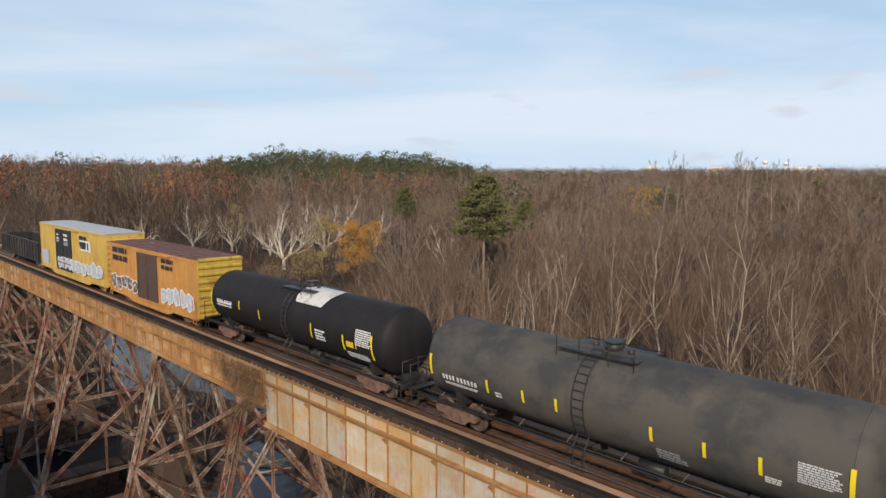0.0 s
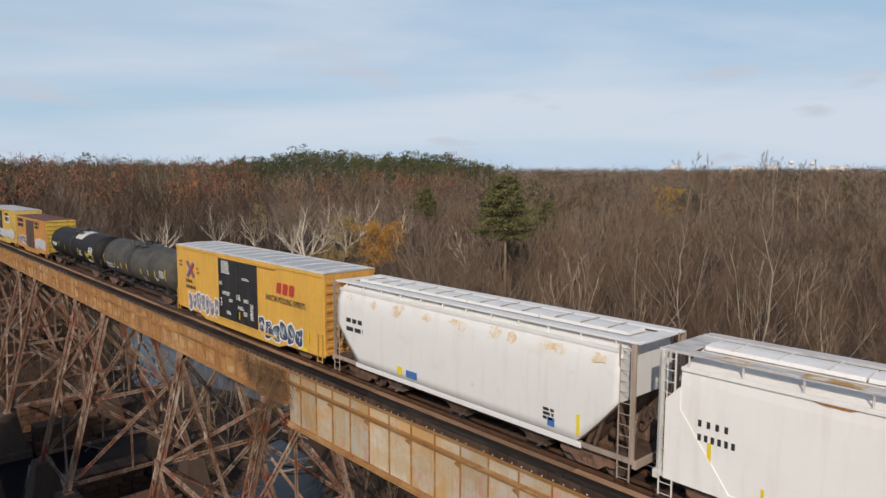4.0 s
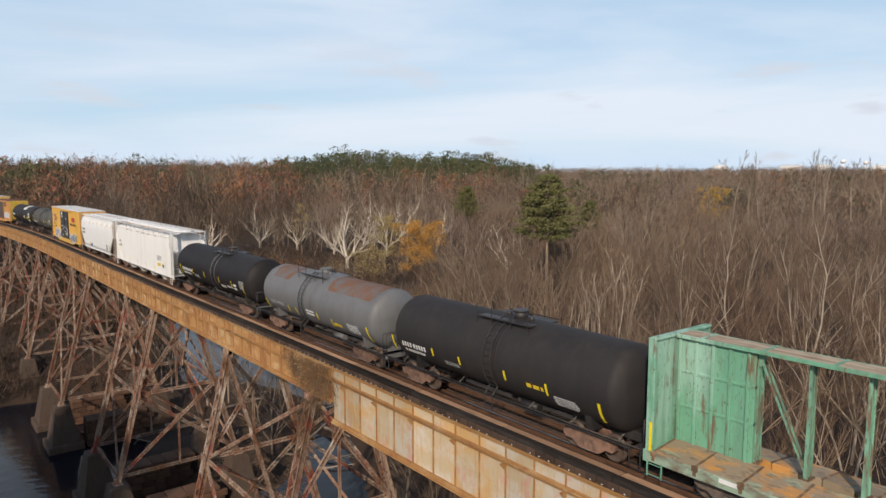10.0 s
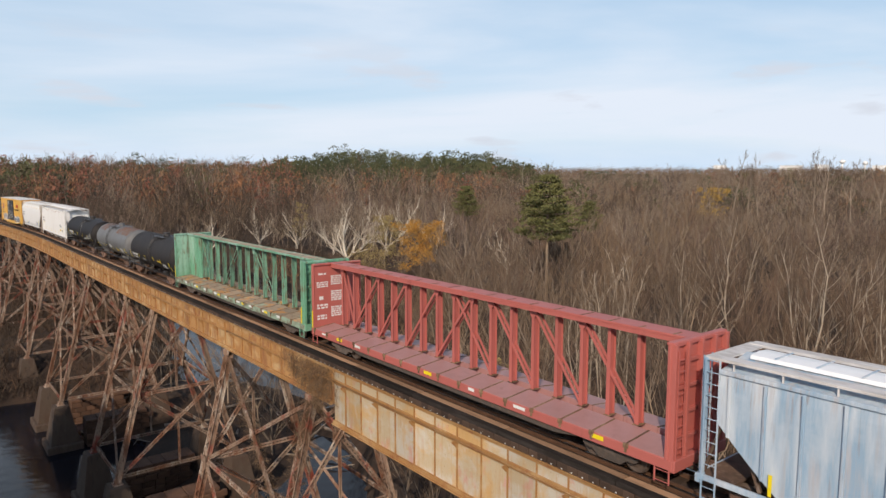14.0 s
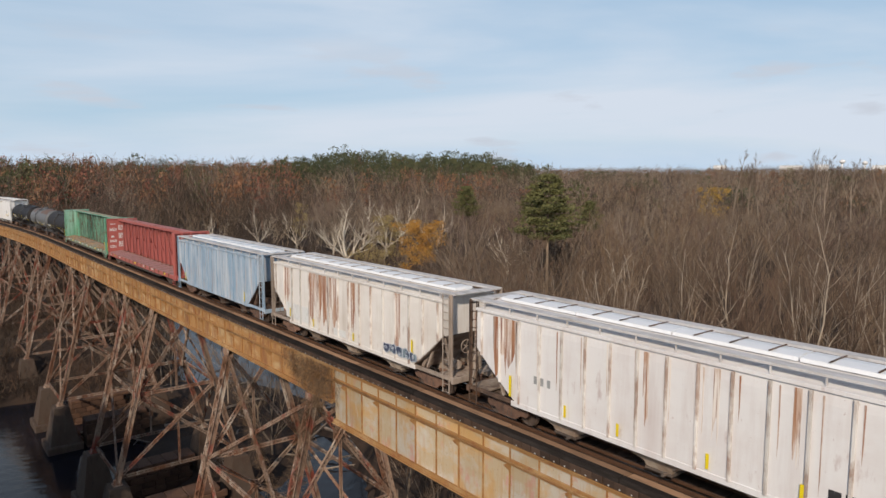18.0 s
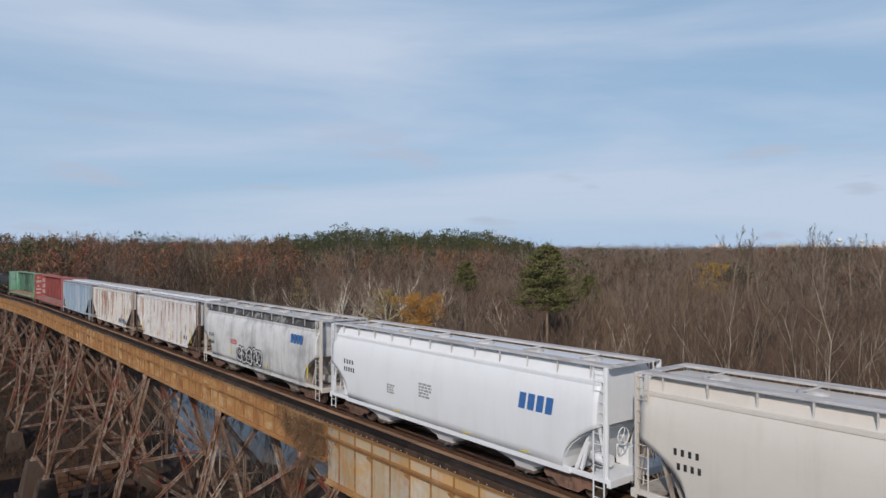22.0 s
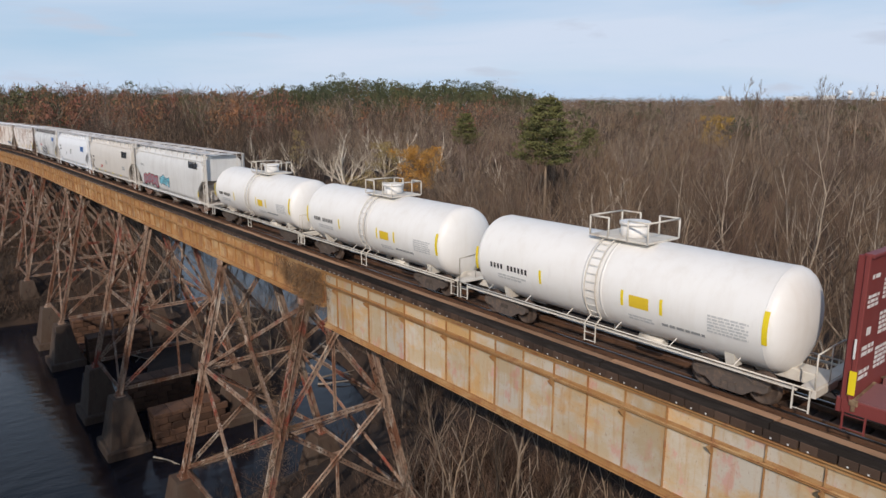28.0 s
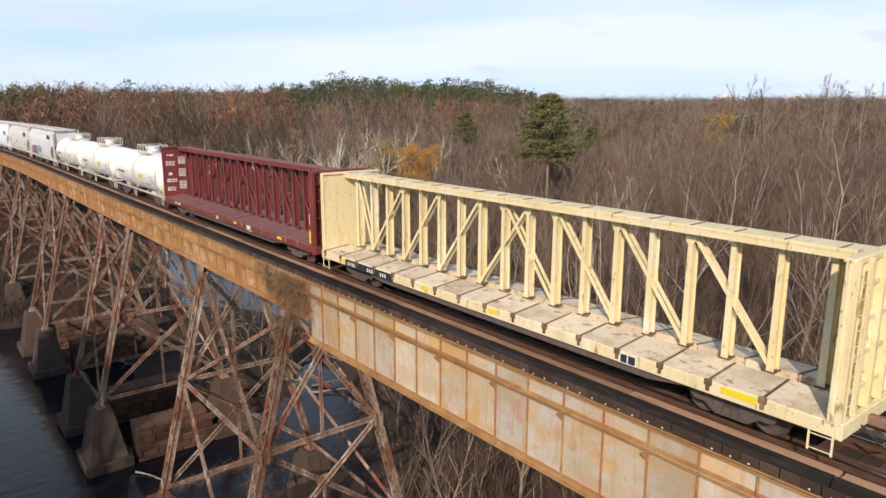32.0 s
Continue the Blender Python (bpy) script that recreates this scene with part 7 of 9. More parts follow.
    for i in range(npost - 1):
        x = -h + 0.2 + (L - 0.4) * (i + 0.5) / (npost - 1)
        if panel:
            part("chord_cleat", Geo().box(x - 0.05, x + 0.05, -0.43, 0.43, top - 0.012, top + 0.012), steel, car)
        else:
            part("chord_joint", Geo().box(x - 0.02, x + 0.02, -0.43, 0.12 + rng.uniform(-0.2, 0.25), top, top + 0.016), rusty_iron, car)
    if panel:
        a, b = -h + 0.25 + panel, h - 0.25 - panel
        xs = [a + (b - a) * i / (npost - 1) for i in range(npost)]
    else:
        xs = [-10.3 + 1.212 * i for i in range(18)]
    for i, x in enumerate(xs):
        part("post", Geo().prism([(-0.15, 1.28), (0.15, 1.28), (0.11, top - 0.1), (-0.11, top - 0.1)], "x", x - 0.012, x + 0.012).prism([(x - slim * 1.1, 1.28), (x + slim * 1.1, 1.28), (x + slim * 0.8, top - 0.1), (x - slim * 0.8, top - 0.1)], "y", -0.155, -0.13).prism([(x - slim * 1.1, 1.28), (x + slim * 1.1, 1.28), (x + slim * 0.8, top - 0.1), (x - slim * 0.8, top - 0.1)], "y", 0.13, 0.155), post_m or steel, car)
        part("post_foot", Geo().box(x - 0.12, x + 0.12, -0.22, 0.22, 1.27, 1.315, 0.01), rusty_iron, car)
    mid = len(xs) // 2
    pairs = [(0, 1, -1)] + [(i, i + 2, 1) for i in range(1, mid, 2)] + [(i, i + 2, -1) for i in range(mid - 1, len(xs) - 2, 2)]
    bw = 0.05 if panel else 0.10
    for n, (i, j, s) in enumerate(pairs):
        e = 0.10 + 0.014 * (n % 2)
        lo, hi = (xs[i], xs[j]) if s > 0 else (xs[j], xs[i])
        if panel and i % 4 == 1:
            continue
        part("brace", Geo().bar((lo, -e, 1.36), (hi, -e, top - 0.22), bw, 0.05, (0, 1, 0)).bar((lo, e, 1.36), (hi, e, top - 0.22), bw, 0.05, (0, 1, 0)), post_m or steel, car)
        part("gusset_plate", Geo().prism([(hi - 0.24, top - 0.2), (hi + 0.24, top - 0.2), (hi + 0.10, top - 0.55), (hi - 0.10, top - 0.55)], "y", -0.166, -0.158), steel, car)
    if panel:
        for s in (-1, 1):
            x0, x1 = sorted((s * (h - 0.25), s * (h - 0.25 - panel)))
            part("centre_panel", Geo().box(x0, x1, -0.30, 0.30, 1.28, top - 0.1, 0.02), steel, car)
            k = 0
            while x0 + 0.1 + 0.55 * k < x1:
                part("panel_rib", Geo().box(x0 + 0.06 + 0.55 * k, x0 + 0.17 + 0.55 * k, -0.36, 0.36, 1.28, top - 0.1, 0.015), steel, car)
                k += 1
            for z in (2.4, 3.5):
                part("panel_rib", Geo().box(x0, x1, -0.335, 0.335, z, z + 0.1, 0.015), steel, car)
    part("centre_sill", Geo().box(-h, h, -0.4, 0.4, 0.6, 0.86).rod((-1, -0.9, 0.62), (0.2, -0.9, 0.62), 0.18, n=10), truck_dark, car)
    running_gear(car, h, 2.6, gear or truck_dark)
    return car, h, xs


def gondola(f, r, label, skin, seed):
    car, L, h = new_car("gondola_car", label, f, r)
    top = 2.75
    for s in (-1, 1):
        part("side_wall", Geo().box(-h, h, s * 1.5 - 0.03, s * 1.5 + 0.03, 1.0, top), skin, car)
        part("top_rail", Geo().box(-h, h, s * 1.52 - 0.08, s * 1.52 + 0.08, top, top + 0.09, 0.015), skin, car)
        for i in range(15):
            x = -h + 0.15 + (L - 0.3) * i / 14
            part("side_post", Geo().box(x - 0.06, x + 0.06, s * 1.57 - 0.045, s * 1.57 + 0.045, 0.95, top, 0.01), skin, car)
        part("side_sill", Geo().box(-h, h, s * 1.5 - 0.07, s * 1.5 + 0.07, 0.85, 1.02), skin, car)
        part("end_wall", Geo().box(s * h - 0.04, s * h + 0.04, -1.5, 1.5, 0.9, top + 0.05), skin, car)
        for z in (1.3, 1.9, 2.5):
            part("end_rib", Geo().box(s * h - 0.1, s * h + 0.1, -1.45, 1.45, z, z + 0.12, 0.02), skin, car)
        ladder(car, s * (h - 0.3), -1.64, 0.5, top, skin)
    part("floor", Geo().box(-h, h, -1.47, 1.47, 0.95, 1.03), rust_floor, car, "rusty steel floor")
    part("underframe", Geo().box(-h, h, -0.35, 0.35, 0.62, 0.95), truck_dark, car)
    running_gear(car, h, 2.3, truck_mat)
    return car, h


def flat_part(car, name, m, fill, label=""):
    g = Geo()
    fill(g)
    return part(name, g, m, car, label)


end_grey = material("dusty_grey_end_steel", (0.42, 0.38, 0.34), [((0.22, 0.17, 0.135), (1.5, 1.5, 1.0), 0.46, 0.64, 0.85), ((0.55, 0.52, 0.48), (3, 3, 1.2), 0.56, 0.70, 0.6)], 0.85, vary=0.2)
# rib colour: rusted edges, plus the ribs' own shade as a darker tone
rib_rust_shade = material("rusty_shaded_rib", (0.70, 0.67, 0.63), [((0.30, 0.19, 0.14), (1.4, 1.4, 0.7), 0.46, 0.60, 0.85), ((0.50, 0.45, 0.41), (4, 4, 1.2), 0.5, 0.7, 0.6)], 0.7, vary=0.25)
chute_tan = material("dusty_tan_chute_steel", (0.46, 0.38, 0.30), [((0.25, 0.17, 0.12), (1.2, 1.2, 1.2), 0.46, 0.64, 0.85)], 0.85, vary=0.2)
end_brown = material("brown_stained_end_steel", (0.36, 0.29, 0.235), [((0.15, 0.10, 0.075), (1.5, 1.5, 1.0), 0.44, 0.62, 0.9), ((0.52, 0.48, 0.43), (3, 3, 1.2), 0.56, 0.70, 0.6)], 0.85, vary=0.2)
rust_floor = material("rusty_floor", (0.20, 0.10, 0.06), [((0.10, 0.05, 0.035), (1.5, 1.5, 1.5), 0.4, 0.7, 0.8)], 0.9)
yellow_box = paint("yellow_boxcar_paint", (0.66, 0.44, 0.10), rust=0.45, dirt=0.4)
orange_box = paint("rust_orange_boxcar_paint", (0.60, 0.29, 0.075), rust=0.85, dirt=0.3, streak=0.6, rustcol=(0.16, 0.055, 0.03))
brown_door = paint("brown_door_paint", (0.10, 0.060, 0.05), rust=0.4)
black_door = paint("black_door_paint", (0.022, 0.023, 0.028), rust=0.1, dirt=0.2)
gold_box = paint("golden_yellow_paint", (0.74, 0.43, 0.085), rust=0.10, dirt=0.20, streak=0.25, rough=0.45)
gold_end = paint("golden_end_paint", (0.66, 0.34, 0.07), rust=0.4, dirt=0.3)
pale_roof = material("galvanised_roof", (0.47, 0.48, 0.50), [((0.42, 0.42, 0.41), (0.5, 1.5, 1), 0.45, 0.7, 0.7), ((0.3, 0.25, 0.2), (5, 5, 5), 0.62, 0.75, 0.5)], 0.45, metal=0.2)
rust_roof = material("rusty_roof", (0.16, 0.075, 0.06), [((0.45, 0.40, 0.38), (0.7, 2, 2), 0.60, 0.68, 0.8), ((0.08, 0.04, 0.035), (2, 2, 2), 0.45, 0.7, 0.7)], 0.75)
yellow_end = paint("yellow_end_paint", (0.60, 0.40, 0.06), rust=0.5)
gon_skin = paint("gondola_paint", (0.028, 0.026, 0.027), rust=0.35)
tank_black = paint("tank_black_paint", (0.017, 0.015, 0.016), rust=0.05, dirt=0.35, rough=0.62, dirtcol=(0.042, 0.035, 0.031), spec=0.22)
tank_olive = material("tank_faded_black", (0.094, 0.086, 0.074), [
    ((0.050, 0.050, 0.051), (0.42, 0.42, 0.6), 0.46, 0.58, 0.9), ((0.125, 0.108, 0.083), (0.9, 0.9, 0.35), 0.56, 0.68, 0.6),
    ((0.07, 0.064, 0.056), (2.2, 2.2, 0.22), 0.50, 0.75, 0.5), ((0.03, 0.027, 0.025), (9, 9, 6), 0.64, 0.74, 0.5)], 0.68, bump=0.15, bump_scale=14, spec=0.25)
tank_grey = paint("tank_grey_paint", (0.145, 0.148, 0.152), rust=0.12, dirt=0.45, rough=0.55, dirtcol=(0.07, 0.065, 0.06))
tank_dark = paint("tank_dark_grey", (0.027, 0.025, 0.026), rust=0.04, dirt=0.45, rough=0.66, dirtcol=(0.055, 0.047, 0.040), spec=0.22)
tank_white = paint("tank_white_paint", (0.85, 0.84, 0.81), rust=0.06, dirt=0.22, rough=0.4, streak=0.2, dirtcol=(0.55, 0.47, 0.37))
frame_white = paint("stained_white_frame", (0.70, 0.67, 0.60), rust=0.45, dirt=0.4, rough=0.55, dirtcol=(0.4, 0.3, 0.2))
band_grey = paint("grey_band", (0.14, 0.14, 0.145), rust=0.1)
rust_patch = material("rust_patch", (0.17, 0.085, 0.052), [((0.135, 0.135, 0.137), (1.1, 1.1, 1.1), 0.44, 0.60, 0.95)], 0.75)
chalk = material("white_roof_spill", (0.62, 0.61, 0.58), [((0.25, 0.24, 0.23), (3, 3, 3), 0.5, 0.7, 0.7)], 0.6)
hop_white = paint("white_hopper_paint", (0.86, 0.85, 0.83), rust=0.10, dirt=0.12, streak=0.3, rough=0.45, dirtcol=(0.50, 0.44, 0.36))
hop_white_rusty = material("rust_stained_white", (0.77, 0.77, 0.76), [((0.66, 0.60, 0.50), (0.7, 0.7, 0.9), 0.56, 0.70, 0.35), ((0.56, 0.37, 0.16), (1.3, 1.3, 1.5), 0.66, 0.74, 0.4), ((0.55, 0.50, 0.43), (2.4, 2.4, 0.25), 0.52, 0.8, 0.35)], 0.45, bump=0.15, bump_scale=14)
eave_stain = material("eave_rust_stain", (0.66, 0.47, 0.25), [((0.77, 0.765, 0.75), (3.4, 3.4, 1.8), 0.40, 0.58, 1.0), ((0.70, 0.60, 0.45), (7, 7, 2.0), 0.42, 0.62, 0.7)], 0.6)
hop_cream = paint("cream_hopper_paint", (0.79, 0.755, 0.71), rust=0.55, dirt=0.35, streak=0.5, rustcol=(0.22, 0.09, 0.05), dirtcol=(0.45, 0.36, 0.28))
hop_pale = paint("pale_grey_hopper_paint", (0.77, 0.755, 0.745), rust=0.5, dirt=0.4, streak=0.5, rustcol=(0.30, 0.14, 0.11), dirtcol=(0.52, 0.42, 0.39))
hop_blue = material("faded_blue_hopper", (0.27, 0.39, 0.51), [
    ((0.58, 0.62, 0.66), (1.3, 1.3, 0.16), 0.46, 0.62, 0.85), ((0.46, 0.42, 0.42), (3.5, 3.5, 0.25), 0.52, 0.66, 0.7),
    ((0.30, 0.22, 0.19), (5, 5, 0.3), 0.60, 0.68, 0.6), ((0.46, 0.53, 0.60), (0.5, 0.5, 0.6), 0.50, 0.66, 0.7)], 0.6, bump=0.15, bump_scale=14)
hop_sooty = paint("sooty_grey_hopper", (0.70, 0.70, 0.69), rust=0.05, dirt=0.85, streak=0.9, dirtcol=(0.22, 0.22, 0.225))
hop_clean = paint("clean_white_hopper", (0.82, 0.84, 0.86), rust=0.02, dirt=0.12, streak=0.18, dirtcol=(0.5, 0.5, 0.5))
hop_ivory = paint("ivory_hopper", (0.68, 0.64, 0.58), rust=0.05, dirt=0.22, streak=0.3, dirtcol=(0.45, 0.40, 0.35))
hop_ash = paint("ash_grey_hopper", (0.70, 0.70, 0.68), rust=0.12, dirt=0.4, streak=0.5, dirtcol=(0.42, 0.40, 0.38))
walk_grey = material("hopper_roof_walkway", (0.60, 0.58, 0.57), [((0.30, 0.27, 0.24), (0.8, 3, 3), 0.45, 0.7, 0.8), ((0.7, 0.69, 0.67), (5, 5, 5), 0.55, 0.75, 0.6)], 0.7)
trim_rust = paint("rusty_white_trim", (0.42, 0.34, 0.28), rust=0.9, dirt=0.7, rustcol=(0.14, 0.07, 0.05))
green_steel = material("faded_green_steel", (0.15, 0.37, 0.245), [((0.32, 0.52, 0.42), (0.5, 0.5, 0.3), 0.47, 0.60, 0.9), ((0.10, 0.20, 0.14), (2.5, 2.5, 0.25), 0.48, 0.70, 0.7),
    ((0.17, 0.10, 0.06), (4, 4, 0.8), 0.55, 0.66, 0.85), ((0.08, 0.05, 0.035), (14, 14, 6), 0.60, 0.69, 0.85)], 0.6, bump=0.15, bump_scale=14)
# post colour: real rust, and green darkened to hold the posts' shade
green_post = material("rusty_shaded_green_steel", (0.17, 0.36, 0.25), [((0.11, 0.20, 0.145), (3, 3, 0.6), 0.45, 0.62, 0.9), ((0.16, 0.095, 0.06), (7, 7, 0.9), 0.50, 0.60, 0.9), ((0.06, 0.042, 0.032), (18, 18, 5), 0.56, 0.66, 0.85)], 0.65, bump=0.2, bump_scale=18, vary=0.25)
chord_wood = material("weathered_chord_plank", (0.40, 0.32, 0.24), [((0.20, 0.13, 0.09), (0.8, 4, 4), 0.46, 0.64, 0.85), ((0.30, 0.38, 0.30), (1.5, 6, 6), 0.58, 0.70, 0.6)], 0.9, bump=0.3, bump_scale=22, vary=0.3)
green_deck = material("worn_brown_deck", (0.30, 0.225, 0.155), [((0.56, 0.255, 0.065), (0.9, 1.6, 1), 0.50, 0.62, 0.9), ((0.30, 0.42, 0.31), (1.1, 2.2, 2), 0.55, 0.65, 0.75), ((0.13, 0.095, 0.07), (2.2, 4, 4), 0.52, 0.68, 0.8), ((0.50, 0.44, 0.35), (6, 9, 9), 0.60, 0.70, 0.6)], 0.85, bump=0.25, bump_scale=20, vary=0.25)
green_sill = material("grimy_green_sill", (0.27, 0.36, 0.27), [((0.15, 0.11, 0.075), (1.2, 2, 2), 0.46, 0.60, 0.9), ((0.36, 0.48, 0.38), (3.5, 3.5, 3.5), 0.58, 0.70, 0.7)], 0.85, bump=0.2, bump_scale=20)
pink_steel = paint("faded_red_steel", (0.46, 0.128, 0.108), rust=0.3, dirt=0.35, streak=0.5, rustcol=(0.20, 0.06, 0.05), dirtcol=(0.32, 0.105, 0.09))
pink_deck = paint("dusty_red_deck", (0.40, 0.215, 0.205), rust=0.4, dirt=0.6, rustcol=(0.20, 0.09, 0.08), dirtcol=(0.28, 0.15, 0.14))
maroon_steel = paint("maroon_steel", (0.19, 0.040, 0.036), rust=0.25, dirt=0.4, dirtcol=(0.27, 0.085, 0.075))
maroon_deck = paint("maroon_deck", (0.24, 0.105, 0.105), rust=0.3, dirt=0.6, dirtcol=(0.16, 0.085, 0.085))
buff_steel = material("buff_yellow_steel", (0.76, 0.64, 0.36), [((0.82, 0.74, 0.52), (0.6, 0.6, 0.4), 0.48, 0.64, 0.8), ((0.55, 0.43, 0.22), (2.4, 2.4, 0.3), 0.52, 0.76, 0.6),
    ((0.30, 0.19, 0.08), (6, 6, 1.6), 0.60, 0.68, 0.85), ((0.14, 0.085, 0.045), (18, 18, 9), 0.62, 0.69, 0.9)], 0.55, bump=0.15, bump_scale=14)
buff_deck = material("worn_buff_deck", (0.70, 0.60, 0.44), [((0.45, 0.36, 0.24), (0.9, 0.9, 0.9), 0.46, 0.64, 0.8), ((0.27, 0.17, 0.10), (2.6, 3.6, 3), 0.56, 0.66, 0.85), ((0.16, 0.10, 0.065), (11, 11, 11), 0.60, 0.70, 0.8)], 0.85, bump=0.2, bump_scale=20, vary=0.12)
pale_ink = material("faint_stencil", (0.52, 0.53, 0.53), [((0.66, 0.66, 0.65), (4, 4, 4), 0.4, 0.6, 0.7)], 0.5)
spray_white = material("white_spray", (0.75, 0.75, 0.76), [((0.5, 0.5, 0.55), (2, 2, 2), 0.5, 0.7, 0.5)], 0.6)
spray_grey = material("grey_violet_spray", (0.27, 0.24, 0.27), [((0.12, 0.11, 0.13), (2, 2, 2), 0.45, 0.65, 0.7)], 0.6)
spray_navy = material("navy_spray", (0.045, 0.06, 0.11), [((0.22, 0.30, 0.33), (1.4, 1.4, 1.4), 0.5, 0.6, 0.8)], 0.6)
spray_black = material("black_spray", (0.03, 0.03, 0.03), [((0.3, 0.3, 0.3), (2, 2, 2), 0.56, 0.7, 0.6)], 0.6)
spray_red = material("red_spray", (0.42, 0.04, 0.06), [((0.3, 0.1, 0.1), (2, 2, 2), 0.5, 0.7, 0.5)], 0.6)
spray_mute = material("pale_blue_spray", (0.42, 0.46, 0.52), [((0.6, 0.6, 0.6), (2, 2, 2), 0.5, 0.7, 0.6)], 0.6)


def brand_shape(car, x, z, w, hh, y, m, label):
    """Four plain slanted blocks in place of a company's sign."""
    g = Geo()
    s = hh * 0.18
    for i in range(4):
        a = x + w * i / 4
        c = a + w / 4 * 0.74
        g.prism([(a, z), (c, z), (c + s, z + hh), (a + s, z + hh)], "y", y, y - 0.004)
    return part("company_sign", g, m, car, label)


def stencils(car, m, items, y, seed, name="lettering"):
    """items: (x, z, width, height, rows) of unreadable lines on a flat side."""
    rng = random.Random(seed)
    g = Geo()
    for x, z, w, hh, rows in items:
        words(g, x, z, w, hh, y, rng, rows)
    return part(name, g, m, car)


def sign_row(car, m, x, z, n, ch, y, gap=0.35):
    g = Geo()
    marks(g, x, z, n, ch, y, gap)
    return part("reporting_marks", g, m, car)


def plates(car, m, items, y, name="reflector_strip", label=""):
    for x, z, w, hh in items:
        part(name, Geo().box(x, x + w, y - 0.006, y, z, z + hh), m, car, label)


rust_stain_pale = material("yellow_rust_stain", (0.48, 0.28, 0.10), [((0.70, 0.62, 0.50), (1.8, 1.8, 1.1), 0.42, 0.58, 0.95)], 0.8)


def streaks(car, m, x0, x1, top, y, n, short, long, seed, name="rust_run"):
    """A thin sheet of rust or soot with an uneven lower edge, run down between two posts."""
    rng = random.Random(seed)
    g = Geo()
    k = 7
    low_edge = [(x0 + (x1 - x0) * i / (k - 1), top - (short + (long - short) * rng.uniform(0.35, 1.0))) for i in range(k)]
    g.prism([(x0, top), (x1, top)] + low_edge[::-1], "y", y, y - 0.004)
    return part(name, g, m, car)


def build_train():
    gondola(-92.0, -76.0, "black open gondola car with a rusty inside", gon_skin, 1)
    # yellow boxcar with a black door
    car, h = boxcar(-75.2, -56.1, "weathered yellow boxcar with a black double door and sprayed paint", yellow_box, black_door, pale_roof, yellow_box, 2, door_at=(-4.0, 0.6))
    stencils(car, black_ink, [(3.0, 3.55, 2.2, 0.9, 2)], -1.556, 1)
    plates(car, white_ink, [(3.1, 3.2, 2.9, 0.9)], -1.553, "sign_panel")
    stencils(car, black_ink, [(3.3, 3.35, 2.4, 0.6, 1)], -1.560, 11)
    graffiti(car, -3.6, 8.8, 1.05, 2.35, -1.60, spray_white, spray_mute, 9, 4, "pale sprayed graffiti")
    plates(car, spray_mute, [(-9.2, 1.1, 2.4, 1.3)], -1.553, "sprayed_patch")
    stencils(car, white_ink, [(-3.6, 3.4, 0.8, 0.8, 3), (-1.4, 3.3, 1.2, 1.0, 3)], -1.60, 3)
    # rusty orange boxcar
    car, h = boxcar(-55.2, -39.6, "rust-streaked orange boxcar with a brown door and a peeling roof", orange_box, brown_door, rust_roof, yellow_end, 3, eave=4.45, door_at=(-1.9, 1.6), ribs=1.0)
    stencils(car, black_ink, [(-7.0, 3.2, 3.2, 1.0, 2), (2.4, 3.4, 2.0, 0.7, 2)], -1.556, 5)
    graffiti(car, -7.4, -1.9, 1.05, 2.3, -1.556, spray_white, rust_patch, 5, 7, "faded sprayed graffiti")
    graffiti(car, 2.2, 7.4, 1.0, 2.3, -1.556, spray_white, spray_mute, 5, 9, "faded sprayed graffiti")
    # black tank car
    tank_car(-38.2, -21.2, "black tank car with a grey band and a white-stained top", tank_black, black_steel, 4, R=1.49, zc=2.45, ladder_at=0.3, waist=0.03, band=band_grey, top="rails", top_patch=(chalk, (0.5, 3.4)),
             yellows=[(-8.0, -7.9, 2.0, 2.9), (-4.6, -4.5, 2.2, 2.7), (-2.4, -2.3, 2.0, 2.5), (2.6, 2.7, 1.9, 2.6), (5.2, 5.32, 1.8, 2.5), (7.3, 7.42, 1.7, 2.8)],
             inks=[(white_ink, -7.2, 2.3, 4, 0.27, 0.2), (white_ink, -6.3, 2.3, 5, 0.27, 0.2)],
             plates=[(white_ink, -7.2, 2.15, 2.0, 0.3, 2), (white_ink, 3.0, 1.9, 0.8, 0.55, 4), (yellow_ink, 5.5, 2.0, 0.75, 0.45, 1), (white_ink, 6.2, 2.2, 1.1, 0.75, 8), (white_ink, 5.4, 1.5, 1.6, 0.3, 4)])
    # faded black tank car
    tank_car(-19.2, -3.3, "faded olive-black tank car with yellow reflector strips", tank_olive, black_steel, 5, R=1.52, zc=2.50, ladder_at=-0.4, waist=0.03,
             yellows=[(-7.34, -7.22, 2.0, 2.8), (-4.4, -4.3, 1.9, 2.4), (-2.75, -2.65, 1.95, 2.4), (-1.35, -1.25, 2.0, 2.45), (2.05, 2.15, 2.0, 2.45), (3.65, 3.75, 2.0, 2.45), (5.15, 5.25, 2.0, 2.5), (7.25, 7.37, 2.05, 2.85)],
             inks=[(white_ink, -6.67, 1.95, 4, 0.24, 0.22), (white_ink, -5.9, 1.95, 6, 0.24, 0.25)],
             plates=[(white_ink, -6.6, 1.75, 1.9, 0.13, 2), (grey_ink, 2.2, 1.45, 0.9, 0.4, 4), (pale_ink, 6.1, 2.15, 1.0, 0.55, 9), (white_ink, 5.3, 1.85, 0.42, 0.2, 3), (white_ink, -4.0, 1.85, 0.3, 0.22, 2)])
    # golden boxcar
    car, h = boxcar(-1.6, 17.2, "golden-yellow high-cube boxcar with black doors and sprayed graffiti", gold_box, black_door, pale_roof, gold_end, 6, eave=4.86, door_at=(-2.55, 2.42), ribs=1.0, door_ribs=False, seam=white_steel)
    y = -1.556
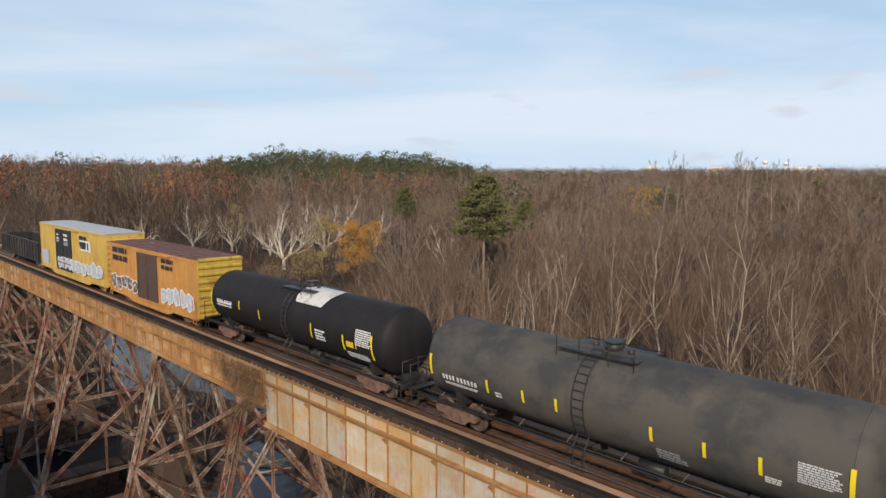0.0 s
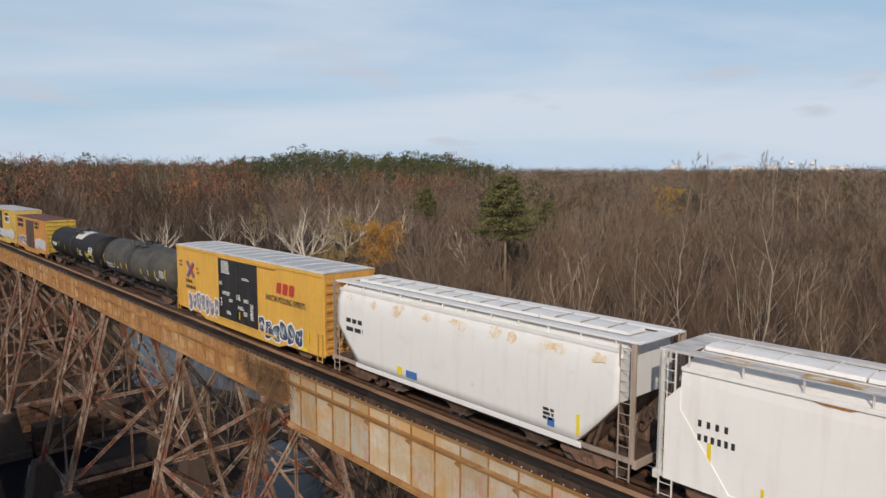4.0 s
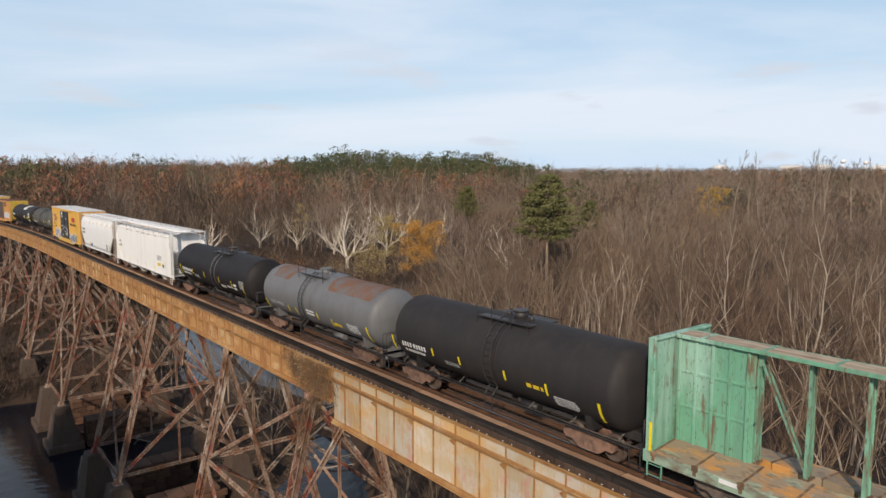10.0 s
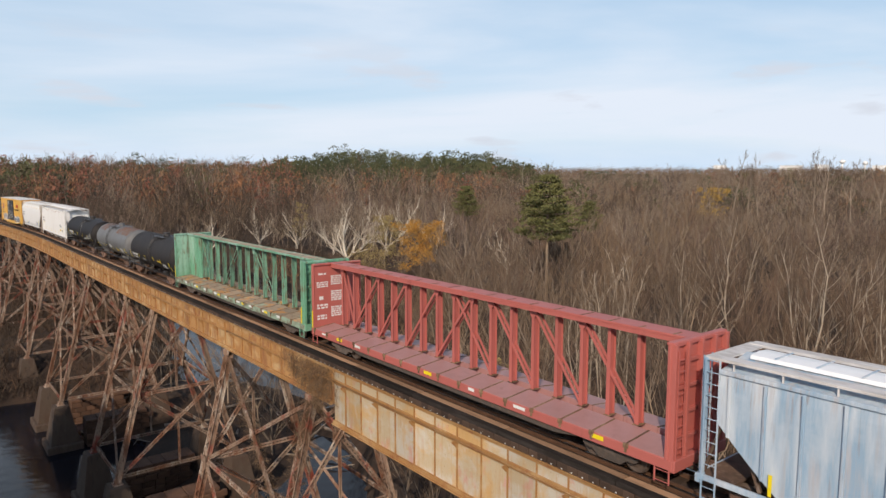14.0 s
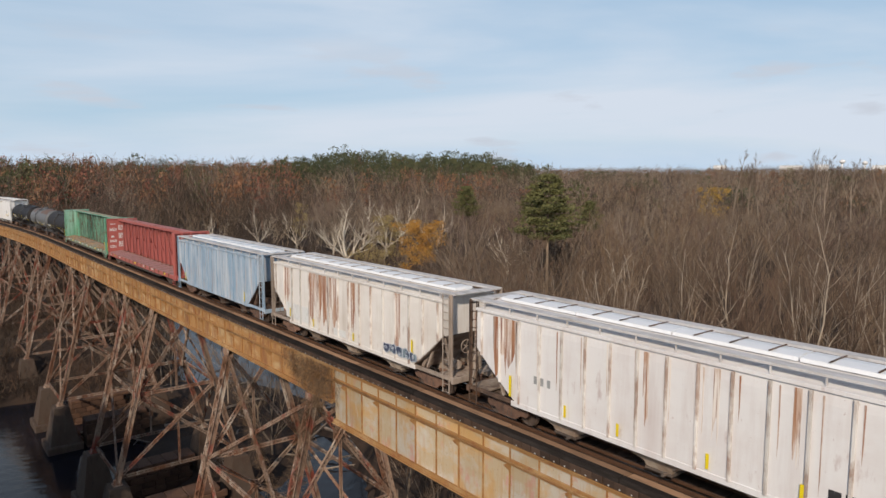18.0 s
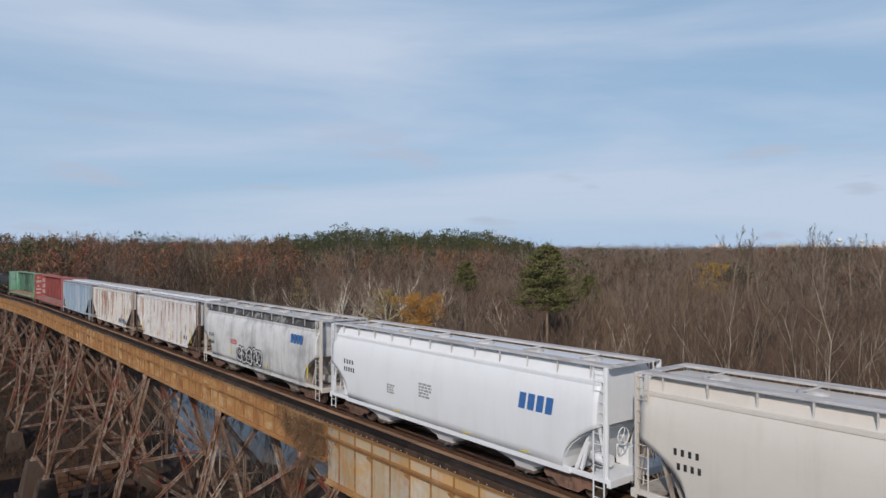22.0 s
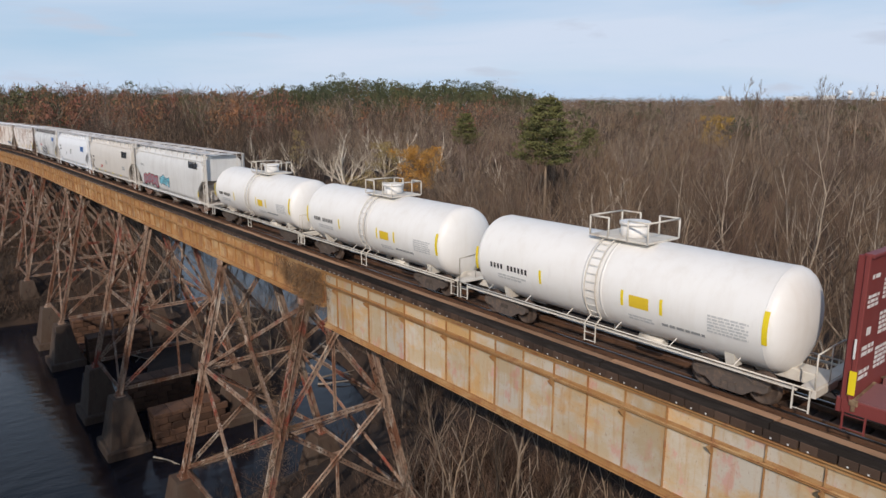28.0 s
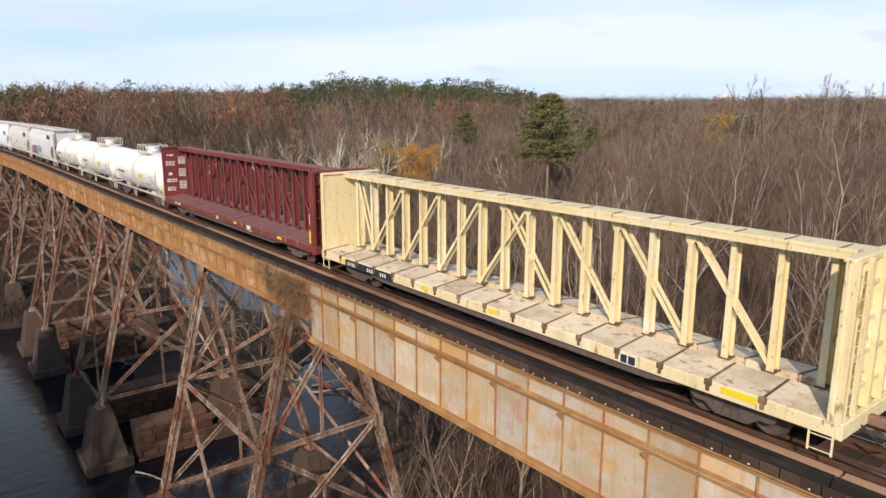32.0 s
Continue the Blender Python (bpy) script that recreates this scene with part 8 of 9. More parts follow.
    text(car, "RAILCAR POOLING EXPERTS", 0.46, 3.53, 2.86, y, black_ink, "black stencilled slogan", 0.70)
    text(car, "next\nload", 0.26, -8.85, 3.78, y, black_ink)
    text(car, "any\nroad", 0.26, -6.05, 3.50, y, black_ink)
    g = Geo()
    for k, q in ((0, -1), (1, 1)):
        g.bar((-7.65, y - 0.002 - 0.002 * k, 3.4 - 0.5 * q), (-6.55, y - 0.002 - 0.002 * k, 3.4 + 0.5 * q), 0.004, 0.15, (0.3, 0, 1))
    part("company_sign", g, blue_ink, car)
    g = Geo()
    for k, q in ((2, -1), (3, 1)):
        g.bar((-7.45, y - 0.002 - 0.002 * k, 3.4 - 0.55 * q), (-6.4, y - 0.002 - 0.002 * k, 3.4 + 0.42 * q), 0.004, 0.12, (0.3, 0, 1))
    part("company_sign", g, red_ink, car)
    for i in range(3):
        x = 4.70 + i * 0.66
        part("company_sign", Geo().prism([(x, 3.36), (x + 0.46, 3.36), (x + 0.56, 3.95), (x + 0.10, 3.95)], "y", y - 0.004, y), red_ink, car, "red block of a company sign")
    sign_row(car, black_ink, -7.75, 2.5, 4, 0.27, y, 0.5)
    sign_row(car, black_ink, -7.75, 2.12, 6, 0.27, y, 0.5)
    graffiti(car, -7.5, -2.7, 0.60, 2.05, -1.535, spray_white, spray_grey, 7, 21, "white-edged grey sprayed graffiti")
    graffiti(car, 2.5, 7.4, 0.55, 1.9, -1.535, spray_white, spray_navy, 6, 22, "white-edged navy sprayed graffiti")
    stencils(car, white_ink, [(-2.0, 3.75, 1.2, 0.75, 7), (0.75, 3.6, 0.9, 0.12, 2), (-2.4, 3.0, 0.5, 0.2, 3), (-1.9, 2.45, 1.1, 0.2, 3), (-1.0, 2.1, 0.5, 0.16, 2), (0.0, 2.35, 0.6, 0.3, 4), (0.9, 2.3, 0.7, 0.2, 3), (0.1, 1.8, 0.9, 0.2, 3), (-2.2, 1.7, 0.2, 0.5, 4), (0.9, 1.5, 0.5, 0.25, 4), (1.75, 1.4, 0.4, 0.9, 8), (-1.4, 1.3, 0.6, 0.2, 3)], -1.635, 31)
    plates(car, tread_yellow, [(0.3, 1.2, 0.09, 0.45)], -1.635)
    plates(car, tread_yellow, [(7.9, 1.25, 0.12, 0.5), (7.3, 0.75, 0.55, 0.15)], -1.556)
    # white hopper, rust runs from the roof
    car, h, wide, low = hopper(17.9, 34.5, "white covered hopper with yellow rust stains along the eaves", hop_white_rusty, hop_white_rusty, trim_rust, 7, eave=4.35, crown=4.68, bulge=0.06, cut=1.7, bays=3)
    stencils(car, black_ink, [(-7.0, 2.9, 1.4, 0.2, 1), (-7.0, 2.5, 1.4, 0.2, 1), (4.8, 1.5, 0.5, 0.4, 3)], -1.565, 41)
    plates(car, tread_yellow, [(-3.2, 1.25, 0.3, 0.35), (6.2, 1.3, 0.12, 0.7)], -1.563)
    plates(car, blue_ink, [(-2.6, 1.25, 0.7, 0.3), (5.0, 1.3, 0.3, 0.3)], -1.563, "colour_plate")
    for i, (x, w) in enumerate(((-7.1, 0.7), (-5.3, 0.6), (-3.7, 0.8), (-3.2, 0.4), (-1.7, 0.7), (-0.1, 0.9), (0.5, 0.5), (2.1, 0.7), (3.0, 0.5), (4.6, 0.9), (5.2, 0.5), (6.6, 0.7))):
        q = random.Random(700 + i)
        top, drop = 4.24 - q.uniform(0.0, 0.12), q.uniform(0.22, 0.50)
        vs = [(x + w / 2, top - drop * 0.45)]
        for k in range(18):
            a = 2 * math.pi * k / 18
            rr = q.uniform(0.6, 1.15)
            vs.append((x + w / 2 + w / 2 * rr * math.cos(a), min(top, top - drop / 2 + drop / 2 * rr * math.sin(a))))
        part("rust_stain", Geo().add([(p, -(wide(z) + 0.010), z) for p, z in vs], [(0, 1 + k, 1 + (k + 1) % 18) for k in range(18)], True), eave_stain, car)
    # long white hopper
    car, h, wide, low = hopper(35.2, 53.8, "long smooth white covered hopper with rust spots on its roof", hop_white, walk_grey, white_steel, 8, eave=4.30, crown=4.72, bulge=0.0, cut=1.5, cut_z=3.0, end_in=0.75, bays=4, gear=truck_mat, full_side=True, end_m=white_steel)
    sign_row(car, black_ink, -8.0, 2.75, 4, 0.24, -1.506, 0.55)
    sign_row(car, black_ink, -8.0, 2.35, 6, 0.24, -1.506, 0.3)
    stencils(car, grey_ink, [(5.1, 2.1, 1.4, 0.4, 4)], -1.506, 51)
    plates(car, yellow_ink, [(5.2, 1.6, 0.9, 0.26)], -1.506, "data_plate")
    plates(car, black_ink, [(6.6, 1.55, 0.4, 0.28)], -1.506, "data_plate")
    plates(car, tread_yellow, [(-7.7, 1.7, 0.11, 0.65), (-6.2, 1.15, 0.08, 0.4), (-3.9, 1.15, 0.08, 0.4), (-1.4, 1.15, 0.08, 0.4), (1.4, 1.15, 0.08, 0.4), (4.2, 1.15, 0.08, 0.4), (7.35, 1.3, 0.12, 0.9)], -1.512)
    for x, w in ((-5.2, 1.2), (-3.4, 0.5), (0.2, 1.4), (2.0, 1.1), (4.5, 0.6), (-1.2, 0.7)):
        part("rust_stain", Geo().prism([(x, 4.23), (x + w * 0.3, 4.16), (x + w * 0.8, 4.15), (x + w, 4.24), (x + w * 0.6, 4.27)], "y", -1.502, -1.508), rust_run, car)
    for i, (x, w) in enumerate(((-7.5, 0.8), (-5.4, 1.4), (-2.6, 0.9), (-0.2, 1.7), (2.4, 1.2), (5.0, 1.0))):
        part("roof_rust", Geo().box(x, x + w, -1.47, -1.06, 4.741, 4.747), rust_stain_pale, car, "rust blotch on the roof walkway")
    # three tank cars
    tank_car(54.7, 69.8, "clean black tank car with white stencilled marks", tank_black, black_steel, 9, R=1.50, zc=2.44, ladder_at=0.9, waist=0.02, band=band_grey, top="rails",
             yellows=[(-6.4, -6.28, 1.6, 2.4), (-3.5, -3.4, 1.9, 2.3), (-1.0, -0.9, 1.9, 2.3), (1.95, 2.05, 1.9, 2.3), (4.3, 4.4, 1.8, 2.3), (6.3, 6.42, 1.6, 2.4)],
             inks=[(white_ink, -5.85, 2.0, 4, 0.30, 0.22), (white_ink, -4.9, 2.0, 6, 0.30, 0.22)],
             plates=[(white_ink, -5.8, 1.75, 2.0, 0.16, 2), (grey_ink, -3.2, 1.7, 1.0, 0.25, 3), (white_ink, 2.2, 1.6, 0.9, 0.2, 3), (white_ink, 3.4, 1.75, 1.1, 0.12, 2), (white_ink, 4.7, 1.7, 0.6, 0.5, 2), (grey_ink, 5.8, 1.9, 0.8, 0.6, 5)])
    tank_car(71.5, 84.9, "grey tank car with broad rust patches on top", tank_grey, tank_grey, 10, R=1.49, zc=2.43, ladder_at=-1.0, waist=0.02, top="black", rail_mat_=black_steel, top_patch=(rust_patch, (-5.6, -2.9), (1.2, 6.0)),
             yellows=[(-6.1, -5.98, 1.3, 1.9), (-3.0, -2.9, 1.5, 1.9), (-2.0, -1.9, 1.5, 1.9), (0.6, 0.7, 1.6, 2.0), (2.2, 2.3, 1.5, 1.95), (5.75, 5.88, 1.3, 2.1)],
             inks=[(grey_ink, -5.3, 1.75, 4, 0.28, 0.22), (grey_ink, -4.4, 1.75, 5, 0.28, 0.22)],
             plates=[(white_ink, -0.6, 1.75, 0.9, 0.35, 2), (yellow_ink, 2.4, 1.6, 0.8, 0.25, 1), (pale_ink, 3.9, 1.5, 1.1, 0.5, 6)])
    tank_car(86.1, 99.3, "dark grey tank car with a ladder and yellow strips", tank_dark, black_steel, 11, R=1.51, zc=2.45, ladder_at=0.3, waist=0.02, top="black",
             yellows=[(-6.4, -6.28, 1.5, 2.2), (-3.4, -3.3, 1.8, 2.15), (-1.6, -1.5, 1.8, 2.15), (1.1, 1.2, 1.8, 2.2), (3.25, 3.35, 1.75, 2.2), (5.6, 5.72, 1.35, 2.1)],
             inks=[(white_ink, -5.6, 1.85, 4, 0.27, 0.22), (white_ink, -4.75, 1.85, 5, 0.27, 0.22)],
             plates=[(white_ink, -5.5, 1.62, 1.7, 0.14, 2), (grey_ink, -2.6, 1.6, 1.0, 0.18, 3), (yellow_ink, 2.3, 1.85, 0.85, 0.25, 1), (pale_ink, 3.6, 1.45, 1.1, 0.4, 5)])
    # green and faded red centerbeams
    car, h, xs = centerbeam(100.2, 123.1, "faded green centerbeam flatcar, empty, with rusty deck panels", green_steel, green_deck, 12, panel=2.5, npost=13, slim=0.052, sill=green_sill, post_m=green_post)
    plates(car, white_ink, [(-9 + 2.1 * i, 0.98, 0.55, 0.13) for i in range(9)], -1.506, "white_plate")
    plates(car, tread_yellow, [(-6.5, 0.96, 0.45, 0.14), (-2.0, 0.96, 0.45, 0.14), (2.4, 0.96, 0.45, 0.14), (6.0, 0.96, 0.45, 0.14)], -1.512)
    plates(car, tread_yellow, [(h - 0.27, 1.2, 0.1, 0.95), (-h + 0.17, 1.2, 0.1, 0.9)], -1.565)
    stencils(car, black_ink, [(h - 2.4, 2.5, 2.0, 0.5, 3)], -0.37, 61)
    stencils(car, white_ink, [(h - 2.3, 1.8, 1.6, 0.4, 3), (h - 1.6, 3.9, 0.9, 0.3, 2)], -0.37, 62)
    car, h, xs = centerbeam(124.0, 146.7, "faded pinkish-red centerbeam flatcar with a dusty bare deck", pink_steel, pink_deck, 13, panel=0.0, npost=19, slim=0.075)
    bulkhead_notes(car, h, white_ink, 71)
    plates(car, tread_yellow, [(-8.6, 0.96, 0.55, 0.15), (-1.0, 0.96, 0.55, 0.15), (8.3, 0.96, 0.5, 0.15)], -1.512)
    plates(car, white_ink, [(-6.8, 0.97, 0.5, 0.13), (2.0, 0.97, 0.35, 0.13), (4.6, 0.97, 0.6, 0.12), (-10.2, 0.98, 0.4, 0.1)], -1.508, "white_plate")
    plates(car, tread_yellow, [(-h + 0.15, 1.2, 0.1, 0.95)], -1.565)
    # hoppers
    car, h, wide, low = hopper(147.5, 164.1, "faded blue-grey ribbed covered hopper with white streaks", hop_blue, walk_grey, hop_blue, 14, ribs=15, eave=4.25, crown=4.55, cut=2.0, lid_m=hop_clean)
    plates(car, tread_yellow, [(-6.2, 1.2, 0.1, 0.6), (5.4, 1.2, 0.1, 0.6)], -1.58)
    car, h, wide, low = hopper(165.2, 182.7, "cream ribbed covered hopper with brown rust runs", hop_cream, walk_grey, trim_rust, 15, ribs=15, eave=4.25, crown=4.58, cut=2.3, post_m=rib_rust_shade, chute=chute_tan, end_m=end_brown, lid_m=hop_clean)
    for i, x in enumerate((-6.95, -3.65, -2.55, -1.5, 0.75, 4.65)):
        streaks(car, rust_run_dark, x, x + (0.85 if i < 4 else 0.4), 4.12, -1.502, 16 if i < 4 else 7, 0.6, 2.8, 150 + i)
    graffiti(car, 3.8, 6.4, 1.2, 1.75, -1.58, spray_mute, spray_navy, 5, 83, "small sprayed tag")
    plates(car, white_ink, [(-6.6, 1.2, 2.8, 0.9), (-1.0, 1.15, 1.2, 0.35)], -1.506, "white_panel")
    plates(car, tread_yellow, [(-6.0, 1.3, 0.1, 0.5), (-3.2, 1.2, 0.1, 0.4), (1.0, 1.2, 0.1, 0.4), (6.0, 1.4, 0.12, 0.8)], -1.582)
    car, h, wide, low = hopper(183.7, 200.9, "dull white ribbed covered hopper with rusty end ladders", hop_pale, walk_grey, end_rust, 16, ribs=15, eave=4.28, crown=4.60, cut=2.3, post_m=rib_rust_shade, chute=chute_tan, end_m=end_brown, lid_m=hop_clean)
    for i, x in enumerate((-7.05, -6.35, -0.3, 2.0, 4.2)):
        streaks(car, rust_run_dark, x, x + (0.7 if i < 2 else 0.2), 4.14, -1.502, 10 if i < 2 else 4, 0.5, 2.4, 165 + i)
    rng = random.Random(161)
    for i in range(16):
        x = -8.05 + 16.1 * i / 15 + rng.choice((-0.09, 0.06))
        z = rng.uniform(1.2, 2.9)
        part("rust_run", Geo().prism([(x, 4.1), (x + 0.05, 4.1), (x + 0.045, z + 0.5), (x + 0.02, z)], "y", -1.502, -1.506), rust_run_dark, car)
    sign_row(car, grey_ink, -4.9, 2.0, 3, 0.36, -1.508, 0.4)
    plates(car, tread_yellow, [(-6.1, 1.25, 0.12, 0.8), (-3.4, 1.2, 0.1, 0.42), (-1.2, 1.2, 0.1, 0.42), (1.9, 1.2, 0.1, 0.45), (4.5, 1.2, 0.1, 0.5), (7.0, 1.35, 0.13, 0.95)], -1.582)
    plates(car, black_ink, [(5.15, 1.5, 0.3, 0.28), (5.55, 1.5, 0.3, 0.28)], -1.51, "data_plate")
    car, h, wide, low = hopper(201.9, 219.5, "sooty grey-white covered hopper with a black sprayed tag", hop_sooty, walk_grey, hop_ivory, 17, shoulder=soot_band, bulge=0.10, eave=4.02, crown=4.60, cut=1.5, cut_z=2.65, end_in=0.35, bow=0.42, lids="round", end_m=end_grey)
    sign_row(car, black_ink, -7.4, 2.35, 4, 0.30, -1.60, 0.28)
    sign_row(car, black_ink, -7.4, 1.85, 5, 0.30, -1.60, 0.2)
    stencils(car, red_ink, [(-3.4, 2.2, 1.2, 0.3, 3)], -1.605, 91)
    graffiti(car, -2.3, 1.6, 1.2, 2.2, -1.602, spray_white, spray_black, 5, 92, "black and white sprayed graffiti", halo=spray_black)
    plates(car, tread_yellow, [(-7.6, 2.0, 0.12, 0.75), (-3.4, 1.5, 0.12, 0.45), (7.4, 1.4, 0.12, 0.7), (2.2, 1.2, 0.1, 0.4)], -1.59)
    brand_shape(car, 5.45, 3.15, 1.5, 0.52, -1.606, blue_ink, "faded blue company sign in plain blocks")
    car, h, wide, low = hopper(220.5, 238.1, "clean white covered hopper with a blue sign", hop_clean, walk_grey, hop_clean, 18, bulge=0.12, eave=4.02, crown=4.58, cut=1.5, cut_z=2.65, end_in=0.35, bow=0.42, lids="round", end_m=hop_clean)
    sign_row(car, black_ink, -7.2, 2.75, 4, 0.26, -1.62, 0.45)
    sign_row(car, black_ink, -7.2, 2.38, 5, 0.26, -1.62, 0.3)
    stencils(car, grey_ink, [(-3.4, 1.9, 0.6, 0.4, 4), (-1.0, 2.1, 0.9, 0.6, 5)], -1.622, 93)
    brand_shape(car, 4.95, 2.70, 1.7, 0.58, -1.622, blue_ink, "blue company sign in plain blocks")
    plates(car, tread_yellow, [(-6.6, 1.25, 0.3, 0.14), (-2.9, 1.15, 0.4, 0.14), (1.8, 1.15, 0.4, 0.14), (5.0, 1.15, 0.4, 0.14)], -1.53)
    car, h, wide, low = hopper(239.0, 256.4, "ivory covered hopper with rounded sides and a black sign", hop_ivory, walk_grey, hop_ivory, 19, bulge=0.12, eave=4.02, crown=4.58, cut=1.5, cut_z=2.65, end_in=0.35, bow=0.42, lids="round", end_m=end_grey)
    sign_row(car, black_ink, -7.2, 2.45, 4, 0.24, -1.62, 0.45)
    sign_row(car, black_ink, -7.1, 2.05, 4, 0.24, -1.62, 0.4)
    brand_shape(car, 4.95, 3.05, 1.85, 0.62, -1.622, black_ink, "black company sign in plain blocks")
    stencils(car, grey_ink, [(-1.6, 2.0, 0.7, 0.4, 4), (4.9, 1.9, 1.0, 0.3, 2)], -1.622, 94)
    stencils(car, red_ink, [(-3.8, 1.6, 0.9, 0.25, 2)], -1.615, 95)
    plates(car, tread_yellow, [(-5.0, 1.2, 0.4, 0.14), (-2.6, 1.2, 0.4, 0.14), (0.6, 1.2, 0.5, 0.14), (3.6, 1.2, 0.5, 0.14), (6.0, 1.35, 0.5, 0.3), (-7.1, 2.05, 0.3, 0.2)], -1.545)
    car, h, wide, low = hopper(257.2, 275.0, "ash-grey covered hopper with red and blue graffiti", hop_ash, walk_grey, hop_ivory, 20, bulge=0.10, eave=4.02, crown=4.60, cut=1.5, cut_z=2.65, end_in=0.35, bow=0.42, lids="round", end_m=end_grey)
    sign_row(car, grey_ink, -6.9, 2.8, 4, 0.24, -1.60, 0.4)
    graffiti(car, -6.2, -2.2, 1.3, 2.3, -1.602, spray_red, spray_grey, 5, 97, "red-edged sprayed graffiti", halo=spray_black)
    graffiti(car, -1.7, 0.9, 1.5, 2.4, -1.602, spray_black, cyan_ink, 4, 98, "cyan sprayed graffiti", halo=spray_white)
    brand_shape(car, 5.65, 3.45, 1.8, 0.52, -1.606, black_ink, "black company sign in plain blocks")
    plates(car, tread_yellow, [(-6.9, 1.5, 0.12, 0.6), (7.2, 1.4, 0.14, 0.9)], -1.55)
    # white tank cars
    for f, r, c in ((276.3, 288.7, 1), (289.9, 302.4, 2), (303.9, 316.3, 3)):
        tank_car(f, r, "glossy white tank car with a railed manway platform", tank_white, frame_white, 20 + c, R=1.50, zc=2.32, ladder_at=-0.1, waist=0.02, top="frame", gear=truck_dark,
                 yellows=[(-5.8, -5.68, 1.86, 2.72), (-2.45, -2.35, 1.9, 2.4), (1.05, 1.15, 1.95, 2.45), (2.45, 2.55, 1.95, 2.45), (5.55, 5.7, 1.9, 2.82)],
                 inks=[(black_ink, -4.95, 2.08, 4, 0.24, 0.25), (black_ink, -4.05, 2.08, 6, 0.24, 0.25)],
                 plates=[(pale_ink, -4.6, 1.72, 1.5, 0.22, 2), (pale_ink, 1.3, 1.55, 0.9, 0.2, 2), (grey_ink, 2.5, 1.62, 1.4, 0.14, 1), (pale_ink, 4.0, 1.85, 1.2, 0.55, 6)])
        g = Geo()
        curved(g, 1.36, 2.07, 1.98, 2.36, 1.52, 2.32, 0.004)
        part("warning_plate", g, yellow_ink, CARS[-1][0], "yellow warning plate")
    # maroon and buff centerbeams
    car, h, xs = centerbeam(317.7, 340.5, "maroon centerbeam flatcar, empty, with white stencils on its bulkhead", maroon_steel, maroon_deck, 24, npost=19)
    bulkhead_notes(car, h, white_ink, 73)
    plates(car, tread_yellow, [(-h + 0.16, 1.3, 0.16, 0.6), (h - 0.3, 1.3, 0.16, 0.6)], -1.566)
    plates(car, white_ink, [(-h + 0.18, 2.2, 0.05, 0.5), (h - 0.25, 2.2, 0.05, 0.5), (3.6, 0.94, 0.5, 0.2), (-8.2, 0.98, 0.5, 0.1)], -1.566, "white_plate")
    plates(car, tread_yellow, [(-9.0, 0.95, 0.4, 0.13), (1.6, 0.95, 0.4, 0.13), (7.4, 0.95, 0.5, 0.13)], -1.512)
    sign_row(car, white_ink, -1.2, 0.86, 2, 0.26, -1.506)
    plates(car, white_ink, [(3.5, 0.82, 0.62, 0.3)], -1.506, "data_plate")
    plates(car, maroon_steel, [(3.55, 0.85, 0.23, 0.24), (3.83, 0.85, 0.24, 0.24)], -1.5115, "data_plate")
    car, h, xs = centerbeam(341.3, 363.9, "pale buff-yellow centerbeam flatcar, empty, with a worn stained deck", buff_steel, buff_deck, 25, npost=19, slim=0.085)
    plates(car, tread_yellow, [(-3.6, 0.95, 0.45, 0.14), (0.2, 0.95, 0.45, 0.14), (8.6, 0.95, 0.9, 0.16), (-9.6, 0.95, 0.4, 0.12)], -1.512)
    plates(car, white_ink, [(5.6, 0.82, 0.55, 0.29)], -1.508, "data_plate")
    plates(car, black_ink, [(5.64, 0.85, 0.2, 0.23), (5.89, 0.85, 0.22, 0.23)], -1.5135, "data_plate")
    plates(car, black_ink, [(-9.2, 0.805, 3.7, 0.30)], -1.503, "black_panel")
    sign_row(car, white_ink, -9.0, 0.85, 4, 0.2, -1.514)
    sign_row(car, white_ink, -7.42, 0.85, 3, 0.2, -1.514)
    sign_row(car, white_ink, -6.43, 0.85, 3, 0.2, -1.514)


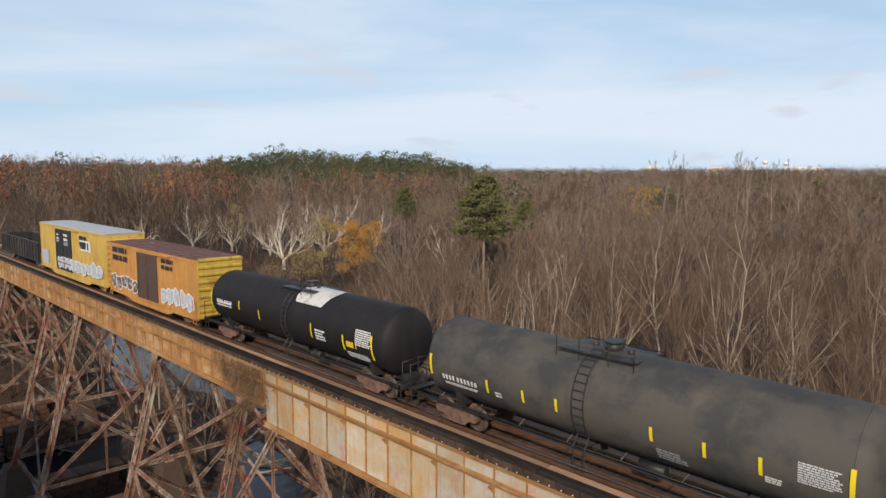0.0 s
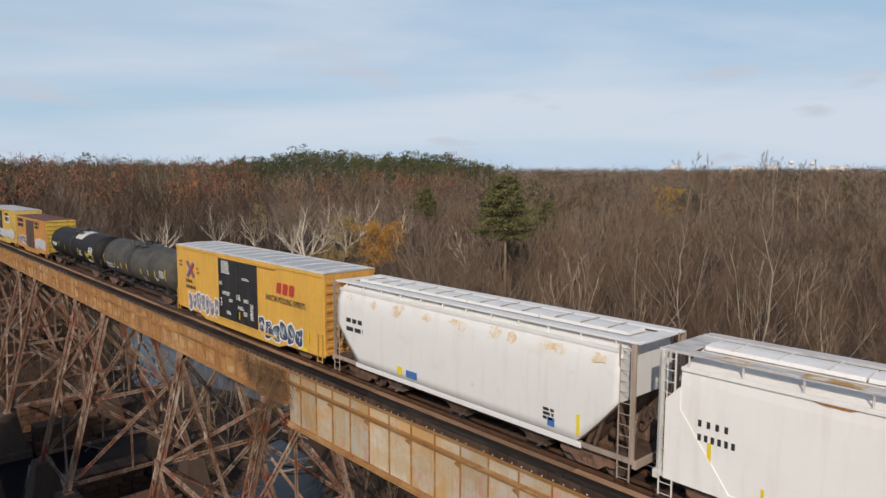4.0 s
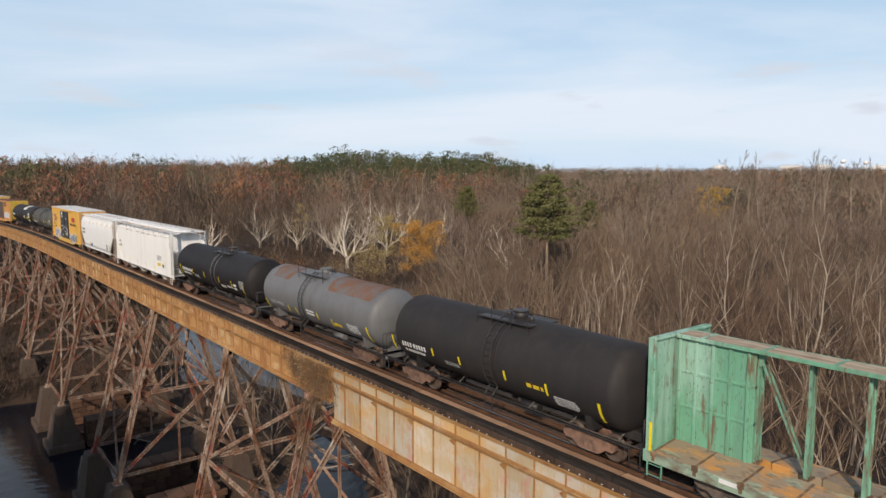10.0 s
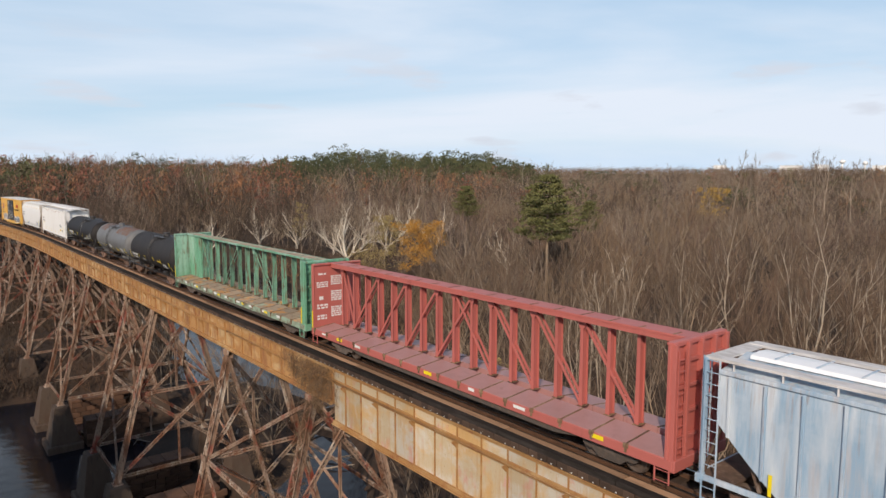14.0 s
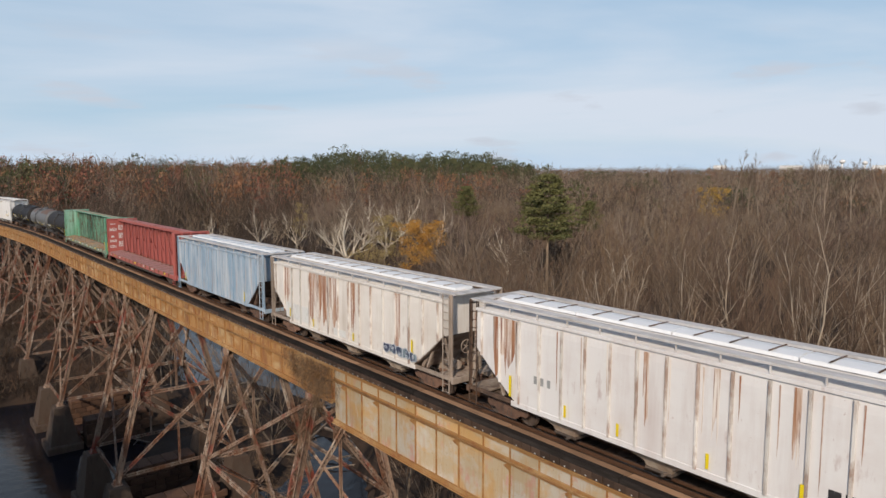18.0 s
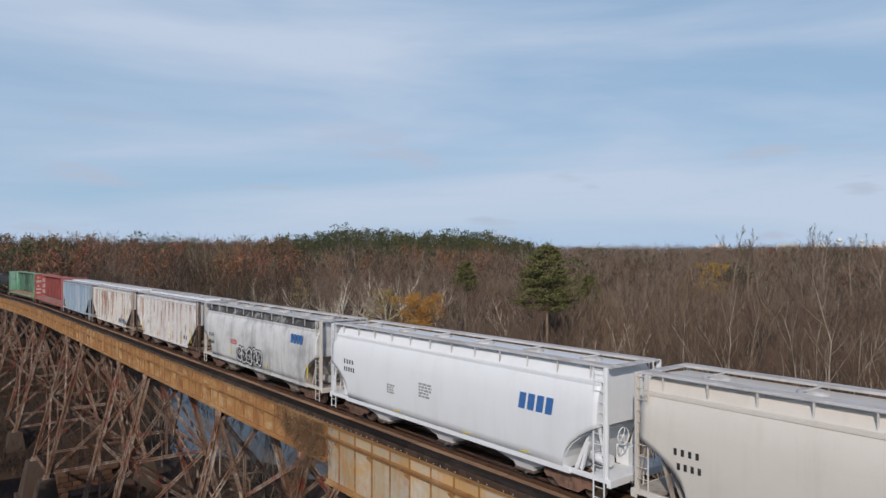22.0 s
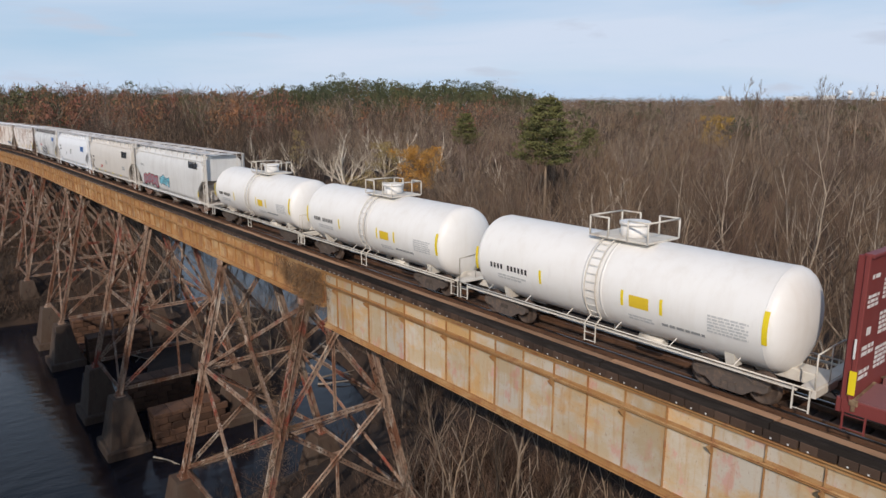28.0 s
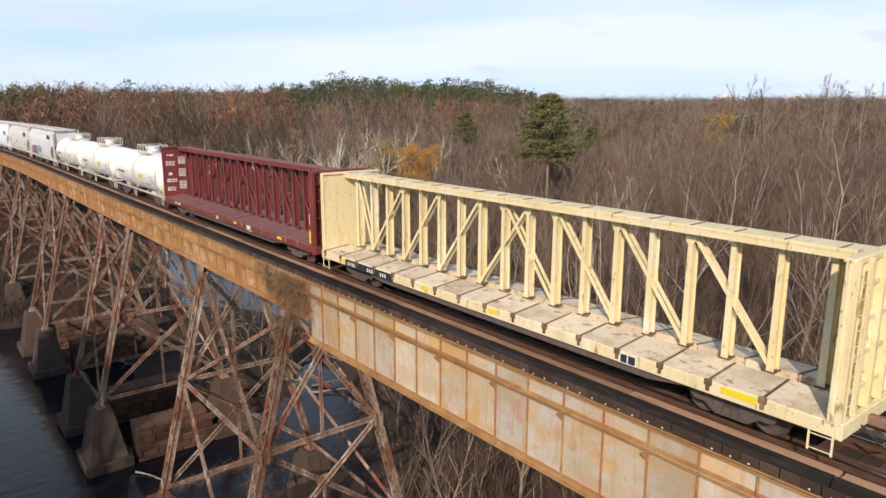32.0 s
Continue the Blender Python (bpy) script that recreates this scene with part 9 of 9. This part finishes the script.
def bulkhead_notes(car, h, m, seed):
    """White lines of small lettering on the inner face of the leading bulkhead."""
    rng = random.Random(seed)
    g = Geo()
    x = -h + 0.255
    for y0, z0, w, hh, rows in ((-1.3, 3.4, 0.7, 0.35, 3), (-1.15, 2.7, 0.25, 0.3, 1), (-1.3, 2.2, 0.7, 0.3, 2), (-1.3, 1.6, 0.6, 0.3, 2), (-0.42, 3.5, 0.75, 0.55, 5), (-0.42, 2.6, 0.75, 0.6, 5), (-0.42, 1.7, 0.75, 0.6, 5), (-1.2, 4.1, 0.5, 0.15, 1)):
        rh = hh / (rows * 1.5)
        for k in range(rows):
            y = y0
            while y < y0 + w * rng.uniform(0.8, 1):
                l = rng.uniform(1.2, 3.5) * rh
                g.box(x, x + 0.004, y, min(y + l, y0 + w), z0 + k * rh * 1.5, z0 + k * rh * 1.5 + rh)
                y += l + rh * 0.6
    part("small_lettering", g, m, car)


rust_run = material("rust_stain", (0.42, 0.20, 0.06), [((0.25, 0.09, 0.03), (4, 4, 4), 0.45, 0.65, 0.7)], 0.8)
rust_run_dark = material("rust_run", (0.30, 0.125, 0.065), [
    ((0.82, 0.77, 0.71), (9.0, 9.0, 0.22), 0.43, 0.56, 0.95), ((0.42, 0.22, 0.12), (3.0, 3.0, 0.5), 0.46, 0.62, 0.7), ((0.16, 0.06, 0.045), (14, 14, 0.6), 0.56, 0.66, 0.7)], 0.8)
soot_band = material("soot_streak", (0.055, 0.055, 0.058), [((0.45, 0.45, 0.44), (1.2, 1.2, 0.5), 0.50, 0.66, 0.8)], 0.8)
build_train()


# ---- what moves ----
SPEEDS = [(0, 11.38), (5, 11.13), (9, 11.23), (13, 11.48), (19, 11.79), (25, 12.04), (32, 11.89)]


def travelled(t):
    """Metres that the train has gone at t seconds."""
    s = 0.0
    for (t0, v0), (t1, v1) in zip(SPEEDS[:-1], SPEEDS[1:]):
        if t <= t0:
            break
        q = min(t, t1) - t0
        s += v0 * q + 0.5 * (v1 - v0) / (t1 - t0) * q * q
    return s


def motions():
    for car, u in CARS:
        walk(car, [(float(t), track_pose(u - travelled(t))) for t in range(33)])
    # the wheels roll without slipping
    turns = [(k / FPS, math.degrees(-travelled(k / FPS) / 0.457)) for k in range(32 * FPS + 1)]
    for wheelset, dx in WHEELSETS:
        walk(wheelset, [(t, pose(dx, 0, 0.457, 0, a % 360, 0)) for t, a in turns])


motions()
